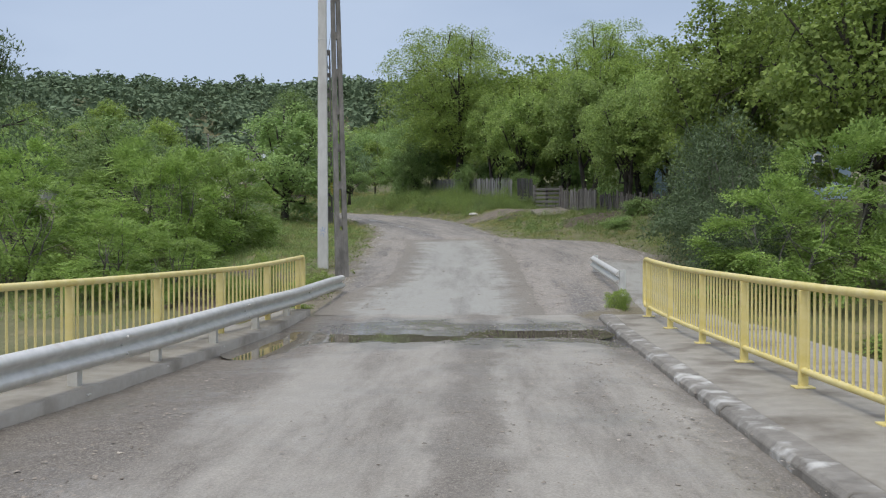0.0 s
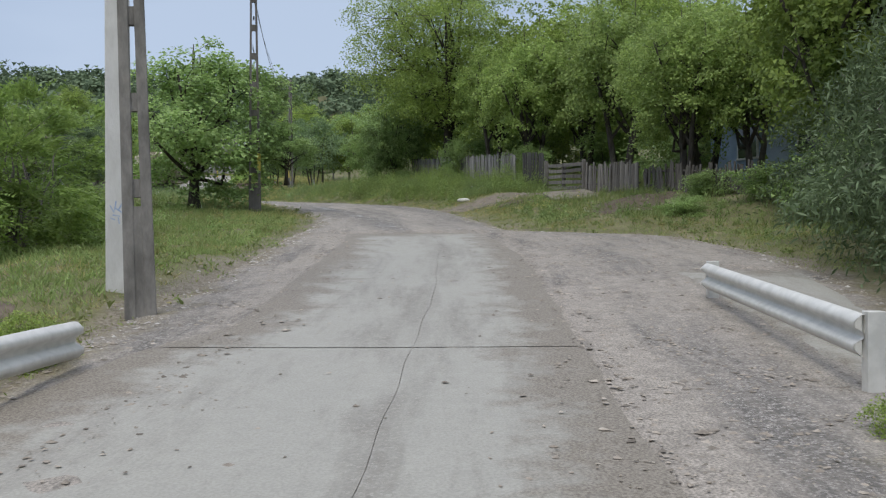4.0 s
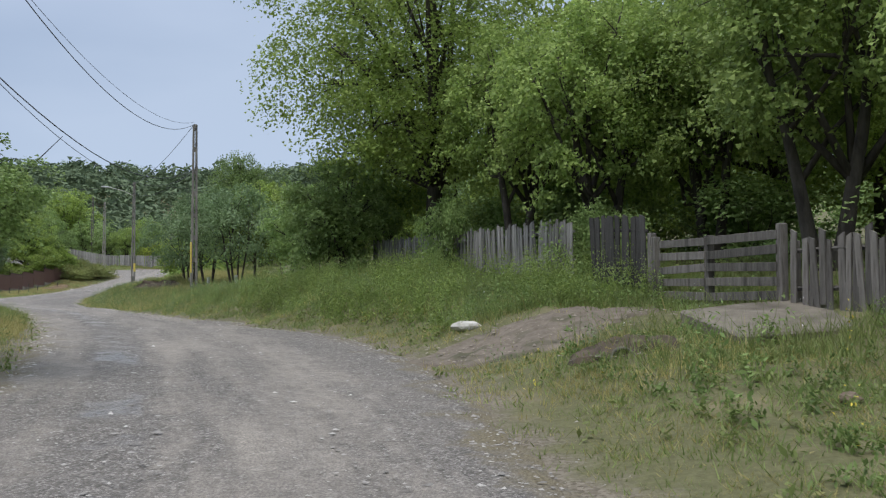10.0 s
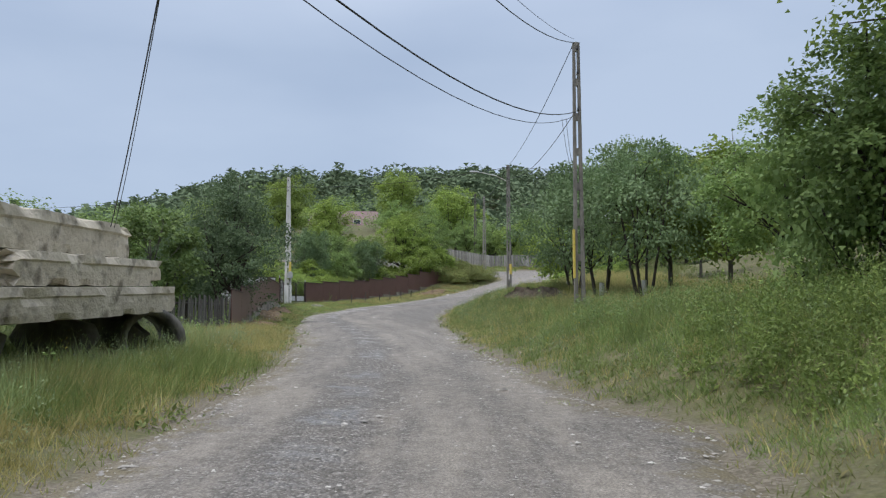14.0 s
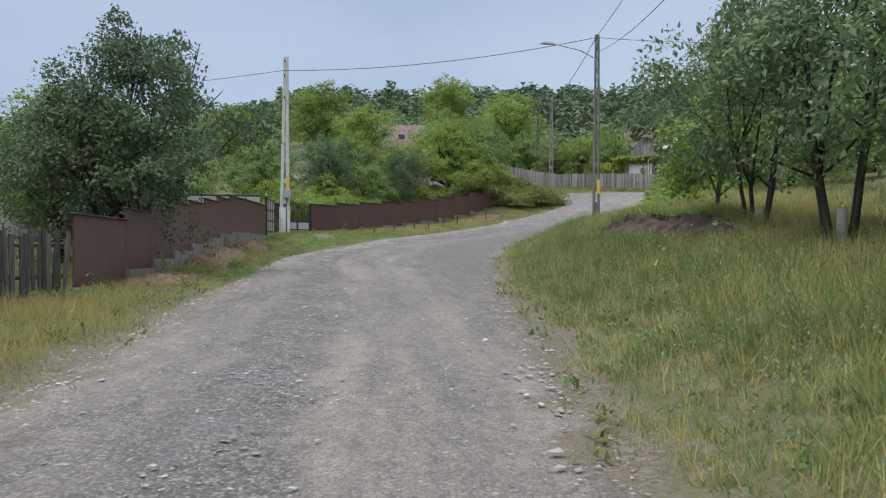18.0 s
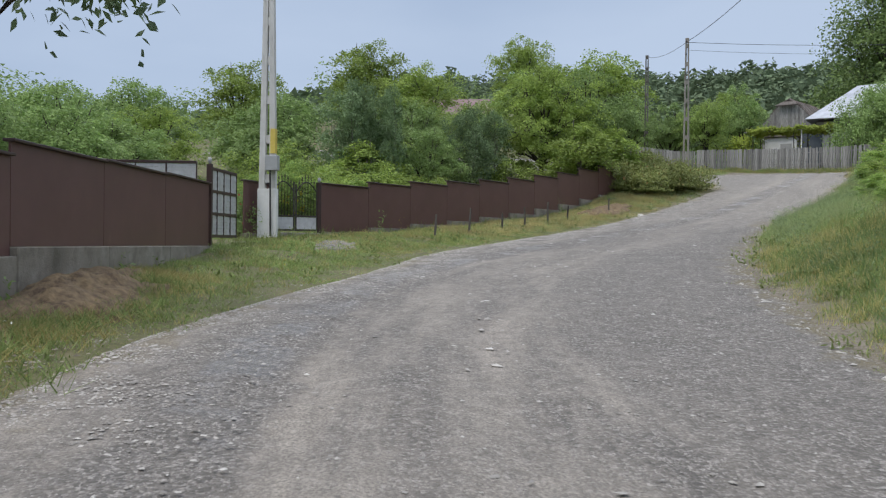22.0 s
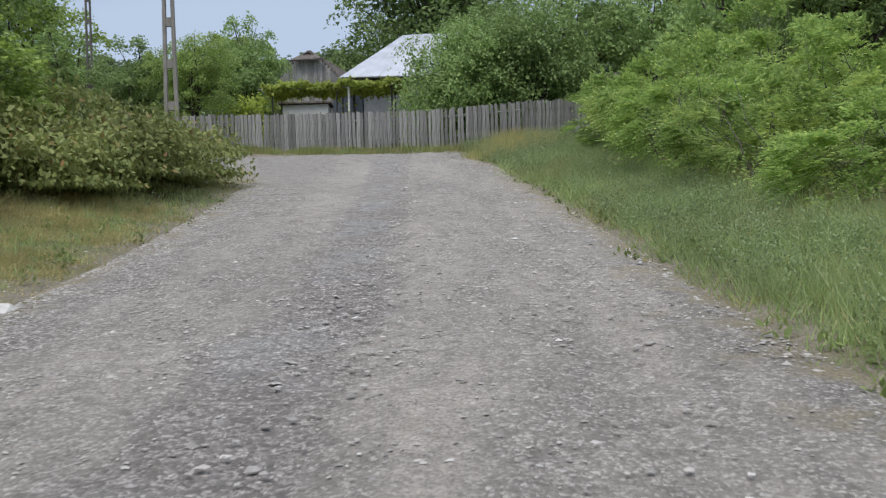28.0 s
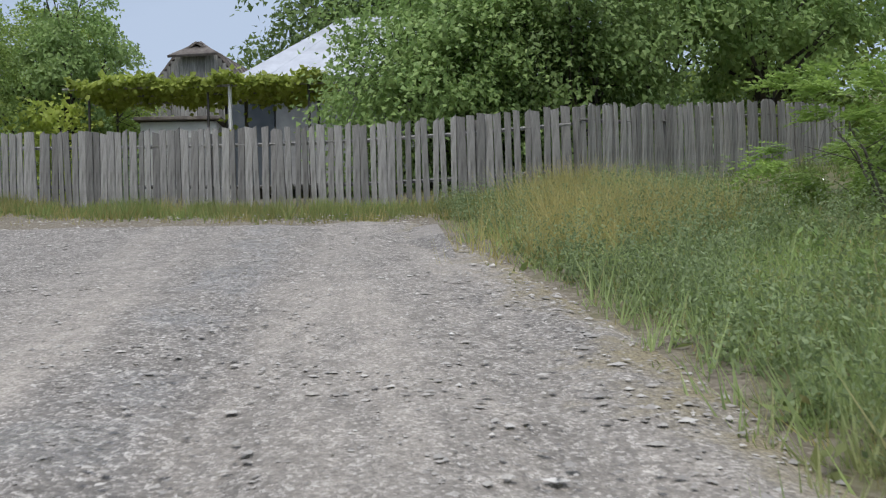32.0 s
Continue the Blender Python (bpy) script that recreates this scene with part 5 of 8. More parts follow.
            g.tube(pts, rr, 8)
            starts.append((pts, rr))
        for k in range(lobes):
            pts, rr = starts[k % stems]
            i = 2 + k % 4
            p0, p1 = pts[i], Vector(C[k])
            if p1.z < p0.z:
                p0, i = pts[2], 2
            m = (p0 + p1) / 2 + Vector(rng.normal(size=3)) * 0.06 * R + Vector((0, 0, -0.05 * R))
            r0 = rr[i] * 0.62
            g.tube([p0, m, p1, p1 + (p1 - m) * 0.2], [r0, r0 * 0.7, r0 * 0.4, r0 * 0.15], 5)
            for c in cl[pick == k][:twigs]:
                q = Vector(c)
                w = (p1 + q) / 2 + Vector(rng.normal(size=3)) * 0.05 * R
                g.tube([m.lerp(p1, rng.uniform(0.3, 1)), w, q], [r0 * 0.3, r0 * 0.2, r0 * 0.07], 3, False)
        self.trunk = g.mesh("trunk", bark or M_BARK, smooth=True)

    def put(self, name, x, y, height, spread, label, category="tree", group="", turn=None, whitewash=False, dz=0.0):
        sz, sr = height / self.H, spread / self.R
        turn = random.uniform(0, 360) if turn is None else turn
        ob = thing(name, x, y, gz(x, y) - 0.05 + dz, turn, label, category, group)
        ob.scale = (sr, sr, sz)
        part("trunk", self.trunk, ob)
        part("crown", self.crown, ob)
        if whitewash:
            w = Geo().tube([(0, 0, -0.1), (0, 0, 0.28), (0, 0, 0.6)], [0.1, 0.085, 0.075], 10, False).mesh("whitewashed_bark", M_POLE_PALE, smooth=True)
            part("whitewashed_bark", w, ob, "whitewashed lower trunk")
        return ob


K_WALNUT = TreeKind(1, 11.5, 5.2, 2.2, 23, 84000, 0.142, 0.75, L_WALNUT, girth=0.3, open_=0.6, tri=True)
K_WALNUT2 = TreeKind(2, 10.0, 4.2, 1.6, 17, 23000, 0.215, 0.75, L_WALNUT, girth=0.24, open_=0.6, tri=True)
K_APPLE_FAR = TreeKind(23, 6.5, 3.0, 1.0, 17, 17000, 0.19, 0.7, L_APPLE, M_BARK, girth=0.16, twigs=0, tri=True)
K_WALNUT_FAR = TreeKind(22, 10.0, 4.2, 1.4, 18, 17000, 0.3, 0.7, L_WALNUT, girth=0.22, twigs=0, tri=True)
K_APPLE = TreeKind(3, 6.0, 2.6, 1.2, 15, 18000, 0.155, 0.75, L_APPLE, M_BARK, girth=0.17, open_=0.6, tri=True)
K_APPLE2 = TreeKind(4, 6.5, 3.0, 1.3, 16, 14000, 0.2, 0.75, L_APPLE, M_BARK, girth=0.17, open_=0.6, tri=True)
K_APPLE_DARK = TreeKind(43, 6.0, 2.6, 1.1, 17, 24000, 0.14, 0.6, L_PLUM_DARK, M_BARK, stems=2, girth=0.15, open_=0.6, tri=True)
K_ORCHARD = TreeKind(41, 6.5, 2.9, 2.0, 17, 27000, 0.14, 0.75, L_ORCHARD, M_BARK, stems=2, girth=0.17, open_=0.5, tri=True)
K_APPLE_LOW = TreeKind(44, 6.0, 2.6, 0.7, 17, 20000, 0.155, 0.75, L_APPLE, M_BARK, girth=0.17, open_=0.6, tri=True)
K_SPARSE = TreeKind(15, 6.4, 2.7, 1.6, 12, 5200, 0.17, 0.5, L_PLUM_DARK, M_BARK, girth=0.15, open_=0.9)
K_PLUM = TreeKind(5, 5.0, 2.2, 1.3, 13, 9500, 0.13, 0.5, L_PLUM, M_BARK, stems=4, girth=0.075, open_=1.0)
K_PLUM2 = TreeKind(6, 5.5, 2.2, 0.8, 12, 12500, 0.14, 0.75, L_PLUM, M_BARK_GREY, stems=2, girth=0.08, open_=0.6, tri=True)
K_YOUNG = TreeKind(7, 4.2, 1.5, 1.1, 10, 8500, 0.155, 0.7, L_WALNUT, M_BARK_GREY, girth=0.07, open_=0.8, tri=True)
K_YOUNG_DARK = TreeKind(7, 4.2, 1.6, 0.8, 12, 7000, 0.21, 0.55, L_WALNUT_DARK, M_BARK_GREY, girth=0.07, open_=0.8, tri=True)
K_LOCUST2 = TreeKind(9, 3.5, 2.2, 0.05, 15, 17000, 0.155, 0.42, L_LOCUST, M_BARK_GREY, stems=4, girth=0.045, frond=True)
K_WILLOW = TreeKind(10, 4.6, 2.3, 0.3, 13, 9500, 0.16, 0.24, L_WILLOW, M_BARK_GREY, stems=4, girth=0.06)
K_BIGWILLOW = TreeKind(11, 9.0, 3.6, 1.2, 14, 12000, 0.22, 0.3, L_WILLOW, M_BARK, girth=0.25)
K_BUSH = TreeKind(12, 2.2, 1.6, 0.1, 10, 7000, 0.15, 0.6, L_APPLE, M_BARK, stems=5, girth=0.03, tri=True)
K_BRAMBLE = TreeKind(13, 1.2, 1.5, 0.05, 10, 6000, 0.11, 0.6, L_BRAMBLE, M_BARK, stems=5, girth=0.015, flat=0.8)
K_LILAC = TreeKind(31, 4.8, 2.7, 0.1, 19, 24000, 0.18, 0.6, L_APPLE, M_BARK, stems=4, girth=0.07, tri=True)
K_BIGWALNUT = TreeKind(32, 14.0, 6.0, 2.0, 28, 42000, 0.34, 0.6, L_WALNUT_DARK, girth=0.4, tri=True)
K_HEDGE = TreeKind(33, 3.0, 2.0, 0.1, 13, 8000, 0.16, 0.6, L_WALNUT, M_BARK, stems=4, girth=0.04, tri=True)
K_LOCUST = TreeKind(8, 4.0, 2.2, 0.15, 14, 18000, 0.15, 0.42, L_LOCUST_DARK, M_BARK_GREY, stems=4, girth=0.05, frond=True)

# left of the bridge
for x, y, h, r in ((-8.0, 28.6, 3.9, 2.1), (-6.9, 31.0, 3.5, 2.1), (-9.4, 30.0, 4.0, 2.5), (-7.8, 33.5, 3.7, 2.2), (-11.8, 26.5, 3.4, 2.4), (-6.4, 22.8, 1.8, 1.4), (-13.6, 31.0, 4.2, 2.7), (-8.4, 24.4, 2.4, 1.8), (-11.0, 35.5, 4.2, 2.6)):
    K_LOCUST.put("locust_bush", x, y, h, r, "green feathery locust bush beside the bridge", "bush", "locust bushes by the brook")
for x, y, h, r in ((-13.4, 40.6, 4.6, 2.6), (-17.0, 47.0, 5.0, 2.8), (-22.5, 52.0, 5.2, 3.0), (-19.5, 41.5, 4.4, 2.4)):
    K_APPLE2.put("apple_tree", x, y, h, r, "rounded apple tree in the meadow by the brook", "tree", "orchard trees in the meadow")
K_BIGWILLOW.put("willow_tree", -18.2, 36.5, 9.2, 3.6, "tall grey-green willow beside the brook")
K_BIGWILLOW.put("willow_tree", -24.5, 40.5, 8.0, 3.4, "tall grey-green willow beside the brook")
K_APPLE_LOW.put("apple_tree", -7.7, 46.5, 6.0, 3.3, "leafy apple tree with a dark trunk beside the road pole", turn=40)
K_APPLE.put("apple_tree", -4.6, 46.9, 2.2, 1.2, "low leafy shoot round the foot of the pole", "bush", dz=1.1)
for x, y, h, r, lab in ((3.5, 19.0, 0.62, 0.28, "leafy green weed clump beside the railing end"), (3.6, 19.6, 0.5, 0.28, "leafy green weed clump beside the railing end"), (-3.1, 20.9, 0.5, 0.4, "low green weeds at the guard rail end"), (-2.75, 21.9, 0.6, 0.42, "lush green weeds round the guard rail end"),
                        (-3.2, 22.0, 0.4, 0.45, "low green weeds at the guard rail end"), (-4.2, 22.9, 1.1, 0.4, "tall flowering weeds below the poles"), (-4.4, 21.4, 0.7, 0.5, "dark weeds in the gully below the guard rail"), (-5.0, 22.6, 0.8, 0.6, "dark weeds in the gully below the guard rail"), (-2.9, 19.6, 0.18, 0.25, "low green weeds at the guard rail end")):
    K_HEDGE.put("weed_clump", x, y, h, r, lab, "weeds", "weed clumps at the bridge end")
for x, y, h, r in ((6.9, 38.4, 0.4, 0.6), (7.3, 38.9, 0.45, 0.6)):
    K_BUSH.put("weed_clump", x, y, h, r, "leafy green nettle clump at the edge of the turnout", "weeds", "nettle clumps by the turnout")
# right of the bridge
for x, y, h, r in ((7.3, 24.0, 3.0, 1.6), (6.6, 21.6, 2.2, 1.3), (8.3, 28.8, 4.0, 1.9)):
    K_WILLOW.put("willow_bush", x, y, h, r, "dark grey-green willow bush overhanging the concrete apron", "bush", "willow bushes by the apron")
K_WILLOW.put("willow_bush", 8.2, 26.6, 4.7, 2.3, "silvery grey-green willow bush beside the turnout", "bush", turn=10)
K_WILLOW.put("willow_bush", 9.2, 31.2, 4.4, 2.3, "silvery grey-green willow bush beside the turnout", "bush", turn=200)
for x, y, h, r in ((7.4, 20.5, 3.0, 2.0), (9.6, 22.6, 4.2, 2.3), (9.4, 16.8, 2.6, 1.9), (12.5, 20.0, 4.4, 2.4), (8.6, 12.6, 2.2, 1.7)):
    K_LOCUST.put("locust_bush", x, y, h, r, "green feathery locust bush below the railing", "bush", "locust bushes by the brook")
for x, y, h, r in ((13.0, 29.0, 11.0, 4.4), (17.5, 36.0, 12.0, 4.8), (11.5, 37.5, 9.5, 3.8), (16.5, 24.0, 9.5, 4.2), (22.0, 30.0, 12.0, 5.0)):
    K_WALNUT2.put("walnut_tree", x, y, h, r, "tall dense dark-green tree beside the brook", "tree", "tall trees by the brook")
# trees behind the paling fence
K_WALNUT.put("walnut_tree", 1.1, 65.2, 11.6, 5.5, "large bright green walnut tree behind the paling fence", turn=75)
K_WALNUT.put("walnut_tree", 10.0, 60.0, 11.0, 4.9, "large green walnut tree behind the paling fence", turn=190)
for x, y, h, r in ((3.3, 60.5, 6.6, 2.6), (5.1, 57.6, 6.9, 2.8), (8.1, 52.6, 7.4, 3.1), (7.3, 57.0, 6.8, 2.8), (9.8, 46.5, 6.6, 2.9), (12.0, 53.5, 7.6, 3.2), (8.5, 44.1, 6.0, 2.5), (11.6, 39.0, 5.8, 2.6), (10.4, 43.2, 5.8, 2.4)):
    K_ORCHARD.put("plum_tree", x, y, h, r, "leafy plum tree with a dark leaning trunk behind the fence", "tree", "orchard trees behind the paling fence")
for x, y, h, r in ((14.5, 64, 10, 4.4), (19, 56, 11, 4.6), (18, 47.5, 10.5, 4.4), (22, 66, 12, 5), (6.0, 74.0, 9.0, 4.0), (13, 78, 10, 4.5)):
    K_WALNUT_FAR.put("walnut_tree", x, y, h, r, "tall dense green tree in the orchard", "tree", "tall orchard trees")
K_WALNUT_FAR.put("walnut_tree", 6.6, 64.6, 9.6, 3.6, "tall dense green tree in the orchard", "tree", "tall orchard trees")
K_BUSH.put("hazel_bush", -2.4, 66.2, 3.1, 1.5, "dense dark bush at the end of the paling fence", "bush")
for x, y, h, r in ((-1.8, 66.5, 4.2, 2.0), (-3.4, 71.0, 3.8, 1.8), (-0.5, 70.0, 5.2, 2.3)):
    K_APPLE.put("elder_bush", x, y, h, r, "dense bush at the end of the paling fence", "bush")
for k, (x, y, h, r) in enumerate(((2.4, 63.5, 2.0, 1.8), (5.2, 61.5, 2.2, 2.0), (8.2, 57.0, 2.0, 1.9), (10.2, 50.6, 2.0, 1.8), (13.2, 38.6, 2.6, 2.1), (13.6, 55.8, 2.4, 2.0), (9.6, 64.5, 2.3, 2.1), (10.6, 36.0, 2.2, 1.8))):
    K_BUSH.put("hazel_bush", x, y, h, r, "dense low green bush under the orchard trees", "bush", "bushes under the orchard trees")
for x, y, h, r in ((4.7, 56.2, 1.7, 1.0), (8.6, 41.4, 0.8, 0.9), (9.4, 38.6, 1.0, 1.1)):
    K_BUSH.put("elder_bush", x, y, h, r, "green bush growing through the paling fence", "bush")
for x, y, h, r in ((1.45, 60.6, 2.0, 0.7),):
    K_BUSH.put("elder_bush", x, y, h, r, "dark bush climbing over the paling fence", "bush")
# meadow trees round the poles
K_PLUM.put("plum_tree", -10.3, 84.2, 5.6, 2.4, "slender many-stemmed plum tree with whitewashed foot in the meadow", "tree", "young meadow trees", whitewash=True)
K_PLUM.put("plum_tree", -12.0, 87.2, 5.3, 2.2, "slender many-stemmed plum tree with whitewashed foot in the meadow", "tree", "young meadow trees", whitewash=True, turn=120)
K_PLUM.put("plum_tree", -8.2, 80.8, 5.4, 2.3, "slender many-stemmed plum tree with whitewashed foot in the meadow", "tree", "young meadow trees", whitewash=True, turn=250)
for x, y, h, r in ((-8.0, 84.4, 5.2, 2.0), (-5.9, 83.0, 5.3, 2.1), (-13.6, 92.0, 4.0, 1.6), (-8.5, 96, 4.5, 1.8), (-3.0, 92, 5, 2.2), (0.5, 88, 5.5, 2.4)):
    K_YOUNG.put("walnut_sapling", x, y, h, r, "young walnut tree with a thin trunk in the meadow", "tree", "young meadow trees", whitewash=x < -13)
for x, y, h, r in ((-4, 104, 6.5, 3), (2, 99, 7.5, 3.4), (7, 92, 8, 3.6), (-9, 114, 6.5, 3), (-3, 116, 7, 3.2), (-14, 122, 5.5, 2.6), (-9, 128, 6.5, 3)):
    K_APPLE_FAR.put("orchard_tree", x, y, h, r, "dense green orchard tree on the rising meadow", "tree", "trees on the rising meadow")
# behind the brown fence and round the first yard
K_APPLE_DARK.put("apple_tree", -25.4, 83.6, 6.0, 2.5, "dark-leaved apple tree leaning over the brown fence", turn=15)
for x, y, h, r in ((-29.2, 85.6, 4.6, 2.3), (-31.8, 90.6, 4.0, 2.0), (-33.8, 93.4, 3.8, 1.9)):
    K_APPLE_DARK.put("apple_tree", x, y, h, r, "dense dark-leaved apple tree in the yard behind the brown fence", "tree", "dark trees behind the brown fence")
K_SPARSE.put("apple_tree", -30.3, 91.2, 7.4, 2.5, "airy dark-leaved apple tree behind the brown fence", turn=140)
K_APPLE2.put("apple_tree", -33.5, 89.0, 5.0, 2.3, "green apple tree in the yard behind the brown fence")
K_YOUNG_DARK.put("walnut_sapling", -22.5, 75.6, 4.1, 1.7, "leafy young walnut tree behind the board shed")
K_APPLE2.put("apple_tree", -27.5, 73.5, 4.4, 2.3, "dark apple tree behind the slab stack")
K_APPLE2.put("apple_tree", -23.0, 66.5, 4.6, 2.3, "dark apple tree behind the slab stack")
for k, (x, y, h, r) in enumerate(((-46.8, 118.6, 4.6, 2.6), (-48.0, 112.0, 4.4, 2.6), (-44.6, 107.2, 3.5, 2.2), (-42.6, 103.6, 3.4, 2.0), (-43.6, 124.6, 4.4, 2.4), (-46.2, 127.6, 5.0, 2.6),
                                  (-46.5, 107.0, 4.8, 2.4), (-43.5, 101.5, 4.4, 2.3), (-48.5, 120.0, 5.4, 2.7), (-45.5, 127.5, 4.6, 2.8), (-53.0, 112.0, 5.2, 2.7), (-51.0, 103.0, 5.0, 2.5),
                                  (-54.0, 96.0, 5.0, 2.6), (-36.5, 91.5, 4.3, 2.1), (-60.0, 106.0, 5.5, 2.8), (-58.0, 120.0, 5.8, 2.9))):
    kind = (K_APPLE2, K_WALNUT2, K_APPLE, K_APPLE2)[k % 4] if k < 6 else K_APPLE_FAR
    kind.put("orchard_tree", x, y, h, r, "leafy fruit tree in the orchard behind the brown fence", "tree", "orchard behind the brown fence")
for x, y, h, r in ((-37.9, 108.8, 1.9, 1.6), (-38.4, 112.6, 1.9, 1.8), (-37.8, 116.0, 1.8, 1.7), (-42.0, 112.6, 2.9, 2.0), (-38.2, 123.4, 2.2, 1.8), (-41.6, 121.8, 2.8, 2.2)):
    K_HEDGE.put("hazel_bush", x, y, h, r, "leafy bush just behind the brown fence", "bush", "bushes behind the brown fence")
for x, y, h, r in ((-37.4, 107.6, 2.1, 1.6), (-38.2, 109.8, 2.0, 1.6)):
    K_LOCUST2.put("sumac_bush", x, y, h, r, "light green feathery bush behind the iron gate", "bush", "feathery bushes behind the gate")
K_PLUM2.put("plum_tree", -41.9, 117.2, 5.5, 2.0, "tall slender plum tree behind the brown fence")
K_PLUM2.put("plum_tree", -41.2, 116.6, 6.0, 0.95, "tall slender plum tree behind the brown fence", turn=60)
K_PLUM2.put("plum_tree", -40.5, 117.6, 5.7, 0.9, "tall slender plum tree behind the brown fence", turn=190)
K_YOUNG.put("walnut_sapling", -40.7, 116.3, 3.1, 1.7, "bright walnut shoots under the tall plum tree")
K_APPLE.put("apple_tree", -39.9, 119.9, 3.7, 1.7, "round dark-leaved apple tree behind the brown fence")
K_PLUM2.put("plum_tree", -39.1, 121.7, 4.7, 1.2, "upright slender plum tree behind the brown fence")
K_PLUM2.put("plum_tree", -38.6, 123.1, 4.4, 1.2, "upright slender plum tree behind the brown fence")
K_ORCHARD.put("walnut_tree", -40.3, 124.6, 4.7, 2.1, "leafy light-green tree behind the brown fence")
K_WALNUT2.put("walnut_tree", -37.6, 126.4, 6.3, 2.8, "broad light-green walnut tree behind the fence end", turn=33)
K_APPLE.put("apple_tree", -36.7, 129.2, 5.9, 2.6, "broad grey-green apple tree behind the fence end", turn=77)
K_WALNUT2.put("walnut_tree", -39.9, 133.6, 6.4, 2.8, "broad light-green walnut tree behind the fence end", turn=160)
K_YOUNG.put("walnut_sapling", -35.2, 124.9, 3.6, 1.9, "bright green walnut shoots over the fence end", turn=80)
K_YOUNG.put("walnut_sapling", -35.0, 128.2, 3.2, 1.7, "bright green walnut shoots over the fence end", turn=10)
for x, y, h, r in ((-32.5, 132.4, 1.3, 1.4), (-32.7, 130.2, 1.3, 1.4), (-33.3, 127.6, 1.3, 1.4), (-33.3, 129.0, 1.4, 1.6), (-33.8, 131.6, 1.4, 1.6), (-35.2, 126.8, 2.0, 1.6), (-35.4, 130.2, 2.2, 1.9), (-36.6, 133.4, 1.5, 1.8)):
    K_BRAMBLE.put("bramble_bush", x, y, h, r, "sprawling bramble bush with reddish shoots on the bank", "bush", "brambles on the bank")
# right-hand bank towards the junction
for x, y, h, r in ((-21.7, 120.8, 1.2, 1.2), (-22.2, 123.6, 1.5, 1.4), (-22.5, 126.6, 1.9, 1.5), (-22.6, 129.6, 2.4, 1.6), (-22.4, 132.6, 2.6, 1.6), (-22.0, 135.2, 2.4, 1.5), (-20.2, 126.4, 1.7, 1.7), (-20.0, 130.0, 2.5, 1.9), (-19.8, 133.6, 3.3, 2.0), (-20.8, 116.5, 0.8, 1.0), (-19.4, 121.8, 1.3, 1.4)):
    K_LOCUST2.put("locust_bush", x, y, h, r, "yellow-green feathery locust bush on the bank", "bush", "locust bushes on the bank")
for x, y, h, r in ((-22.0, 137.4, 1.9, 1.4), (-21.9, 139.8, 1.8, 1.5), (-20.4, 141.6, 1.7, 1.4), (-22.9, 135.6, 1.1, 0.9)):
    K_LOCUST.put("elder_bush", x, y, h, r, "dark green low bush on the bank near the fence", "bush")
K_WALNUT2.put("walnut_tree", -15.4, 127.0, 9.0, 4.2, "broad light-green walnut tree on the rising meadow", turn=20)
for x, y, h, r in ((-16.5, 137.0, 6.5, 2.8), (-14.0, 130.0, 7.0, 3.0), (-17.0, 143.0, 6.5, 2.8), (-12.5, 146.0, 7.5, 3.2), (-8.0, 138.0, 8.0, 3.4)):
    K_APPLE2.put("orchard_tree", x, y, h, r, "leafy tree above the bank near the plank fence", "tree", "trees above the bank")
# the yard behind the plank fence
K_LILAC.put("lilac_bush", -25.7, 150.9, 5.1, 2.6, "dense grey-green lilac bush before the house", "bush", turn=25)
K_LILAC.put("lilac_bush", -22.8, 151.0, 5.8, 2.8, "dense grey-green lilac bush before the house", "bush", turn=205)
K_LILAC.put("lilac_bush", -24.3, 153.0, 6.0, 2.5, "dense grey-green lilac bush before the house", "bush", turn=110)
for x, y, h, r in ((-20.4, 153.5, 7.6, 3.0), (-17.0, 154.5, 7.4, 3.0), (-35.2, 157.2, 6.3, 2.1), (-39.6, 154.4, 4.8, 2.4), (-43.4, 156.8, 5.0, 2.5), (-47.5, 155.0, 5.5, 2.7), (-53.0, 158.0, 5.5, 2.7)):
    K_APPLE2.put("fruit_tree", x, y, h, r, "leafy fruit tree in the yard behind the plank fence", "tree", "trees in the far yard")
K_ORCHARD.put("walnut_tree", -36.7, 153.0, 5.2, 2.1, "light-green walnut tree behind the plank fence", turn=64)
K_BIGWALNUT.put("walnut_tree", -26.2, 175.5, 16.5, 7.0, "very large dark walnut tree behind the house", turn=55)
K_WALNUT2.put("walnut_tree", -36.5, 161.0, 6.5, 3.0, "round dark tree beside the old barn")
for x, y, h, r in ((-48, 165, 9, 4), (-12, 165, 10, 4.5), (-58, 150, 7, 3.4), (-66, 138, 7, 3.4), (-70, 160, 9, 4), (-62, 178, 9, 4), (-4, 160, 11, 5)):
    K_WALNUT_FAR.put("walnut_tree", x, y, h, r, "dense green tree far behind the yard", "tree", "trees behind the yard")


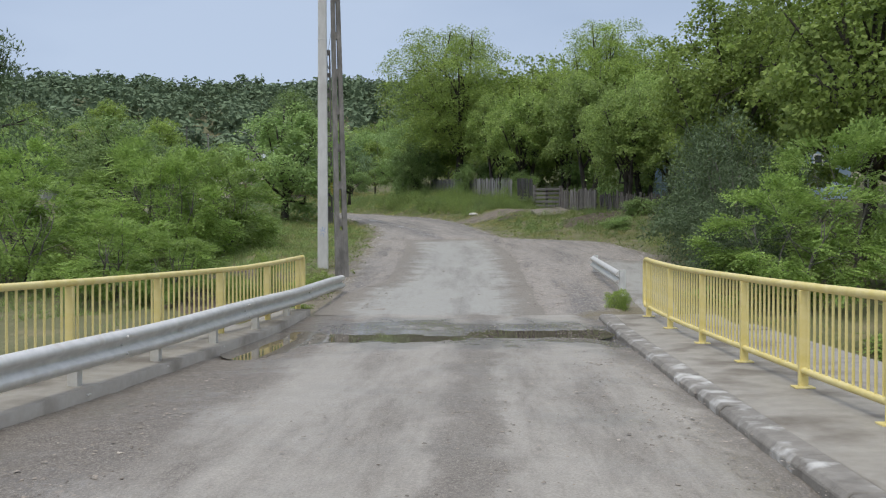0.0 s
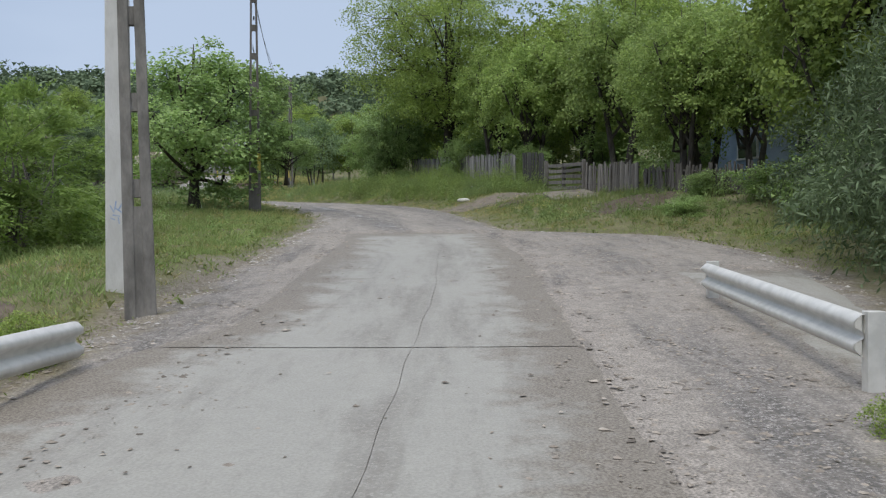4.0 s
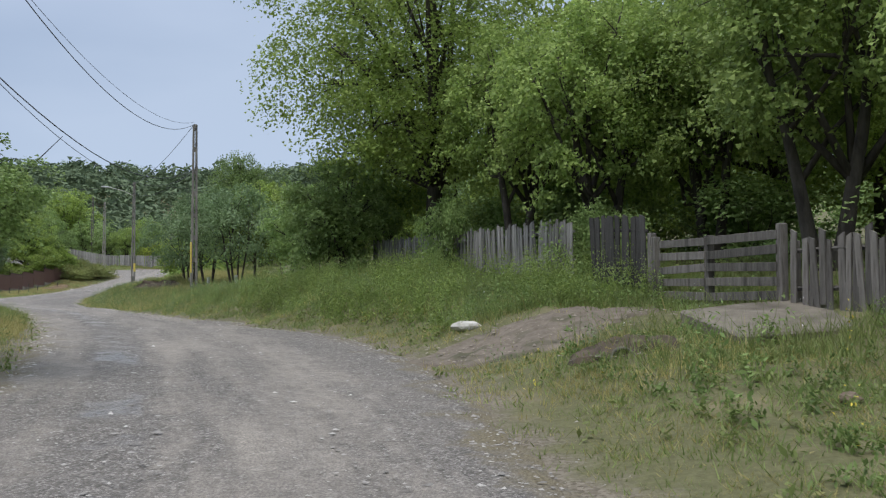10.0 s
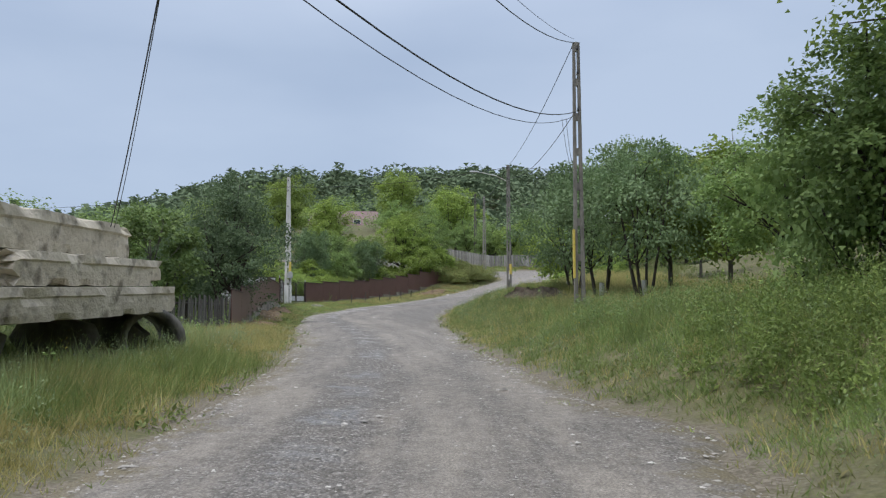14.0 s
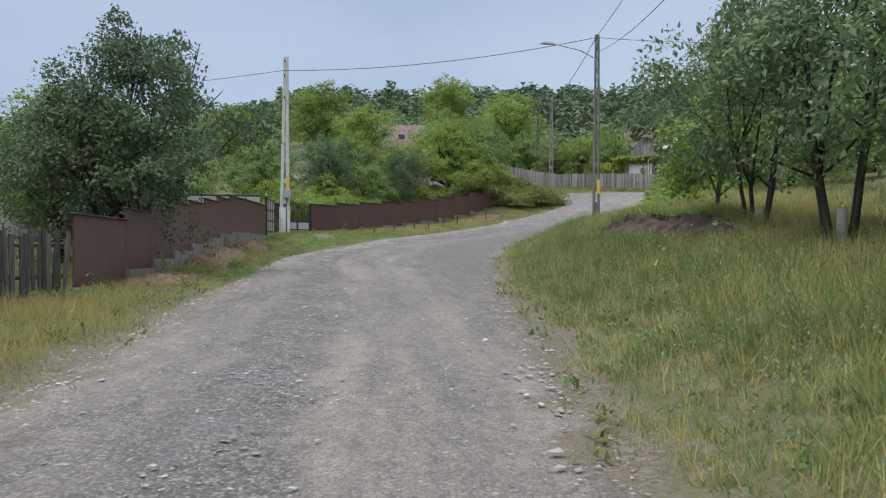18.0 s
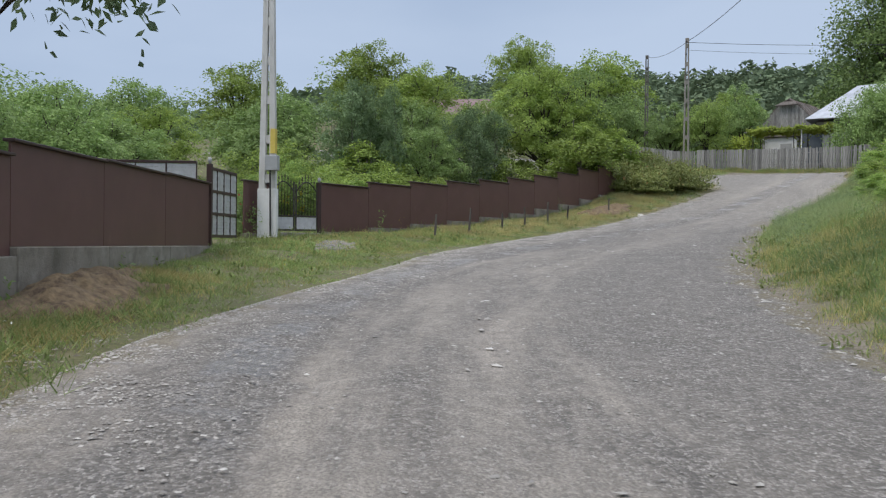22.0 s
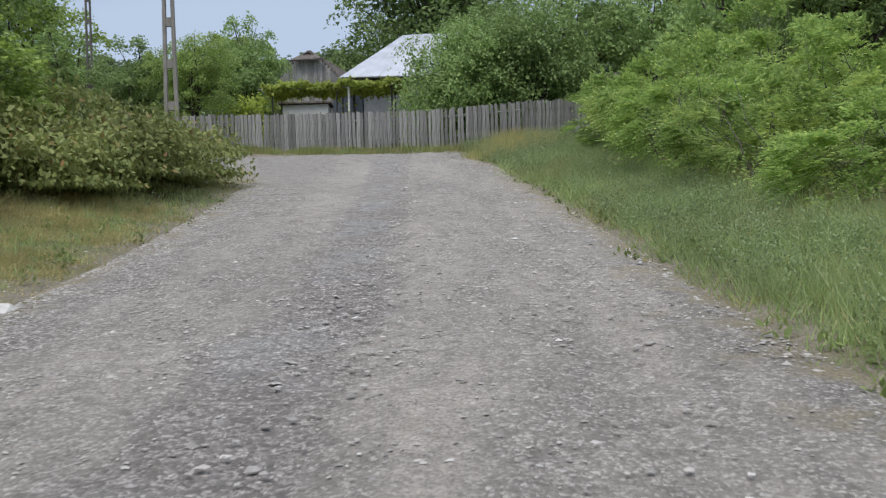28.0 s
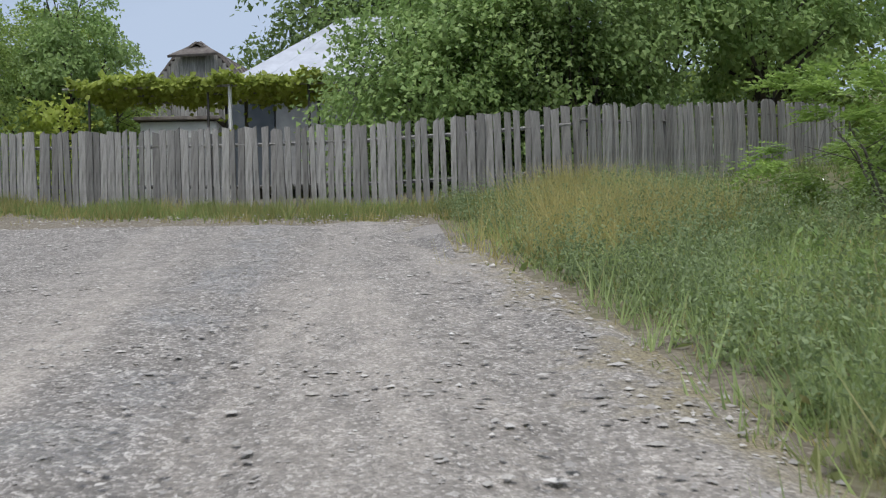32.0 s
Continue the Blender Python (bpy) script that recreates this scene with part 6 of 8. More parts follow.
# ---- woods and hedges far off, one mass ----
def crowd(seed, spots, leaf, leaves_each, mat, name, label, thin=False):
    rng = np.random.default_rng(seed)
    Pq, Dq, Nq, Sq = [], [], [], []
    for x, y, z, h, r in spots:
        n = leaves_each
        lob = np.clip(rng.normal(size=(6, 3)), -1.1, 1.1) * np.array([0.42, 0.42, 0.22]) * np.array([r, r, h])
        d = rng.normal(size=(n, 3))
        d /= np.linalg.norm(d, axis=1)[:, None]
        k = rng.integers(0, 6, n)
        q = lob[k] + d * np.array([r * 0.55, r * 0.55, h * 0.27]) * rng.uniform(0.7, 1.05, n)[:, None]
        q += np.array([x, y, z + h * 0.52])
        q[:, 2] = np.maximum(q[:, 2], z + 0.1)
        Pq.append(q), Dq.append(rng.normal(size=(n, 3)) + np.array([0, 0, -0.3])), Nq.append(d * 0.7 + np.array([0, 0, 1.1]) + rng.normal(size=(n, 3)) * 0.25)
        Sq.append(rng.uniform(0.7, 1.3, n) * leaf * (h / 6) ** 0.5)
    V, F = leaf_quads(np.concatenate(Pq), np.concatenate(Dq), np.concatenate(Nq), np.concatenate(Sq), 0.75)
    if thin:
        F = F[:, [0, 1, 3]]
    return tagged(new(name, mesh_np(name, V, F, mat)), label, "woods", kind="stuff")


rng = np.random.default_rng(5)
spots = []
for k in range(2200):
    a, r = math.radians(rng.uniform(-22, 60)), 760 - 540 * rng.uniform(0, 1) ** 1.5
    x, y = -15 - r * math.sin(a), 70 + r * math.cos(a)
    spots.append((x, y, 0, rng.uniform(11, 17), rng.uniform(5, 8.5)))
zz = land([s[0] for s in spots], [s[1] for s in spots])[0]
crowd(1, [(x, y, z, h, r) for (x, y, _, h, r), z in zip(spots, zz)], 2.7, 105, L_FOREST, "hill_forest", "dense green forest covering the far hillside", True)
spots = []
for k in range(450):
    a, r = math.radians(rng.uniform(-12, 75)), rng.uniform(95, 330)
    x, y = -20 - r * math.sin(a), 75 + r * math.cos(a)
    if x > -62 and y < 170:
        continue
    # low orchard before the far house
    low = 0.5 if y < 186 and abs((x + 14) * 0.876 + (y - 76) * 0.482) < 11 else 1.0
    spots.append((x, y, 0, low * rng.uniform(4, 8), rng.uniform(2.6, 4.5)))
for k in range(90):
    x, y = rng.uniform(-70, -28), rng.uniform(30, 74)
    if x > -34 and y > 60:
        continue
    spots.append((x, y, 0, rng.uniform(3.5, 5.5), rng.uniform(2.2, 3.4)))
for k in range(60):
    spots.append((rng.uniform(20, 60), rng.uniform(0, 140), 0, rng.uniform(7, 11), rng.uniform(3.5, 5)))
zz = land([s[0] for s in spots], [s[1] for s in spots])[0]
crowd(2, [(x, y, z, h, r) for (x, y, _, h, r), z in zip(spots, zz)], 0.5, 560, L_APPLE, "distant_trees", "green hedges, orchards and copses in the middle distance", True)


# ---- brown sheet fences with stepped concrete bases ----
def sheet_fence(name, start, runs, label, heading):
    """runs: (length, top, foot); level panels that step up the slope, each on its own base block."""
    f = thing(name, start[0], start[1], 0, 0, label, "fence", group="brown sheet fences")
    d = Vector((math.cos(heading), math.sin(heading), 0))
    p = Vector((start[0], start[1], 0))
    for L, tz, bot in runs:
        q = p + d * L
        m = Matrix.Rotation(heading, 3, "Z")
        c = (p + q) / 2 - Vector((start[0], start[1], 0))
        low = min(gz(p.x, p.y), gz(q.x, q.y)) - 0.3
        panel = part("panel", Geo().box((c.x, c.y, (tz + bot) / 2), (L - 0.012, 0.03, tz - bot), m).mesh("panel", M_BROWN, 0.003), f)
        part("cap", Geo().box((c.x, c.y, tz + 0.02), (L + 0.04, 0.14, 0.035), m @ Matrix.Rotation(radians(0.4), 3, "X")).mesh("cap", M_BROWN_TRIM, 0.006), panel, "dark folded cap strip")
        part("base_block", Geo().box((c.x, c.y, (bot + low) / 2 - 0.003), (L - 0.02, 0.2, bot - low), m).mesh("base_block", M_FENCE_BASE, 0.012), f, "stepped cast concrete base")
        p = q
    return p


sheet_fence("sheet_fence", (-22.1, 79.3), [(3.0, 5.47, 4.23), (1.9, 5.7, 4.48), (1.9, 5.88, 4.68), (1.9, 6.05, 4.87), (1.9, 6.17, 5.07), (1.9, 6.33, 5.26), (1.9, 6.5, 5.42), (2.7, 6.66, 5.52), (2.7, 6.68, 5.52), (2.68, 6.7, 5.52)], "stepped dark brown sheet metal fence on concrete base", math.atan2(19.8, -10.6))
sheet_fence("sheet_fence", (-34.65, 105.3), [(2.16, t, t - 1.24) for t in (7.12, 7.27, 7.42, 7.58, 7.76, 7.96, 8.2, 8.46, 8.76, 9.04)], "stepped dark brown sheet metal fence climbing beside the road", math.atan2(19.4, 0.45))
sheet_fence("sheet_fence", (-35.05, 102.8), [(1.42, 7.05, 5.81)], "short brown sheet panel between driveway and iron gate", math.atan2(1.4, -0.3))


def finial_post(x, y, z, h, parent=None):
    p = part("gate_post", Geo().box((x, y, z + h / 2 - 0.1), (0.1, 0.1, h + 0.2)).mesh("gate_post", M_BROWN_TRIM, 0.006), parent)
    part("ball", Geo().tube([(x, y, z + h + 0.0), (x, y, z + h + 0.03), (x, y, z + h + 0.07), (x, y, z + h + 0.11), (x, y, z + h + 0.13)], [0.015, 0.035, 0.044, 0.035, 0.01], 10).mesh("ball", M_GREYBOX, smooth=True), p, "pale ball finial")


def panel_leaf(name, a, b, z, h, rows, cols, label):
    """A driveway gate leaf: brown frame filled with stamped grey sheets."""
    t = thing(name, a[0], a[1], z, math.degrees(math.atan2(b[1] - a[1], b[0] - a[0])), label, "gate", group="driveway gate leaves")
    L = math.hypot(b[0] - a[0], b[1] - a[1])
    for r in range(rows + 1):
        part("frame_rail", Geo().box((L / 2, 0, 0.1 + h * r / rows), (L, 0.05, 0.055)).mesh("frame_rail", M_BROWN_TRIM, 0.004), t)
    for c in range(cols + 1):
        part("frame_bar", Geo().box((L * c / cols, 0, 0.1 + h / 2), (0.022, 0.045, h)).mesh("frame_bar", M_BROWN_TRIM, 0.003), t)
    for r in range(rows):
        for c in range(cols):
            g = Geo()
            w, hh = L / cols - 0.03, h / rows - 0.065
            for k in range(6):
                g.box((L * (c + 0.5) / cols, 0.004 * (k % 2), 0.1 + h * (r + 0.5) / rows - hh / 2 + hh * (k + 0.5) / 6), (w, 0.016, hh / 6 - 0.003))
            part("stamped_sheet", g.mesh("stamped_sheet", M_SHEETPANEL), t)
    return t


gate_z = gz(-33.0, 99.8)
leaf = panel_leaf("gate_leaf", (-32.75, 99.2), (-33.55, 100.85), gate_z + 0.1, 1.32, 3, 4, "driveway gate leaf of grey stamped sheets in brown frame")
finial_post(0, 0, 0, 1.5, leaf)
panel_leaf("gate_leaf", (-32.9, 99.0), (-35.3, 97.4), gate_z + 0.1, 1.42, 3, 5, "opened driveway gate leaf folded back behind the fence")
# wrought iron garden gate
ga, gb = Vector((-35.35, 104.2, 0)), Vector((-34.68, 105.25, 0))
iz = gz(-34.9, 104.7)
iron = thing("iron_gate", ga.x, ga.y, iz, math.degrees(math.atan2(gb.y - ga.y, gb.x - ga.x)), "dark wrought iron garden gate with arched spear tops", "gate")
GL = (gb - ga).length
for half in (0, 1):
    x0 = half * GL / 2 + 0.03
    w = GL / 2 - 0.06
    lf = part("gate_wing", Geo().box((x0 + w / 2, 0, 0.14), (w, 0.035, 0.04)).box((x0 + w / 2, 0, 0.5), (w, 0.035, 0.04)).box((x0, 0, 0.72), (0.035, 0.035, 1.2)).box((x0 + w, 0, 0.75), (0.035, 0.035, 1.26)).mesh("gate_wing", M_IRON, 0.003), iron)
    part("sheet_infill", Geo().box((x0 + w / 2, 0, 0.32), (w - 0.03, 0.012, 0.3)).mesh("sheet_infill", M_SHEETPANEL), lf, "grey stamped sheet")
    arch = [(x0 + w * t, 0, 1.12 + 0.26 * math.sin(math.pi * t)) for t in np.linspace(0, 1, 9)]
    part("arch", Geo().tube(arch, 0.016, 6).mesh("arch", M_IRON), lf)
    for j in range(1, 7):
        t = j / 7
        zt = 1.14 + 0.26 * math.sin(math.pi * t)
        part("spear_bar", Geo().tube([(x0 + w * t, 0, 0.5), (x0 + w * t, 0, zt + 0.08), (x0 + w * t, 0, zt + 0.1), (x0 + w * t, 0, zt + 0.2)], [0.009, 0.009, 0.02, 0.002], 5).mesh("spear_bar", M_IRON), lf)
for x in (-0.03, GL + 0.03):
    finial_post(x, 0, 0, 1.38, iron)
tagged(new("gate_step", Geo().box((-34.75, 104.65, iz + 0.02), (0.5, 1.5, 0.1), Matrix.Rotation(radians(-30), 3, "Z")).mesh("gate_step", M_BASE, 0.02)), "low concrete doorstep under the iron gate", "step")
# stakes along the verge
stake_at = ((-32.7, 107.9), (-32.75, 110.0), (-32.7, 112.1), (-32.65, 113.7), (-32.65, 115.6), (-32.6, 117.3), (-32.3, 120.8))
for k, (x, y) in enumerate(stake_at):
    h = 0.62 + 0.12 * math.sin(k * 2.1)
    g = Geo().tube([(0, 0, -0.2), (0.01, 0, h * 0.5), (0.03 * math.sin(k), 0.02, h)], [0.036, 0.032, 0.024], 7)
    ob = new("fence_stake", g.mesh("fence_stake", M_PLANK_DARK))
    ob.matrix_basis = pose(x, y, gz(x, y), 3 * math.sin(k), 3 * math.cos(k), 40 * k)
    tagged(ob, "short weathered wooden stake on the verge", "stake", "stakes along the verge")


# ---- plank fences ----
def plank_mesh(w, h, seed, mat, th=0.024):
    r = random.Random(seed)
    pts = []
    for z in (0, h * 0.4, h * 0.75, h):
        wl, wr = w / 2 * (1 + r.uniform(-0.1, 0.06)), w / 2 * (1 + r.uniform(-0.1, 0.06))
        pts.append((wl, wr, z))
    g = Geo()
    for wl, wr, z in pts:
        tilt = r.uniform(-0.03, 0.03) if z == h else 0
        g.v += [(-wl, -th / 2, z + tilt), (wr, -th / 2, z - tilt), (wr, th / 2, z - tilt), (-wl, th / 2, z + tilt)]
    g.f += [(3, 2, 1, 0), (12, 13, 14, 15)]
    for i in range(3):
        for j in range(4):
            a, b = i * 4 + j, i * 4 + (j + 1) % 4
            g.f.append((a, b, b + 4, a + 4))
    return g.mesh("plank", mat)


def plank_fence(name, a, b, h, w, label, mat=M_PLANK, lean=2.0, gap=0.008, z=None, jit=0.06, seed=0, skip=0.0, post_every=2.4, tops=None):
    a, b = Vector((*a, 0)), Vector((*b, 0))
    L = (b - a).length
    ang = math.degrees(math.atan2(b.y - a.y, b.x - a.x))
    f = thing(name, a.x, a.y, 0, ang, label, "fence", group="weathered plank fences")
    meshes = [plank_mesh(w * k, h, seed + i, mat) for i, k in enumerate((1, 0.8, 1.15, 0.95, 1.05, 0.7))]
    r = random.Random(seed)
    n = int(L / (w + gap))
    zs = land([a.x + (b.x - a.x) * k / n for k in range(n + 1)], [a.y + (b.y - a.y) * k / n for k in range(n + 1)])[0]
    zs = np.convolve(np.pad(zs, 12, "edge"), np.ones(25) / 25, "valid")
    if tops:
        zs = np.linspace(tops[0], tops[1], n + 1) - h
    for k in range(n):
        if r.random() < skip:
            continue
        part("plank", meshes[r.randrange(6)], f, at=pose((k + 0.5) * L / n, r.uniform(-0.012, 0.012), zs[k] + 0.02 + r.uniform(-jit, jit), r.uniform(-2, 2), r.uniform(-lean, lean), 0))
    for t in (0.3, 0.82):
        pts = [(L * k / 8, 0.05, zs[int(n * k / 8)] + h * t) for k in range(9)]
        part("rail", Geo().tube(pts, 0.035, 4).mesh("rail", mat), f)
    k = 0.0
    while k < L:
        zi = zs[min(n, int(n * k / L))]
        part("post", Geo().box((k, 0.1, zi + h * 0.46), (0.11, 0.1, h * 1.02)).mesh("post", mat, 0.008), f)
        k += post_every
    return f


plank_fence("plank_fence", (-36.6, 150.5), (-23.9, 145.7), 1.4, 0.135, "tall weathered grey plank fence beyond the junction", lean=1.2, jit=0.03, gap=0.018, seed=11)
plank_fence("plank_fence", (-44.5, 152.6), (-36.7, 150.5), 1.3, 0.13, "older weathered grey plank fence along the lane", lean=1.5, jit=0.03, seed=21)
plank_fence("plank_fence", (-23.7, 145.8), (-16.5, 151.5), 1.4, 0.11, "grey plank fence turning back up the bank", lean=1.5, jit=0.04, seed=31)
plank_fence("paling_fence", (-0.9, 67.2), (4.0, 55.5), 1.15, 0.1, "crooked grey paling fence before the orchard", M_PALING, lean=3, gap=0.005, jit=0.07, seed=41, skip=0.03, tops=(5.75, 5.1))
plank_fence("paling_fence", (4.3, 54.9), (4.98, 53.1), 1.3, 0.16, "dark solid board fence before the orchard", M_BOARD_CHARCOAL, 0.8, 0.004, jit=0.03, seed=51, tops=(5.08, 4.87))
# darker wood on these two fences paints in the tree shade
plank_fence("paling_fence", (6.1, 49.1), (7.3, 45.4), 1.0, 0.11, "crooked grey paling fence beside the field gate", M_PALING_DARK, lean=4, gap=0.006, jit=0.1, seed=61, skip=0.05)
plank_fence("paling_fence", (7.4, 45.1), (9.6, 39.2), 0.82, 0.09, "half-collapsed paling fence under the trees", M_PLANK_DARK, lean=12, gap=0.02, jit=0.14, seed=71, skip=0.1)
plank_fence("paling_fence", (-21.2, 74.0), (-22.05, 79.1), 1.0, 0.1, "crooked dark paling fence beside the brown fence", M_PALING_DARK, 5, 0.02, jit=0.1, seed=81, skip=0.06)
# field gate of horizontal boards
fa, fb = Vector((5.05, 53.0)), Vector((6.05, 49.3))
fz = gz(5.6, 51.2) + 0.02
fg = thing("field_gate", fa.x, fa.y, fz, math.degrees(math.atan2(fb.y - fa.y, fb.x - fa.x)), "weathered field gate of spaced horizontal boards", "gate")
FL = (fb - fa).length
fg.matrix_basis = pose(fa.x, fa.y, fz, 0, 2.4, math.degrees(math.atan2(fb.y - fa.y, fb.x - fa.x)))
for x, h in ((0.0, 1.3), (0.14, 1.22), (FL * 0.5, 1.15), (FL, 1.22)):
    part("post", Geo().box((x, 0, h / 2 - 0.1), (0.13, 0.12, h + 0.2)).mesh("post", M_PALING_DARK, 0.01), fg)
for k in range(5):
    for h0, h1 in ((0.1, 0.5), (0.5, 1.0)):
        part("board", Geo().box((FL * (h0 + h1) / 2, -0.07, 0.18 + 0.22 * k), (FL * (h1 - h0) - 0.05, 0.025, 0.13), Matrix.Rotation(radians(1.2 * math.sin(k * 2 + h0 * 9)), 3, "Y")).mesh("board", M_PALING_DARK, 0.004), fg)


# ---- rocks, earth and old concrete ----
def lump(name, x, y, r, h, mat, label, category, seed=0, rough=0.25, sub=3, dz=0.0, squash=(1, 1), kind="", turn=0):
    bm = bmesh.new()
    bmesh.ops.create_icosphere(bm, subdivisions=sub, radius=1)
    rr = np.random.default_rng(seed)
    o = Vector(rr.uniform(-50, 50, 3))
    for v in bm.verts:
        k = 1 + rough * noise.noise(v.co * 1.6 + o) + rough * 0.5 * noise.noise(v.co * 4.1 + o)
        v.co = Vector((v.co.x * r * squash[0], v.co.y * r * squash[1], v.co.z * h)) * k
    me = bpy.data.meshes.new(name)
    bm.to_mesh(me)
    bm.free()
    me.materials.append(mat)
    for p in me.polygons:
        p.use_smooth = sub > 2
    ob = new(name, me)
    ob.matrix_basis = pose(x, y, gz(x, y) + dz, 0, 0, turn)
    return tagged(ob, label, category, kind=kind)


lump("boulder", 1.66, 52.0, 0.22, 0.1, M_STONE_WHITE, "pale wedge of limestone on the verge", "stone", 5, 0.22, 2, 0.07, (1.2, 0.7))


def earth_patch(x, y, rx, ry, h, turn, label, mat=M_EARTH, seed=0):
    """Bare earth lying on the slope: a ragged sheet that follows the land and swells in the middle."""
    n, m = 40, 12
    V, ca, sa = [(x, y)], math.cos(radians(turn)), math.sin(radians(turn))
    R = [0.0]
    for j in range(1, m + 1):
        for k in range(n):
            t = 2 * math.pi * k / n
            q = j / m * (1 + (0.16 * math.sin(3 * t + seed) + 0.1 * math.sin(7 * t + 2 * seed) + 0.06 * math.sin(13 * t)) * j / m)
            u, v = rx * q * math.cos(t), ry * q * math.sin(t)
            V.append((x + u * ca - v * sa, y + u * sa + v * ca))
            R.append(j / m)
    A, R = np.array(V), np.array(R)
    z = land(A[:, 0], A[:, 1])[0]
    z = z + h * (1 - R ** 2) * (1 + 0.5 * wave(A[:, 0], A[:, 1], 1.3, seed)) + 0.03 + 0.05 * wave(A[:, 0], A[:, 1], 0.5, seed) * (R < 0.95) - 0.1 * (R > 0.97)
    F = [(0, 1 + k, 1 + (k + 1) % n, 0) for k in range(n)]
    F4 = [(1 + j * n + k, 1 + (j + 1) * n + k, 1 + (j + 1) * n + (k + 1) % n, 1 + j * n + (k + 1) % n) for j in range(m - 1) for k in range(n)]
    T = [(0, 1 + k, 1 + (k + 1) % n) for k in range(n)] + [t for a, b, c, d in F4 for t in ((a, b, c), (a, c, d))]
    return tagged(new("earth_patch", mesh_np("earth_patch", np.column_stack([A, z]), T, mat, True)), label, "earth", "bare earth patches")


earth_patch(2.75, 50.2, 2.3, 1.3, 0.02, 35, "flat patch of bare trodden brown earth beside the road", M_EARTH_PALE, seed=1)
earth_patch(3.4, 47.4, 0.7, 0.55, 0.1, 20, "dark earth and debris round a hollow in the verge", M_EARTH_DARK, seed=11)
earth_patch(6.5, 42.0, 1.5, 2.3, 0.12, -8, "bare brown earth bank under the trees", M_EARTH_DARK, seed=2)


CUT_A, CUT_B, CUT_H, CUT_BACK = (-17.0, 92.9), (-11.9, 85.9), 0.62, 2.4


def cut_profile(u):
    """Height along the cut: quick rise, level middle, quick fall."""
    return (np.clip(u / 0.3, 0, 1) * np.clip((1 - u) / 0.2, 0, 1)) ** 0.7


def cut_frame(x, y):
    """Along the cut from 0 to 1, and the distance before (+) or behind (-) its edge."""
    dx, dy = CUT_B[0] - CUT_A[0], CUT_B[1] - CUT_A[1]
    L = math.hypot(dx, dy)
    px, py = x - CUT_A[0], y - CUT_A[1]
    return (px * dx + py * dy) / L ** 2, (px * dy - py * dx) / L


def cut_lift(x, y):
    """How far the turf behind the cut lies above the land."""
    u, w = cut_frame(x, y)
    return np.where((u > 0) & (u < 1) & (w < 0), CUT_H * cut_profile(u) * np.clip(1 + w / CUT_BACK, 0, 1) ** 1.3, 0.0)


def earth_cut(p0, p1, h, back, label):
    """A steep raw face in a bank, with the turf overhanging it."""
    a, b = Vector((*p0, 0)), Vector((*p1, 0))
    d = (b - a).normalized()
    nrm = Vector((d.y, -d.x, 0))
    t = thing("earth_cut", (a.x + b.x) / 2, (a.y + b.y) / 2, 0, 0, label, "earth")
    o = Vector(((a.x + b.x) / 2, (a.y + b.y) / 2, 0))
    n, m = 56, 9
    face, lid = [], []
    for i in range(n + 1):
        u = i / n
        q = a.lerp(b, u)
        hh = h * float(cut_profile(u)) * (1 + 0.22 * noise.noise(Vector((u * 7, 3, 0))))
        for j in range(m + 1):
            v = j / m
            out = (0.75 * (1 - v) ** 1.4 + 0.05 * max(0, v - 0.8) / 0.2) * float(cut_profile(u)) ** 0.6 + 0.16 * float(cut_profile(u)) * noise.noise(Vector((u * 22, v * 4, 1))) + 0.07 * float(cut_profile(u)) * noise.noise(Vector((u * 60, v * 9, 2)))
            p = q + nrm * out
            face.append((p.x - o.x, p.y - o.y, gz(p.x, p.y) * (1 - v) + (gz(q.x, q.y) + hh) * v - 0.06 * (1 - v)))
        for j, w in enumerate((-0.06, 0.15, 0.6, 1.2, back)):
            ragged = noise.noise(Vector((u * 31, 8, 0))) if j == 0 else 0.0
            p = q - nrm * (w - 0.14 * ragged)
            v = max(0, 1 - max(0, w) / back)
            lid.append((p.x - o.x, p.y - o.y, gz(p.x, p.y) + (hh + 0.015) * v ** 1.3 - (0.06 if j == 4 else 0) - (0.04 + 0.1 * abs(ragged) if j == 0 else 0)))
    quad = lambda k: [(i * k + j, i * k + j + 1, (i + 1) * k + j + 1, (i + 1) * k + j) for i in range(n) for j in range(k - 1)]
    part("cut_face", mesh_np("cut_face", face, quad(m + 1), M_EARTH_DARK, True), t, "raw dark eroded earth face")
    part("turf_edge", mesh_np("turf_edge", lid, quad(5), M_GROUND, True), t, "overhanging grassy turf edge")


earth_cut(CUT_A, CUT_B, CUT_H, CUT_BACK, "dark eroded earth cut in the grassy bank")
earth_patch(-26.6, 88.6, 0.9, 3.2, 0.29, 29, "raked earth and dry grass heap on the verge", M_STRAW, seed=4)
earth_patch(-28.6, 92.7, 0.7, 2.5, 0.25, 29, "raked earth and dry grass heap against the fence base", M_STRAW, seed=14)
earth_patch(-23.2, 82.6, 0.7, 2.4, 0.12, 29, "flattened strip of raked dry grass below the fence", M_STRAW, seed=8)
earth_patch(-32.6, 121.6, 0.8, 2.2, 0.12, 0, "strip of raked dry straw at the fence end", M_STRAW, seed=9)
earth_patch(-5.6, 23.6, 1.5, 2.2, 0.1, 0, "steep eroded clay bank beside the bridge end", M_EARTH_CLAY, seed=6)
earth_patch(-32.2, 102.6, 0.4, 1.1, 0.0, 20, "scraped bare patch with rubble before the driveway", M_GRAVEL_COARSE, seed=7)
for k, (x, y, r) in enumerate(((4.4, 43.4, 0.09), (5.9, 41.6, 0.13), (-22.9, 118.2, 0.12), (-30.9, 120.4, 0.13))):
    lump("rock", x, y, r, r * 0.6, M_STONE_WHITE if k % 2 else M_EARTH, "half-buried pale stone on the verge", "stone", 20 + k, 0.35, 2, 0.03)
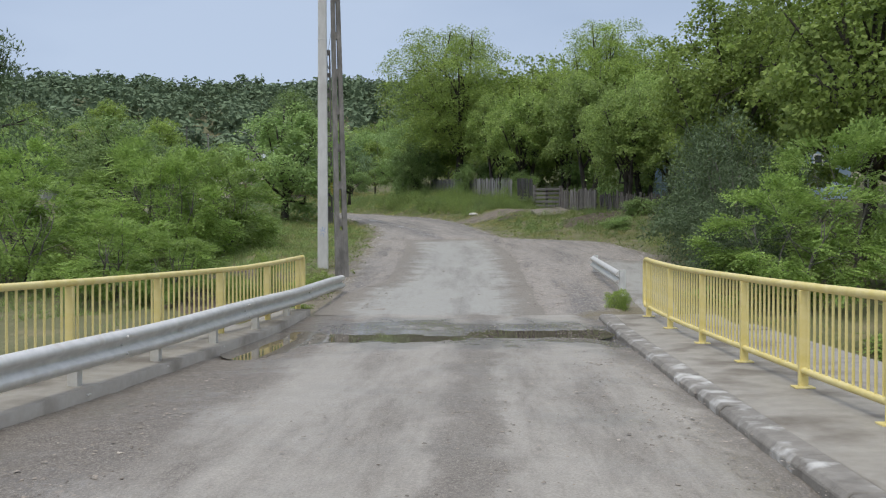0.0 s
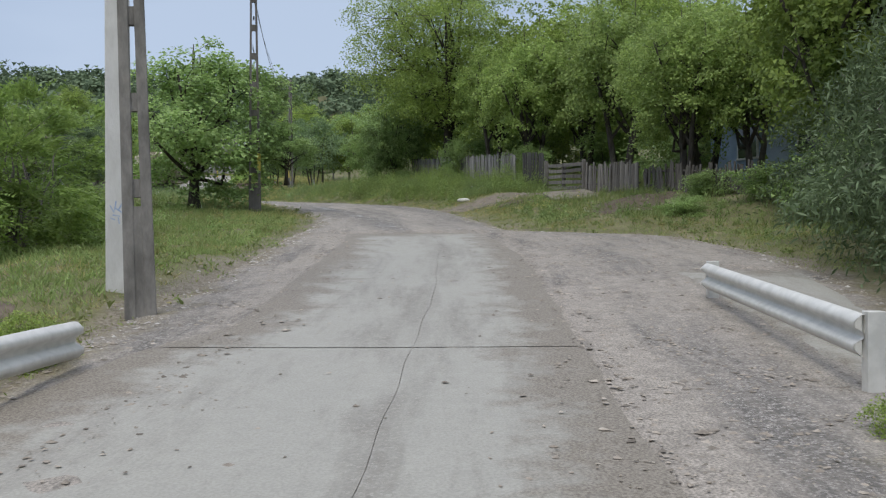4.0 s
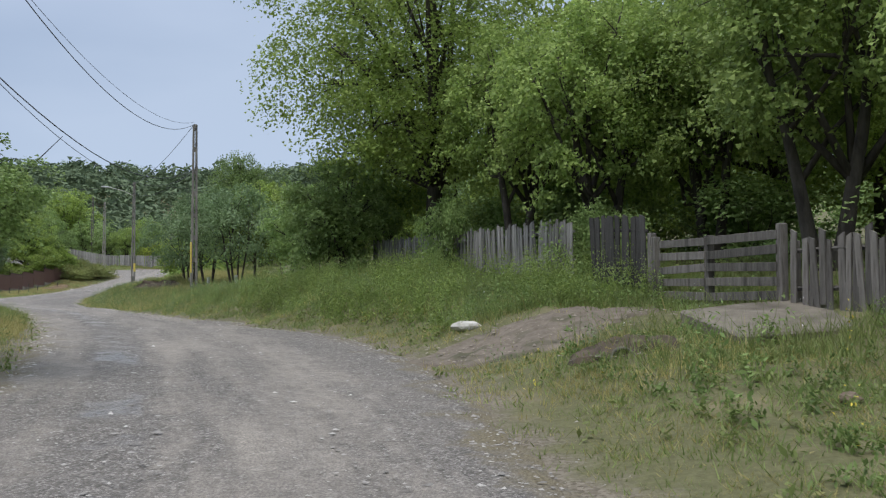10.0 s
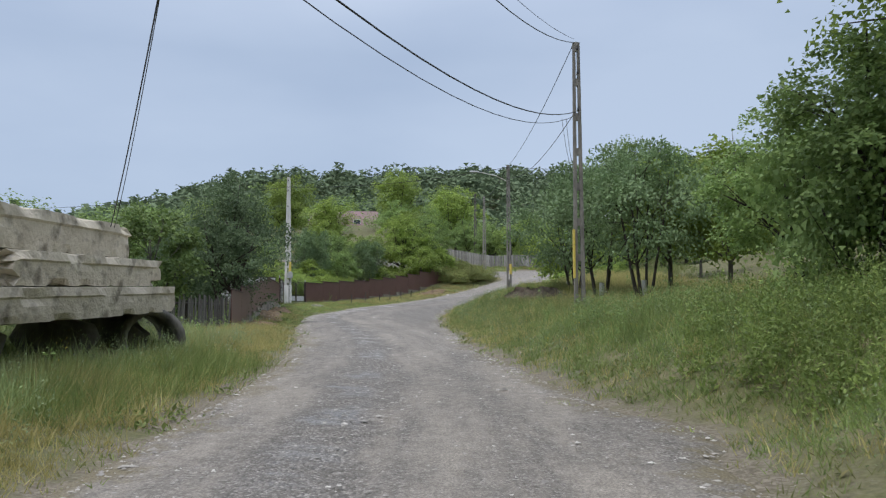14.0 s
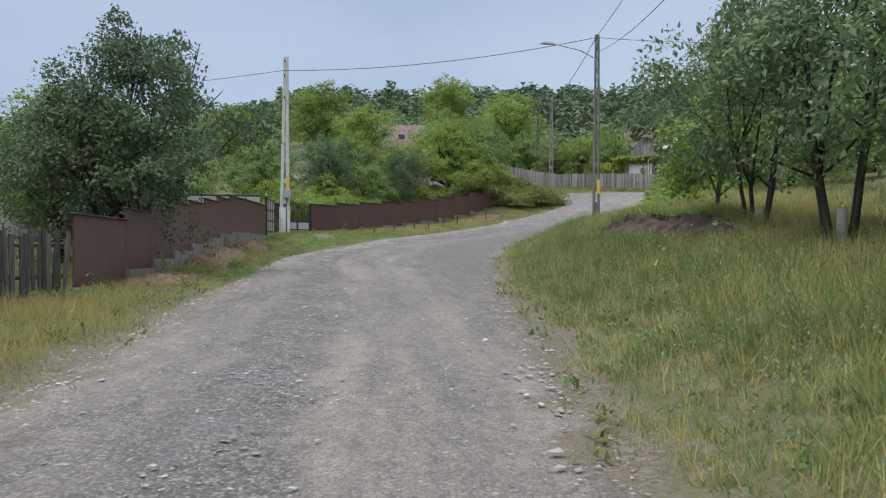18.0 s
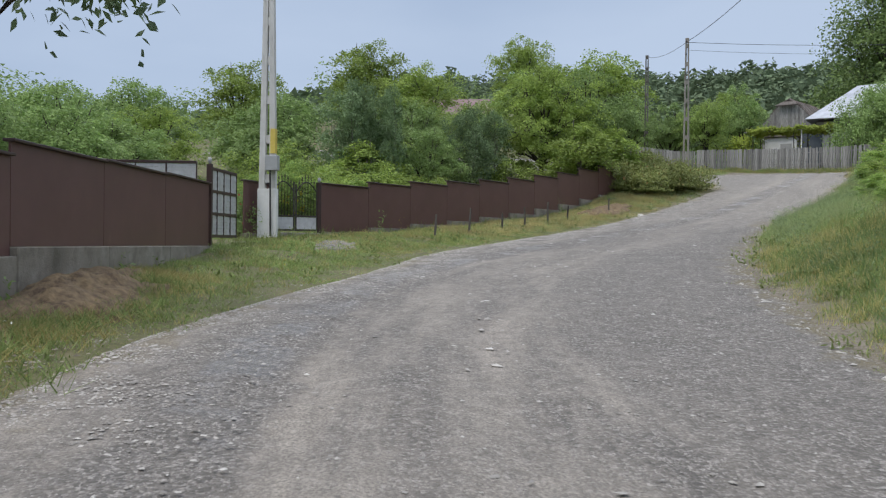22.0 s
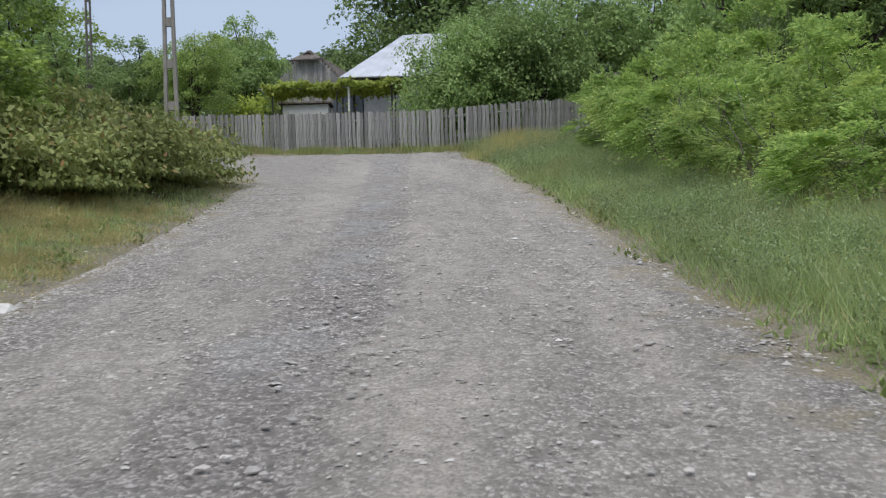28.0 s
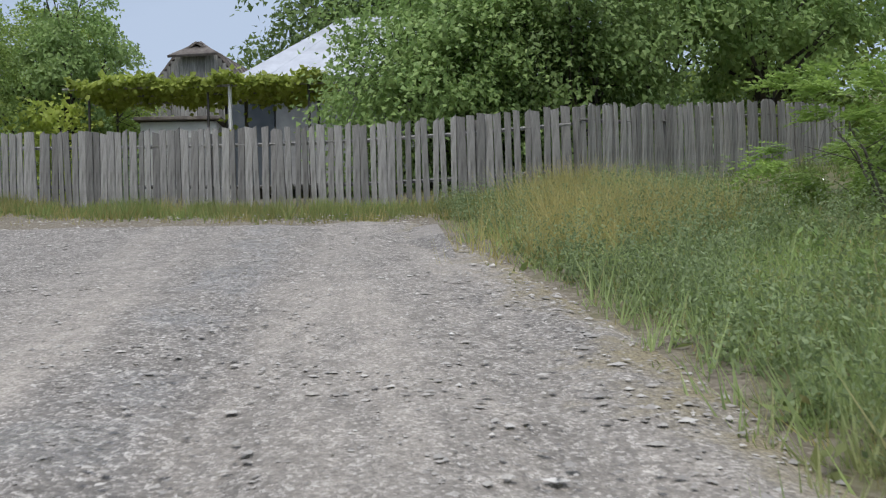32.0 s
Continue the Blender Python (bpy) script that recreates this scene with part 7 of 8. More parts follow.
ramp = Geo().quads([(-1.1, -1.0, -0.5), (0.95, -1.05, -0.5), (1.05, 0.95, -0.5), (-0.9, 1.0, -0.5), (-1.15, -1.0, -0.04), (-0.1, -1.1, -0.02), (0.95, -1.05, 0.02), (1.05, 0.95, 0.36), (0.1, 1.05, 0.34), (-0.9, 1.0, 0.28)],
                   [(3, 2, 1, 0), (4, 5, 6, 7, 8, 9), (0, 1, 6, 5, 4), (1, 2, 7, 6), (2, 3, 9, 8, 7), (3, 0, 4, 9)]).mesh("concrete_ramp", M_RAMP, 0.03)
ob = new("concrete_ramp", ramp)
ob.matrix_basis = pose(5.6, 48.2, gz(5.6, 48.2) - 0.02, 0, -2, 12)
tagged(ob, "sloping old concrete slab before the field gate", "ramp")


def ring(name, x, y, z, r, L, turn, label, category, mat):
    t = thing(name, x, y, z, turn, label, category)
    n = 20
    V, F = [], []
    for yy, rr in ((0, r), (0, r * 0.8), (L, r * 0.8), (L, r)):
        V += [(rr * math.cos(2 * math.pi * k / n), yy + 0.02 * math.sin(5 * k), rr * math.sin(2 * math.pi * k / n)) for k in range(n)]
    for j in range(4):
        for k in range(n):
            F.append((j * n + k, j * n + (k + 1) % n, ((j + 1) % 4) * n + (k + 1) % n, ((j + 1) % 4) * n + k))
    part("pipe_shell", mesh_np("pipe_shell", V, F, mat), t)
    return t


ring("drain_pipe", 3.3, 46.9, gz(3.3, 46.9) - 0.02, 0.15, 0.8, -6, "half-buried grey concrete drain pipe end in the verge", "pipe", M_POLE_OLD)


# the stack of broken bridge beams
sd = 90 + 21.5


M_BEAM = material("old_beam_concrete", (0.45, 0.395, 0.3), 0.92, second=(0.7, 0.635, 0.51), scale=2.6, contrast=0.9, third=(0.17, 0.142, 0.105), third_scale=2.4, third_at=0.6, bump=1.0, bump_scale=11, stretch=(1, 1, 1.5), vary=0.1)
M_RUST = material("rusty_steel", (0.11, 0.055, 0.03), 0.85, second=(0.19, 0.1, 0.055), scale=12)


def beam(x0, y0, z, L, w, h, seed, turn, label):
    rr = random.Random(seed)
    bm = bmesh.new()
    n = 56
    prof = [(-w / 2 + 0.03, 0), (w / 2 - 0.03, 0), (w / 2 - 0.01, h * 0.68), (w / 2 + 0.015, h * 0.74), (w / 2 - 0.005, h), (-w / 2 + 0.005, h), (-w / 2 - 0.015, h * 0.74), (-w / 2 + 0.01, h * 0.68)]
    # finer outline, so that edges can chip
    fine = []
    for a, b in zip(prof, prof[1:] + prof[:1]):
        k = max(1, round(math.hypot(b[0] - a[0], b[1] - a[1]) / 0.11))
        fine += [(a[0] + (b[0] - a[0]) * q / k, a[1] + (b[1] - a[1]) * q / k, q == 0) for q in range(k)]
    m = len(fine)
    snag = [rr.uniform(-0.14, 0.14) for j in range(m)], [rr.uniform(-0.14, 0.14) for j in range(m)]
    rings = []
    for i in range(n + 1):
        x, ring_ = L * i / n, []
        broken = max(0.0, 1 - min(x, L - x) / 0.7)
        for j, (y, zz, corner) in enumerate(fine):
            f = noise.noise(Vector((x * 1.2, y * 3 + seed * 7.1, zz * 3)))
            g = noise.noise(Vector((x * 6.1 + 9, y * 6 + seed * 3.3, zz * 6)))
            chip = 1 - (0.11 + 0.14 * broken) * max(0.0, f - 0.08) * (3.6 if corner else 0.6) - 0.05 * max(0.0, g - 0.15) * (1.6 if corner else 0.5) - 0.05 * broken * abs(g)
            ex = (snag[0][j] if i == 0 else snag[1][j] if i == n else 0.03 * g * broken)
            ring_.append(bm.verts.new((x + ex, y * chip + 0.008 * g, h / 2 + (zz - h / 2) * chip + 0.008 * f)))
        rings.append(ring_)
    # shattered end faces
    caps = []
    for i, sgn in ((0, -1), (n, 1)):
        last, own = rings[i], []
        for q in (0.66, 0.33):
            own.append([bm.verts.new((L * i / n + rr.uniform(-0.09, 0.09), v.co.y * q, h / 2 + (v.co.z - h / 2) * q)) for v in last])
        mid = bm.verts.new((L * i / n + sgn * rr.uniform(-0.05, 0.1), 0, h / 2))
        for a, b in ((last, own[0]), (own[0], own[1])):
            for j in range(m):
                bm.faces.new((a[j], a[(j + 1) % m], b[(j + 1) % m], b[j]))
        for j in range(m):
            bm.faces.new((own[1][j], own[1][(j + 1) % m], mid))
    for i in range(n):
        for j in range(m):
            bm.faces.new((rings[i][j], rings[i][(j + 1) % m], rings[i + 1][(j + 1) % m], rings[i + 1][j]))
    bmesh.ops.recalc_face_normals(bm, faces=bm.faces)
    me = bpy.data.meshes.new("concrete_beam")
    bm.to_mesh(me)
    bm.free()
    me.materials.append(M_BEAM)
    ob = new("concrete_beam", me)
    for k in range(3):
        y, zz = rr.uniform(-w * 0.35, w * 0.35), rr.uniform(h * 0.25, h * 0.8)
        bar = Geo().tube([(L - 0.15, y, zz), (L + 0.12, y, zz), (L + rr.uniform(0.18, 0.3), y + rr.uniform(-0.15, 0.15), zz + rr.uniform(-0.2, 0.15))], [0.009, 0.009, 0.008], 6)
        part("reinforcing_bar", bar.mesh("reinforcing_bar", M_RUST), ob, "bent rusty steel bar")
    rise = ((x0 - sx) * dx + (y0 - sy) * dy) * math.tan(radians(2.6))
    ob.matrix_basis = pose(x0, y0, z + rise, 0, -2.6, turn)
    return tagged(ob, label, "concrete beam", "stacked concrete beams")


sx, sy = -11.65, 59.1
dx, dy = math.cos(radians(sd)), math.sin(radians(sd))
zs0 = 4.1
beam(sx, sy, zs0, 6.85, 0.95, 0.44, 1, sd, "broken old concrete beam at the bottom of the stack")
beam(sx - dy * 1.05, sy + dx * 1.05, zs0, 7.3, 0.95, 0.44, 2, sd, "broken old concrete beam at the bottom of the stack")
beam(sx + dx * 0.9 - dy * 0.05, sy + dy * 0.9 + dx * 0.05, zs0 + 0.45, 5.55, 0.95, 0.44, 3, sd + 0.9, "weathered old concrete beam in the middle of the stack")
beam(sx - 0.6 * dx - dy * 1.05, sy - 0.6 * dy + dx * 1.05, zs0 + 0.45, 7.0, 0.95, 0.44, 4, sd, "weathered old concrete beam in the middle of the stack")
beam(sx - 1.4 * dx - dy * 0.25, sy - 1.4 * dy + dx * 0.25, zs0 + 0.91, 7.1, 1.0, 0.54, 5, sd + 1.4, "thick weathered concrete beam on top of the stack")
beam(sx - 2.4 * dx - dy * 1.3, sy - 2.4 * dy + dx * 1.3, zs0 + 0.9, 6.6, 0.95, 0.45, 6, sd, "weathered old concrete beam on top of the stack")
# support blocks; their dark colour paints in the shaded void under the beams
for t in (1.2, 4.0, 6.4):
    lump("support_block", sx + dx * t - dy * 0.5, sy + dy * t + dx * 0.5, 0.42, 0.42, M_POLE_DARK, "rough concrete block toned dark for the shade under the beams", "concrete block", int(t * 10), 0.3, 2, 0.25, (0.7, 1.6), turn=sd)
ring("concrete_pipe", -15.1, 66.7, 3.95, 0.56, 0.35, 62, "dark concrete well ring leaning behind the beam stack", "pipe", M_POLE_DARK)
ring("concrete_pipe", -13.6, 64.95, 3.9, 0.55, 1.6, 52, "large grey concrete pipe under the beam stack", "pipe", M_POLE_OLD)


# ---- houses ----
def window(parent, x, y, z, w, h, turn):
    m = pose(x, y, z, 0, 0, turn)
    f = part("window", Geo().box((0, 0, h / 2 + 0.03), (w + 0.14, 0.06, 0.07)).box((0, 0, -h / 2 - 0.03), (w + 0.2, 0.1, 0.07)).box((-w / 2 - 0.035, 0, 0), (0.07, 0.06, h)).box((w / 2 + 0.035, 0, 0), (0.07, 0.06, h)).box((0, 0, 0), (0.05, 0.05, h)).mesh("window", M_WHITE, 0.004), parent, at=m)
    part("pane", Geo().box((0, 0.02, 0), (w, 0.012, h)).mesh("pane", M_GLASS), f)


def shed_roof(ridge_a, ridge_b, eaves, th, mat, name, parent, seams=0, label=""):
    """Two or more roof planes, each from a list of corners, with thickness and raised seams."""
    for corners in eaves:
        c = [Vector(p) for p in corners]
        nrm = (c[1] - c[0]).cross(c[2] - c[0]).normalized()
        if nrm.z < 0:
            nrm = -nrm
        r = part(name, Geo().prism([v[:] for v in c], (0, 0, 0), (nrm * th)[:]).mesh(name, mat), parent, label)
        if seams and len(c) >= 3:
            a, b = c[0], c[1]
            tops = c[2:] if len(c) > 3 else [c[2], c[2]]
            for k in range(1, seams):
                t = k / seams
                p0 = a.lerp(b, t)
                p1 = tops[-1].lerp(tops[0], t)
                part("seam", Geo().tube([(p0 + nrm * (th + 0.005))[:], (p1 + nrm * (th + 0.005))[:]], 0.025, 4).mesh("seam", mat), r)


hz = 11.9
house = thing("house", -25.5, 162.0, hz, 0, "low grey house with hipped zinc roof behind the fence", "house")
part("wall", Geo().box((0, 2.6, 1.5), (10.0, 6.6, 3.2)).mesh("wall", M_WALL_GREY, 0.02), house)
part("porch_wall", Geo().box((-5.3, -0.9, 1.3), (1.5, 0.12, 2.6)).mesh("porch_wall", M_WALL_DARK, 0.01), house, "dark slate-blue boarded porch side")
part("porch_wall", Geo().box((-3.4, -0.92, 1.3), (2.2, 0.12, 2.6)).mesh("porch_wall", M_WALL_GREY, 0.01), house)
E0, E1, E2, E3 = (-5.6, -1.9, 3.15), (5.8, -1.9, 3.15), (5.8, 6.6, 3.15), (-5.6, 6.6, 3.15)
R0, R1 = (-2.4, 2.2, 6.0), (3.0, 2.2, 6.2)
shed_roof(None, None, [[E0, E1, R1, R0], [E1, E2, R1], [E2, E3, R0, R1], [E3, E0, R0]], 0.07, M_ROOF_METAL, "roof_plane", house, 12)
window(house, 1.8, -0.73, 1.6, 1.1, 1.2, 0)
window(house, 3.9, -0.73, 1.6, 1.1, 1.2, 0)
shed = thing("outbuilding", -32.9, 160.6, gz(-32.9, 160.6), 0, "low whitewashed outbuilding beside the house", "shed")
part("wall", Geo().box((0, 0.8, 1.15), (2.3, 1.8, 2.5)).mesh("wall", M_WALL_WHITE, 0.02), shed)
part("roof", Geo().box((0, 0.8, 2.48), (2.6, 2.2, 0.1)).mesh("roof", M_ROOF_OLD, 0.01), shed)
part("door", Geo().box((0.4, -0.12, 0.95), (0.8, 0.05, 1.9)).mesh("door", M_WALL_GREY, 0.006), shed)
barn = thing("barn", -33.2, 165.4, gz(-33, 165.4), -12, "old weathered board barn with half-hipped dark roof", "barn")
bz = 17.5 - gz(-33, 165.4)
barn.scale = (0.8, 1, 1)
for k in range(26):
    x = -2.6 + 5.2 * (k + 0.5) / 26
    hb = bz - 0.5 - max(0, abs(x) - 0.9) * 0.86
    part("board", Geo().box((x, 0.05 * (k % 2) * 0.3, hb / 2), (0.19, 0.03, hb)).mesh("board", M_PLANK), barn)
for s in (-1, 1):
    part("side_wall", Geo().box((s * 2.6, 3.0, (bz - 2.1) / 2), (0.1, 6.0, bz - 1.9)).mesh("side_wall", M_PLANK_DARK), barn)
    pl = Geo().prism([(0, -0.55, bz), (s * 1.15, -0.55, bz - 0.55), (s * 3.2, -0.45, bz - 2.45), (s * 3.13, -0.45, bz - 2.53), (s * 1.1, -0.55, bz - 0.62), (0, -0.55, bz - 0.08)], (0, 0.55, 0), (0, 6.8, 0)).mesh("roof_slope", M_ROOF_OLD)
    rs = part("roof_slope", pl, barn)
    for k in range(9):
        yy = 0.2 + 6.2 * k / 8
        part("batten", Geo().tube([(0, yy, bz + 0.01), (s * 1.15, yy, bz - 0.53), (s * 3.17, yy, bz - 2.42)], 0.03, 4).mesh("batten", M_ROOF_OLD), rs)
part("hip_roof", Geo().prism([(-1.15, -0.35, bz - 0.62), (1.15, -0.35, bz - 0.62), (0, 0.5, bz + 0.03)], (0, 0, 0), (0, -0.03, 0.08)).mesh("hip_roof", M_ROOF_OLD), barn)
# vine pergola
perg = thing("vine_pergola", -30.8, 153.6, gz(-30.8, 153.6), -3, "pergola of thin posts roofed with bright green vine", "pergola")
pt = 13.5 - gz(-30.8, 153.6)
for x in (-2.6, 0.1, 0.6, 2.4):
    for y in (-0.6, 1.4):
        part("post", Geo().tube([(x, y, -0.1), (x, y, pt)], 0.03 if x != 0.6 else 0.045, 6).mesh("post", M_WHITE if x == 0.6 and y < 0 else M_IRON), perg)
for y in (-0.6, 0.4, 1.4):
    part("rail", Geo().tube([(-3.2, y, pt), (3.1, y, pt + 0.02)], 0.03, 5).mesh("rail", M_PLANK), perg)
rng = np.random.default_rng(77)
nl = 9000
P = np.stack([rng.uniform(-3.0, 2.9, nl), rng.uniform(-0.9, 1.7, nl), pt + rng.normal(0.1, 0.075, nl)], 1)
P[:, 2] += 0.05 * np.sin(P[:, 0] * 3.1) + 0.05 * np.sin(P[:, 0] * 7 + P[:, 1] * 3)
hang = rng.random(nl) < 0.018
P[hang, 2] -= rng.random(hang.sum()) * (0.25 + 1.1 * (np.sin(P[hang, 0] * 2.2 + 0.4) > 0.55))
V, F = leaf_quads(P, rng.normal(size=(nl, 3)) + np.array([0, -0.3, -0.4]), rng.normal(size=(nl, 3)) * 0.5 + np.array([0, -0.5, 0.8]), rng.uniform(0.1, 0.2, nl), 0.85)
part("vine_foliage", mesh_np("vine_foliage", V, F, L_VINE), perg, "dense bright green vine leaves")
nl = 1500
P = np.stack([rng.normal(-3.7, 0.5, nl), rng.normal(0, 0.5, nl), rng.uniform(0.2, pt - 0.15, nl)], 1)
V, F = leaf_quads(P, rng.normal(size=(nl, 3)) + np.array([0, -0.3, -0.4]), rng.normal(size=(nl, 3)) * 0.5 + np.array([0, -0.5, 0.8]), rng.uniform(0.1, 0.18, nl), 0.85)
part("vine_foliage", mesh_np("vine_foliage", V, F, L_VINE), perg, "bright vine leaves climbing down to the fence")


def gable_house(x, y, z, turn, w, d, hw, hr, wall, roof, label, chim=False, wins=2, over=0.4):
    t = thing("house", x, y, z, turn, label, "house")
    part("wall", Geo().prism([(-w / 2, 0, -1.5), (w / 2, 0, -1.5), (w / 2, 0, hw), (0, 0, hw + hr), (-w / 2, 0, hw)], (0, -d / 2, 0), (0, d / 2, 0)).mesh("wall", wall), t)
    for s in (-1, 1):
        k = hr / (w / 2)
        part("roof_plane", Geo().prism([(0, 0, hw + hr + 0.02), (s * (w / 2 + over), 0, hw - k * over + 0.02), (s * (w / 2 + over), 0, hw - k * over + 0.12), (0, 0, hw + hr + 0.13)], (0, -d / 2 - over, 0), (0, d / 2 + over, 0)).mesh("roof_plane", roof), t)
        for j in range(wins):
            window(t, s * (w / 2 + 0.02), -d / 2 + d * (j + 0.7) / (wins + 0.4), hw * 0.55, 1.0, 1.2, 90)
    if chim:
        part("chimney", Geo().box((w * 0.15, d * 0.2, hw + hr * 0.9), (0.5, 0.5, 1.7)).mesh("chimney", M_WALL_GREY, 0.02), t)
    for j in range(2):
        window(t, (-0.22 + 0.44 * j) * w, -d / 2 - 0.02, hw * 0.55, 0.9, 1.2, 0)
    return t


rz = gz(-75, 184.6)
gable_house(-75, 184.6, rz, 118, 7, 10, 22.7 - rz - 2.4, 2.4, M_WALL_WHITE, M_ROOF_RED, "distant house with a red-brown roof above the trees", True)
gable_house(15.0, 47.2, gz(15.0, 47.2), 20, 6.0, 7.5, 2.5, 1.6, M_WALL_BLUE, M_ROOF_OLD, "pale blue rendered house half hidden by orchard trees")
gable_house(-41.5, 94.5, gz(-41.5, 94.5), 40, 7, 10, 2.3, 1.5, M_WALL_WHITE, M_ROOF_METAL, "white house with pale metal roof behind the yard trees", True)
gable_house(-56.0, 100.0, gz(-56, 100), 15, 8, 11, 3.0, 2.2, M_WALL_WHITE, M_ROOF_METAL, "white house with pale metal roof in the orchard")
gable_house(-27.8, 78.6, gz(-27.8, 78.6), 62, 3.0, 4.0, 1.75, 0.5, M_PLANK_DARK, M_ROOF_OLD, "low dark board shed behind the paling fence", wins=0)


# ---- garden behind the iron gate ----
def flower_bush(x, y, h, r, petals, label, n=60):
    ob = K_BUSH.put("rose_bush", x, y, h, r, label, "bush")
    rr = np.random.default_rng(int(abs(x * 10)))
    d = rr.normal(size=(n, 3))
    d /= np.linalg.norm(d, axis=1)[:, None]
    P = np.array([0, 0, K_BUSH.H * 0.55]) + d * np.array([K_BUSH.R * 0.85, K_BUSH.R * 0.85, K_BUSH.H * 0.45])
    P = np.repeat(P, 5, 0)
    V, F = leaf_quads(P, rr.normal(size=(n * 5, 3)), rr.normal(size=(n * 5, 3)), np.full(n * 5, 0.09), 0.9)
    part("blossom", mesh_np("blossom", V, F, petals), ob, "bright open blossoms")


flower_bush(-35.6, 103.2, 1.1, 0.7, M_FLOWER_RED, "rose bush with red blossoms inside the driveway", 30)
flower_bush(-37.2, 106.6, 1.3, 1.0, M_FLOWER_YELLOW, "bush with yellow blossoms behind the iron gate", 90)
wp = thing("garden_tunnel", -41.5, 108.0, gz(-41.5, 108.0) - 0.25, 25, "low white plastic garden tunnel behind the gate", "greenhouse")
arc = [(1.1 * math.cos(t), 0, 1.15 * math.sin(t)) for t in np.linspace(0, math.pi, 13)]
part("cover", Geo().prism(arc, (0, -2.0, 0), (0, 2.0, 0)).mesh("cover", M_WHITE), wp)
for yy in (-1.9, 0, 1.9):
    part("hoop", Geo().tube([(a * 1.02, yy, b * 1.02) for a, _, b in arc], 0.02, 5).mesh("hoop", M_GALV), wp)


# ---- grass, weeds and loose stones ----
def scatter(n, s0, s1, e0, e1, seed, side=0, power=1.0):
    """n places beside the road: stations s0 to s1, e0 to e1 metres outside its edge; side -1 left, 1 right, 0 both."""
    r = np.random.default_rng(seed)
    s = r.uniform(s0, s1, n)
    sd_ = np.where(r.random(n) < 0.5, -1.0, 1.0) if side == 0 else np.full(n, float(side))
    e_ = e0 + (e1 - e0) * r.random(n) ** power
    edge = np.where(sd_ > 0, np.interp(s, ST_Y, ST_R), np.interp(s, ST_Y, ST_L))
    o_ = sd_ * (edge + e_)
    tx, ty = np.interp(s, ST_Y, ST_T[:, 0]), np.interp(s, ST_Y, ST_T[:, 1])
    return np.interp(s, ST_Y, ST_X) + o_ * ty, s - o_ * tx, s, e_, sd_, r


def clear_of_things(x, y):
    """False where a house, stack, ramp or bridge stands."""
    ok = np.ones(len(x), bool)
    for cx, cy, rad in ((5.6, 48.2, 0.95), (2.9, 50.3, 0.6), (-12.9, 62.5, 0.9), (-13.7, 64.4, 0.9), (-12.2, 60.6, 0.9), (-27.4, 89.6, 0.8)):
        ok &= (x - cx) ** 2 + (y - cy) ** 2 > rad ** 2
    u, w = cut_frame(x, y)
    ok &= ~((u > 0.04) & (u < 0.97) & (w > -0.05) & (w < 0.62 + 0.14 * wave(x, y, 0.7, 3)))
    ok &= ~((y < 18.3) & (x > -7.5) & (x < 5.2))
    # the lane at the junction
    ok &= ~((x < -30.5) & (y > 137.4 - (x + 30) * 0.1) & (y < 143.9 - (x + 30) * 0.1))
    ok &= ~((x < -26.1) & (x > -31) & (y > 134) & (y < 143.9))
    return ok


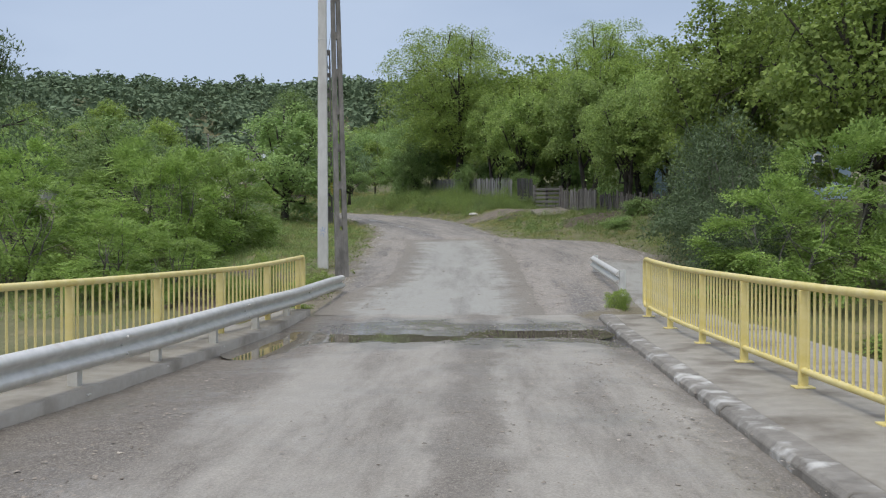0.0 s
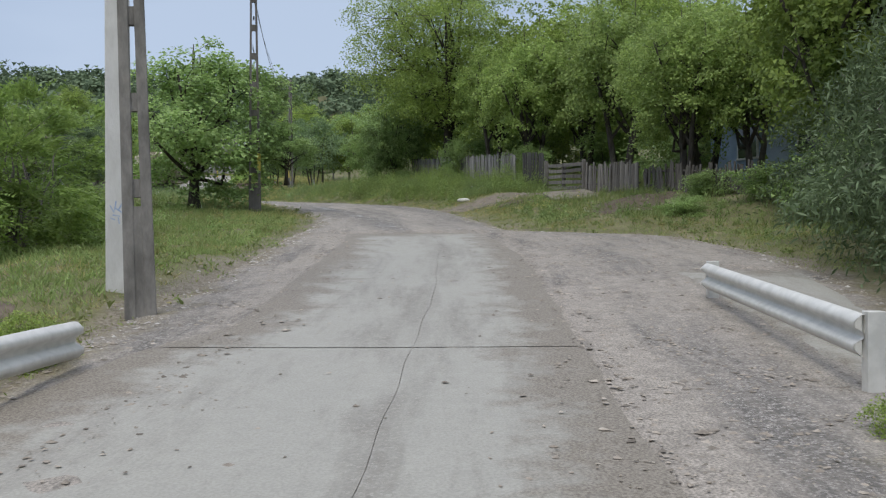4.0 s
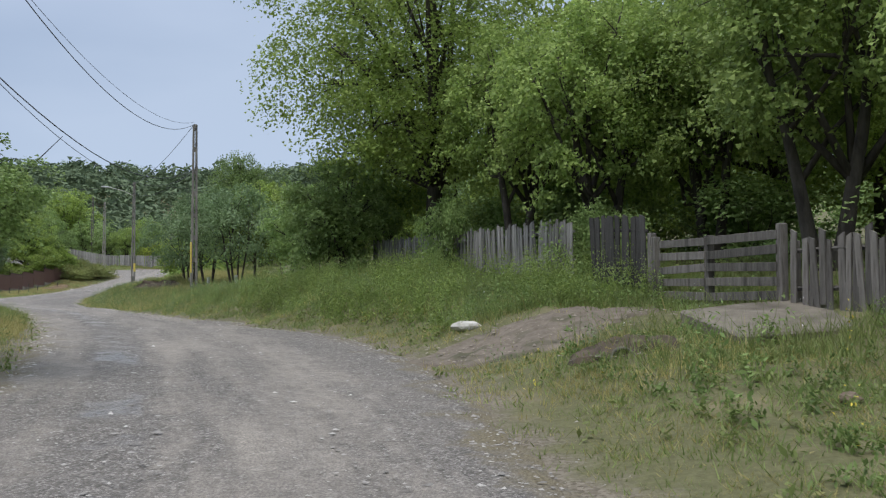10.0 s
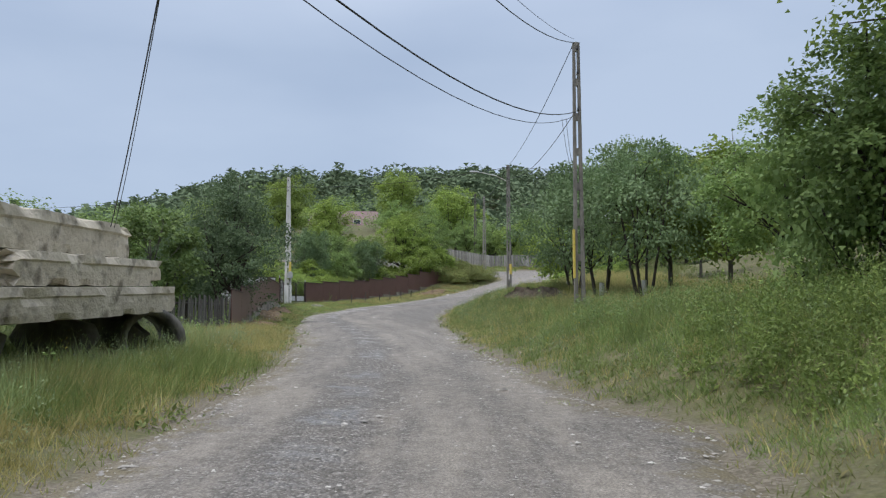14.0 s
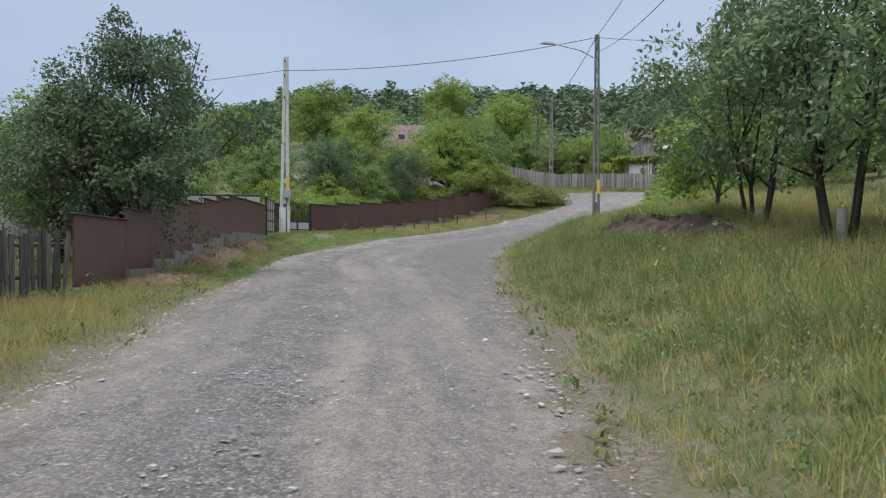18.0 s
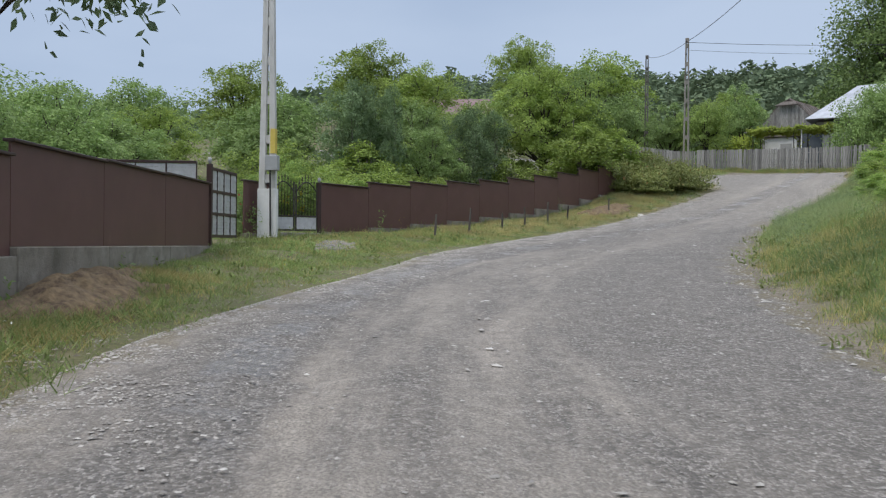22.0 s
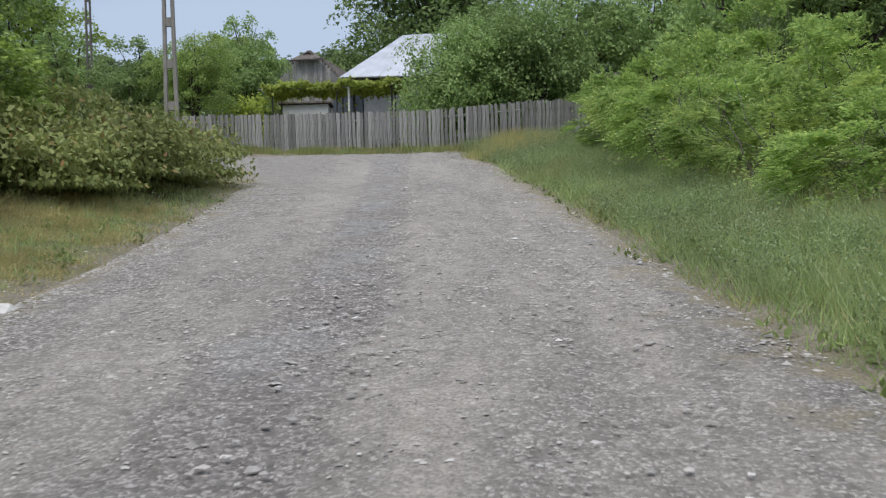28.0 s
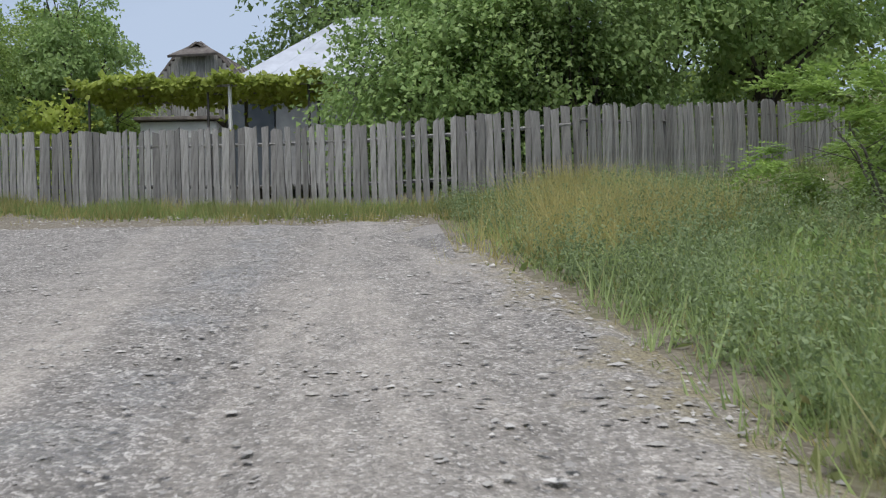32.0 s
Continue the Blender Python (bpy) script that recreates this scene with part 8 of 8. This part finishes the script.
def grass(name, n, s0, s1, e0, e1, seed, hlo, hhi, mat, label, side=0, power=1.0, tuft=7, width=0.05, lean=0.35, band=None, dz=0.0, gaps=0.0):
    """Blades in tufts beside the road, or along a band (x0, y0, x1, y1, width)."""
    x, y, s, e_, sd_, r = scatter(n // tuft, s0, s1, e0, e1, seed, side, power)
    if band:
        t_, w_ = r.random(len(x)), r.normal(0, band[4] / 2, len(x))
        ux, uy = band[2] - band[0], band[3] - band[1]
        L = math.hypot(ux, uy)
        x, y = band[0] + ux * t_ - uy / L * w_, band[1] + uy * t_ + ux / L * w_
        e_ = np.full(len(x), 2.0)
    # uneven cover
    keep = (wave(x, y, 3.1, seed) + 0.5 * wave(x, y, 1.1, seed + 1) + gaps * wave(x, y, 0.55, seed + 2) > -0.55 + 0.45 * gaps + 0.3 * r.random(len(x))) & (clear_of_things(x, y) | (band is not None))
    keep &= ~((sd_ > 0) & (s < 28.3) & (e_ < 1.5) & (band is None))
    keep &= (e_ > 0) | (r.random(len(x)) < 0.9 + 1.6 * e_)
    if band is None:
        margin = e_ + 0.42 * wave(x, y, 3.4, 7) + 0.3 * wave(x, y, 1.1, 3) + 0.15 * r.normal(size=len(x))
        keep &= r.random(len(x)) < np.interp(margin, (-0.45, -0.1, 0.15, 0.4), (0.03, 0.25, 0.7, 1.0))
    bare = ((x - 2.8) / 2.2) ** 2 + ((y - 50.2) / 1.9) ** 2 < 1
    keep &= ~bare | ((r.random(len(x)) < 0.35) & (wave(x, y, 0.9, 6) > 0.1))
    x, y, e_, s, sd_ = x[keep], y[keep], e_[keep], s[keep], sd_[keep]
    z = on_ground(x, y) + cut_lift(x, y) + dz
    z = np.where(e_ < 0.25, np.maximum(z, np.interp(s, ST_Y, ST_Z) + 0.04 - 0.16 * smoothstep(-0.35, 0.45, e_)), z)
    m = len(x)
    hgt = (hlo + (hhi - hlo) * r.random(m)) * (0.6 + 0.4 * smoothstep(0, 1.6, e_)) * (1 + 0.35 * wave(x, y, 4.3, seed))
    if band is None:
        # the verge before the brown fence is kept short
        hgt = hgt * np.where((sd_ < 0) & (e_ < 6), np.interp(s, (86, 93, 124, 128), (1, 0.75, 0.75, 1)), 1.0)
    X = np.repeat(x, tuft) + r.normal(0, 0.06, m * tuft)
    Y = np.repeat(y, tuft) + r.normal(0, 0.06, m * tuft)
    H = np.repeat(hgt, tuft) * r.uniform(0.6, 1.15, m * tuft)
    a = r.uniform(0, 2 * math.pi, m * tuft)
    S = np.stack([np.cos(a), np.sin(a), np.zeros(m * tuft)], 1) * (width * r.uniform(0.6, 1.3, m * tuft) / 2)[:, None]
    P = np.stack([X, Y, np.repeat(z, tuft) - 0.03], 1)
    tip = P + np.stack([r.normal(0, lean, m * tuft) * H, r.normal(0, lean, m * tuft) * H, H], 1)
    V = np.stack([P - S, P + S, tip], 1).reshape(-1, 3)
    return tagged(new(name, mesh_np(name, V, np.arange(len(V)).reshape(-1, 3), mat)), label, "grass", kind="stuff")


grass("verge_turf", 170000, 18, 148, -0.55, 1.5, 21, 0.05, 0.15, L_GRASS, "short trodden green turf at the road edge", width=0.016, lean=0.6)
grass("verge_grass", 80000, 112, 150, 0.0, 4.5, 61, 0.1, 0.26, L_GRASS_PALE, "pale green verge grass along the upper road", power=1.25, width=0.016, lean=0.4)
grass("verge_grass", 190000, 17, 112, 0.0, 4.5, 1, 0.06, 0.18, L_GRASS, "uneven green verge grass along the road", power=1.25, width=0.015, lean=0.6, gaps=0.5)
grass("meadow_grass", 130000, 24, 150, 3.0, 13, 2, 0.2, 0.42, L_GRASS, "tall green meadow grass beyond the verge", power=1.3, width=0.02)
grass("verge_grass", 60000, 22, 52, 0.6, 9, 71, 0.08, 0.2, L_GRASS_GREEN, "lush green clover and grass on the meadow", side=-1, power=1.2, width=0.03, lean=0.7)
grass("verge_grass", 46000, 33, 53, 0.9, 6, 74, 0.05, 0.17, L_GRASS_GREEN, "uneven green grass and clover before the paling fence", side=1, power=0.8, width=0.016, lean=0.7, gaps=0.9)
grass("dry_grass", 52000, 33, 53, -0.1, 3.6, 75, 0.04, 0.13, L_GRASS_DRY, "yellowed grass before the paling fence", side=1, width=0.012, lean=0.8, gaps=0.9)
grass("dry_grass", 22000, 24, 52, 0.1, 4.0, 79, 0.06, 0.16, L_GRASS_DRY, "yellowed grass on the meadow edge", side=-1, width=0.013, lean=0.7, gaps=0.7)
grass("verge_grass", 36000, 50, 76, 1.2, 7, 72, 0.15, 0.4, L_GRASS_GREEN, "lush green grass on the bank", side=1, width=0.016)
grass("dry_grass", 85000, 44, 150, -0.05, 3.0, 3, 0.08, 0.3, L_GRASS_DRY, "yellowed dry grass at the road edge", power=1.1, width=0.013, lean=0.45)
grass("tall_grass", 44000, 108, 136, 0.1, 2.2, 4, 0.22, 0.48, L_GRASS_PALE, "tall feathery grass on the bank", side=1, width=0.012, lean=0.45)
grass("tall_grass", 60000, 106, 143, 0.0, 2.6, 76, 0.1, 0.3, L_GRASS_GREEN, "tall fresh green grass along the bushy bank", side=1, width=0.013, lean=0.6)
grass("tall_grass", 70000, 44, 106, 1.6, 7, 5, 0.22, 0.5, L_GRASS, "tall feathery grass on the bank", side=1, width=0.013, lean=0.5, gaps=0.5)
grass("tall_grass", 32000, 55, 72, 1.2, 5, 6, 0.25, 0.5, L_GRASS_PALE, "tall feathery grass before the beam stack", side=-1, width=0.013, lean=0.5, gaps=0.5)
grass("dry_grass", 30000, 54, 80, 0.15, 1.9, 26, 0.12, 0.4, L_GRASS_DRY, "tall yellowed grass on the verge before the beam stack", side=-1, width=0.012, lean=0.5, gaps=0.7)
grass("dry_grass", 26000, 60, 112, 3.0, 9, 7, 0.25, 0.55, L_GRASS_DRY, "tall seeding dry grass on the meadow bank", side=1, width=0.012)

grass("verge_grass", 150000, 86, 112, -0.1, 5.0, 73, 0.06, 0.15, L_GRASS_GREEN, "short lush green grass before the brown fence", side=-1, width=0.018, lean=0.8, gaps=0.2)
grass("verge_turf", 90000, 84, 113, -0.3, 2.6, 84, 0.05, 0.12, L_GRASS_GREEN, "dense short green turf below the brown fence", side=-1, width=0.017, lean=0.8)
grass("verge_turf", 60000, 88, 128, -0.35, 1.1, 80, 0.04, 0.11, L_GRASS_GREEN, "short green turf creeping over the road edge", side=-1, width=0.016, lean=0.8)
grass("verge_grass", 50000, 108, 127, -0.1, 4.5, 78, 0.05, 0.13, L_GRASS_PALE, "short pale grass before the brown fence", side=-1, width=0.016, lean=0.8, gaps=0.6)
grass("dry_grass", 110000, 103, 127, 0.4, 4.4, 22, 0.05, 0.15, L_GRASS_DRY, "short yellowed grass along the brown fence", side=-1, width=0.014, lean=0.6)
grass("dry_grass", 100000, 109, 128, 0.0, 3.8, 85, 0.09, 0.2, L_STRAW, "short straw-yellow grass along the brown fence", side=-1, width=0.015, lean=0.8, gaps=0.6)
grass("dry_grass", 18000, 58, 97, 0.5, 2.4, 23, 0.08, 0.26, L_GRASS_DRY, "yellowed grass on the verge", side=-1, width=0.013, lean=0.5)
grass("dry_grass", 45000, 74, 106, 2.8, 11.0, 25, 0.2, 0.42, L_GRASS_DRY, "yellow seeding grass over the meadow", side=1, width=0.013)
grass("tall_grass", 40000, 78, 104, 0.5, 3.2, 81, 0.12, 0.32, L_GRASS_DEEP, "dense deep green grass on the bank above the road", side=1, width=0.014, lean=0.6, gaps=0.9)
grass("dry_grass", 26000, 70, 106, 0.1, 4.0, 24, 0.12, 0.4, L_GRASS_DRY, "yellowed seeding grass on the bank", side=1, width=0.012)

# along the plank fence at the junction, on the heap and over the scar
grass("verge_grass", 26000, 0, 1, 0, 1, 41, 0.12, 0.35, L_GRASS, "green weeds and grass along the plank fence", band=(-37.5, 150.2, -24.6, 145.0, 0.9), width=0.016)
grass("dry_grass", 9000, 0, 1, 0, 1, 42, 0.1, 0.35, L_GRASS_DRY, "dry grass along the plank fence", band=(-37.5, 149.7, -24.6, 144.5, 0.9), width=0.014)
grass("dry_grass", 12000, 0, 1, 0, 1, 43, 0.3, 0.65, L_GRASS_DRY, "tall yellowed weeds at the fence corner", band=(-24.6, 139.5, -24.0, 145.2, 1.0), width=0.014)
grass("verge_grass", 6000, 0, 1, 0, 1, 46, 0.15, 0.45, L_GRASS_PALE, "tall green weeds at the fence corner", band=(-24.8, 132.0, -24.3, 145.2, 0.9), width=0.016)
grass("dry_grass", 9000, 0, 1, 0, 1, 44, 0.05, 0.16, L_GRASS_DRY, "loose raked straw on the heap", band=(-25.4, 86.4, -27.8, 90.8, 1.1), width=0.012, lean=1.2, dz=0.12)
grass("verge_grass", 15000, 0, 1, 0, 1, 82, 0.06, 0.18, L_GRASS_GREEN, "green grass creeping over the raked heap", band=(-25.3, 86.2, -29.4, 94.4, 1.2), width=0.014, lean=0.8, dz=0.1, gaps=0.6)
grass("dry_grass", 12000, 0, 1, 0, 1, 83, 0.05, 0.16, L_GRASS_DRY, "dry grass on the heap against the fence base", band=(-27.4, 90.4, -30.0, 95.4, 0.8), width=0.012, lean=1.0, dz=0.08)
grass("tall_grass", 7000, 0, 1, 0, 1, 45, 0.15, 0.35, L_GRASS, "grass overhanging the earth scar", band=(-16.5, 92.6, -11.9, 86.3, 0.35), width=0.014, lean=0.8)
grass("dry_grass", 16000, 0, 1, 0, 1, 48, 0.15, 0.4, L_GRASS_DRY, "yellowed grass above the earth scar", band=(-15.6, 93.4, -10.6, 86.6, 1.3), width=0.013)
grass("tall_grass", 14000, 0, 1, 0, 1, 49, 0.12, 0.32, L_GRASS_DEEP, "green grass at the foot of the earth scar", band=(-17.7, 92.2, -12.7, 85.2, 0.5), width=0.014, lean=0.6, gaps=0.6)
grass("tall_grass", 100000, 55, 104, 0.2, 3.4, 77, 0.08, 0.28, L_GRASS_GREEN, "lush green grass on the bank below the meadow", side=1, power=1.1, width=0.014, lean=0.6, gaps=0.5)

grass("tall_grass", 16000, 0, 1, 0, 1, 47, 0.2, 0.42, L_GRASS, "tall green grass against the beam stack", band=(-9.9, 58.2, -12.6, 65.6, 0.8), width=0.013, lean=0.5)


def weeds(name, n, s0, s1, e0, e1, seed, h, mat, label, side=0, leaves=26, size=0.1):
    x, y, s, e_, sd_, r = scatter(n, s0, s1, e0, e1, seed, side)
    keep = ~((sd_ < 0) & (s > 92) & (s < 125) & (r.random(n) < (0.9 if h > 0.3 else 0.3)))
    keep &= (wave(x, y, 6.0, seed) > -0.15) & clear_of_things(x, y) & ~((sd_ > 0) & (s < 28.3) & (e_ < 1.5))
    keep &= ((x - 2.8) / 2.3) ** 2 + ((y - 50.2) / 2.0) ** 2 > 1
    x, y = x[keep], y[keep]
    z = on_ground(x, y)
    m = len(x)
    hh = h * r.uniform(0.5, 1.2, m)
    t = r.random((m, leaves))
    P = np.stack([np.repeat(x, leaves) + r.normal(0, 0.05, m * leaves), np.repeat(y, leaves) + r.normal(0, 0.05, m * leaves), np.repeat(z, leaves) + (t * hh[:, None]).ravel()], 1)
    D = r.normal(size=(m * leaves, 3)) + np.array([0, 0, 0.15])
    V, F = leaf_quads(P, D, r.normal(size=(m * leaves, 3)) * 0.4 + np.array([0, 0, 1.0]), r.uniform(0.6, 1.2, m * leaves) * size * (1.25 - t.ravel() * 0.6), 0.42)
    return tagged(new(name, mesh_np(name, V, F, mat)), label, "weeds", kind="stuff")


weeds("nettle_weeds", 1000, 36, 148, 1.4, 8, 11, 0.55, L_APPLE, "leafy green nettles and weeds on the banks", leaves=30)
weeds("low_weeds", 3000, 18, 148, -0.3, 3.0, 12, 0.16, L_GRASS, "low broad-leaved weeds at the road edge", leaves=14, size=0.09)
weeds("bank_nettles", 1000, 50, 72, 1.6, 4.5, 18, 0.6, L_APPLE, "tall dark green nettles below the paling fence", side=1, leaves=30, size=0.07)
weeds("bank_weeds", 1500, 49, 64, 0.7, 5.5, 54, 0.85, L_ORCHARD, "tall lush green weeds on the bank below the fence", side=1, leaves=60, size=0.07)
# dark leaf colour paints in the orchard trees' shade on these weeds
weeds("low_weeds", 1100, 33, 54, 1.2, 7, 55, 0.24, L_WALNUT_DARK, "broad-leaved green weeds before the paling fence", side=1, leaves=30, size=0.07)
weeds("vetch_weeds", 1900, 46, 110, 0.5, 4.5, 51, 0.5, L_WEED, "fine-leaved grey-green weeds on the bank", side=1, leaves=28, size=0.05)
weeds("vetch_weeds", 1300, 112, 134, 0.15, 1.8, 52, 0.45, L_WEED, "fine-leaved grey-green weeds along the bushy bank", side=1, leaves=36, size=0.045)
weeds("vetch_weeds", 2200, 134, 147, 0.1, 3.6, 56, 0.5, L_WEED, "dense grey-green weeds at the junction corner", side=1, leaves=36, size=0.05)
weeds("vetch_weeds", 1000, 54, 74, 0.8, 3.6, 53, 0.5, L_WEED, "fine-leaved grey-green weeds before the beam stack", side=-1, leaves=28, size=0.05)
weeds("vetch_weeds", 700, 56, 68, 3.0, 6.0, 57, 0.5, L_PLUM, "dark leafy weeds below the beam stack", side=-1, leaves=34, size=0.06)
weeds("white_flowers", 260, 44, 148, 0.6, 6, 14, 0.7, M_FLOWER_WHITE, "small white wild flowers in the grass", leaves=9, size=0.035)
weeds("yellow_flowers", 130, 40, 110, 0.5, 5, 15, 0.55, M_FLOWER_YELLOW, "small yellow wild flowers in the grass", leaves=14, size=0.04)


def stones(name, x, y, z, size, r, label, mat, sink=0.35):
    """Small uneven stones, each a low faceted cap half sunk in its bed."""
    n = len(x)
    base = np.array([(1, 0, 0), (0, 1, 0), (-1, 0, 0), (0, -1, 0), (0, 0, 0.48)])
    a = r.uniform(0, 2 * math.pi, n)
    V = base[None] * size[:, None, None] * r.uniform(0.65, 1.25, (n, 5, 1)) * np.stack([r.uniform(0.8, 1.4, n), r.uniform(0.6, 1.0, n), r.uniform(0.5, 1.0, n)], 1)[:, None]
    V[:, 4, :2] += r.normal(0, 0.22, (n, 2)) * size[:, None]
    c, s_ = np.cos(a)[:, None], np.sin(a)[:, None]
    V = np.stack([V[..., 0] * c - V[..., 1] * s_ + x[:, None], V[..., 0] * s_ + V[..., 1] * c + y[:, None], V[..., 2] + (z + size * (0.15 - sink))[:, None]], 2)
    tri = np.array([(0, 1, 4), (1, 2, 4), (2, 3, 4), (3, 0, 4)])
    F = (np.arange(n)[:, None, None] * 5 + tri[None]).reshape(-1, 3)
    return tagged(new(name, mesh_np(name, V.reshape(-1, 3), F, mat)), label, "gravel", kind="stuff")


def pebbles(name, n, s0, s1, lo, hi, seed, label, mat, where="all", sink=0.35):
    """Loose stones on the road: few in the wheel lanes, many between them and along the edges."""
    r = np.random.default_rng(seed)
    s = r.uniform(s0, s1, n)
    l, rr = np.interp(s, ST_Y, ST_L), np.interp(s, ST_Y, ST_R)
    if where == "edge":
        e_ = np.abs(r.normal(0.0, 0.5, n)) - 0.55
        o_ = np.where(r.random(n) < 0.6, -(l + e_), rr + e_)
    elif where == "left":
        o_ = -(l - 0.5 + r.normal(0, 0.5, n))
    else:
        o_ = -l + (l + rr) * r.random(n)
    tx, ty = np.interp(s, ST_Y, ST_T[:, 0]), np.interp(s, ST_Y, ST_T[:, 1])
    x, y = np.interp(s, ST_Y, ST_X) + o_ * ty, s - o_ * tx
    keep = np.ones(n, bool)
    if where == "lanes":
        w = o_ + 0.5 * wave(x, y, 3.0)
        loose = np.interp(w, (-2.9, -2.5, -1.8, -1.5, -0.9, -0.6, 0.1, 0.4, 0.7, 1.3, 1.7), (1, 0.35, 0.4, 1, 1, 0.15, 0.2, 0.5, 0.15, 0.2, 0.9))
        loose = np.maximum(loose, smoothstep(100, 112, s) * 0.75)
        keep &= r.random(n) < loose * (0.75 + 0.6 * wave(x, y, 1.7, seed))
    if where == "clusters":
        keep &= (wave(x, y, 5.2, 4) + 0.6 * wave(x, y, 2.1, 9) > 0.35) & (np.minimum(o_ + l, rr - o_) > 0.5)
    e_ = np.maximum(-o_ - l, o_ - rr)
    z = np.where(e_ < 0.15, np.interp(s, ST_Y, ST_Z) + 0.048 - 0.16 * smoothstep(-0.35, 0.45, e_), on_ground(x, y))
    slab = (s > 17.6) & (s < 36.4) & (o_ > -2.5) & (o_ < 1.05)
    z = np.where(slab, np.interp(s, ST_Y, ST_Z) + 0.074, z)
    rim = np.minimum(np.minimum(o_ + 2.4, 1.05 - o_), 36.4 - s)
    keep &= ~slab | (r.random(n) < 0.012 + 0.5 * np.exp(-np.maximum(rim, 0) / 0.3))
    if s0 < 10:
        z = np.interp(s, ST_Y, ST_Z) + 0.068
        keep = r.random(n) < np.interp(o_ + 0.12 * wave(x, y, 2.0), (-3.4, -3.0, -2.75, -2.4, -2.1, -0.6, -0.35, 0.0, 0.25, 1.0, 1.2, 1.5, 1.8), (0.35, 0.3, 1, 1, 0.12, 0.08, 0.6, 0.6, 0.1, 0.12, 0.9, 1, 0.4))
    x, y, z = x[keep], y[keep], z[keep]
    return stones(name, x, y, z, lo * (hi / lo) ** (r.random(len(x)) ** 2.0), r, label, mat, sink)


def rubble(cx, cy, rx, ry, n, lo, hi, seed, mat, label):
    r = np.random.default_rng(seed)
    a, q = r.uniform(0, 2 * math.pi, n), r.random(n) ** 0.6
    x, y = cx + rx * q * np.cos(a), cy + ry * q * np.sin(a)
    return stones("rubble", x, y, land(x, y)[0] + 0.05, lo * (hi / lo) ** (r.random(n) ** 2), r, label, mat)


M_PEBBLE = material("mixed_pebbles", (0.24, 0.225, 0.203), 0.9, second=(0.42, 0.402, 0.372), scale=9, vary=0.38, island=True)
M_BROWN_STONE = material("brown_stones", (0.17, 0.145, 0.115), 0.9, second=(0.33, 0.29, 0.24), scale=9, vary=0.45, island=True)
pebbles("road_stones", 66000, 36, 144, 0.009, 0.029, 1, "loose grey gravel stones lying on the road", M_PEBBLE, "lanes")
pebbles("edge_stones", 12000, 22, 144, 0.012, 0.05, 2, "pale loose stones along the road edges", M_STONE, "edge")
pebbles("edge_stones", 46000, 88, 132, 0.009, 0.025, 6, "dense pale crushed stone along the road edge", M_STONE, "left")
pebbles("edge_stones", 12000, 118, 145, 0.01, 0.036, 7, "pale crushed stone strewn over the junction", M_STONE)
pebbles("pale_stones", 260, 36, 144, 0.025, 0.06, 3, "scattered pale larger stones on the road", M_STONE_WHITE, sink=0.45)
pebbles("pale_stones", 4200, 56, 132, 0.012, 0.042, 13, "patches of pale crushed stone in the road", M_STONE, "clusters", sink=0.4)
pebbles("road_stones", 9000, 36, 132, 0.02, 0.055, 8, "half-buried grey stones packed in the road", M_PEBBLE, "clusters", sink=0.62)
pebbles("turnout_stones", 22000, 18.5, 38, 0.01, 0.046, 4, "coarse brown stones on the turnout", M_BROWN_STONE)
pebbles("deck_stones", 20000, -2, 17.5, 0.006, 0.026, 5, "fine loose grit on the bridge deck", M_BROWN_STONE)
rubble(2.7, 50.2, 2.2, 1.5, 900, 0.008, 0.05, 31, M_BROWN_STONE, "clods and pebbles on the bare earth")
rubble(6.5, 42.0, 1.5, 2.2, 1400, 0.012, 0.08, 32, M_BROWN_STONE, "dark clods and rubble on the earth bank")
rubble(3.4, 47.4, 0.8, 0.7, 130, 0.015, 0.07, 33, M_BROWN_STONE, "dark clods and rubble on the verge")
rubble(-26.6, 88.6, 1.3, 3.0, 700, 0.01, 0.05, 34, M_BROWN_STONE, "clods of earth round the raked heap")
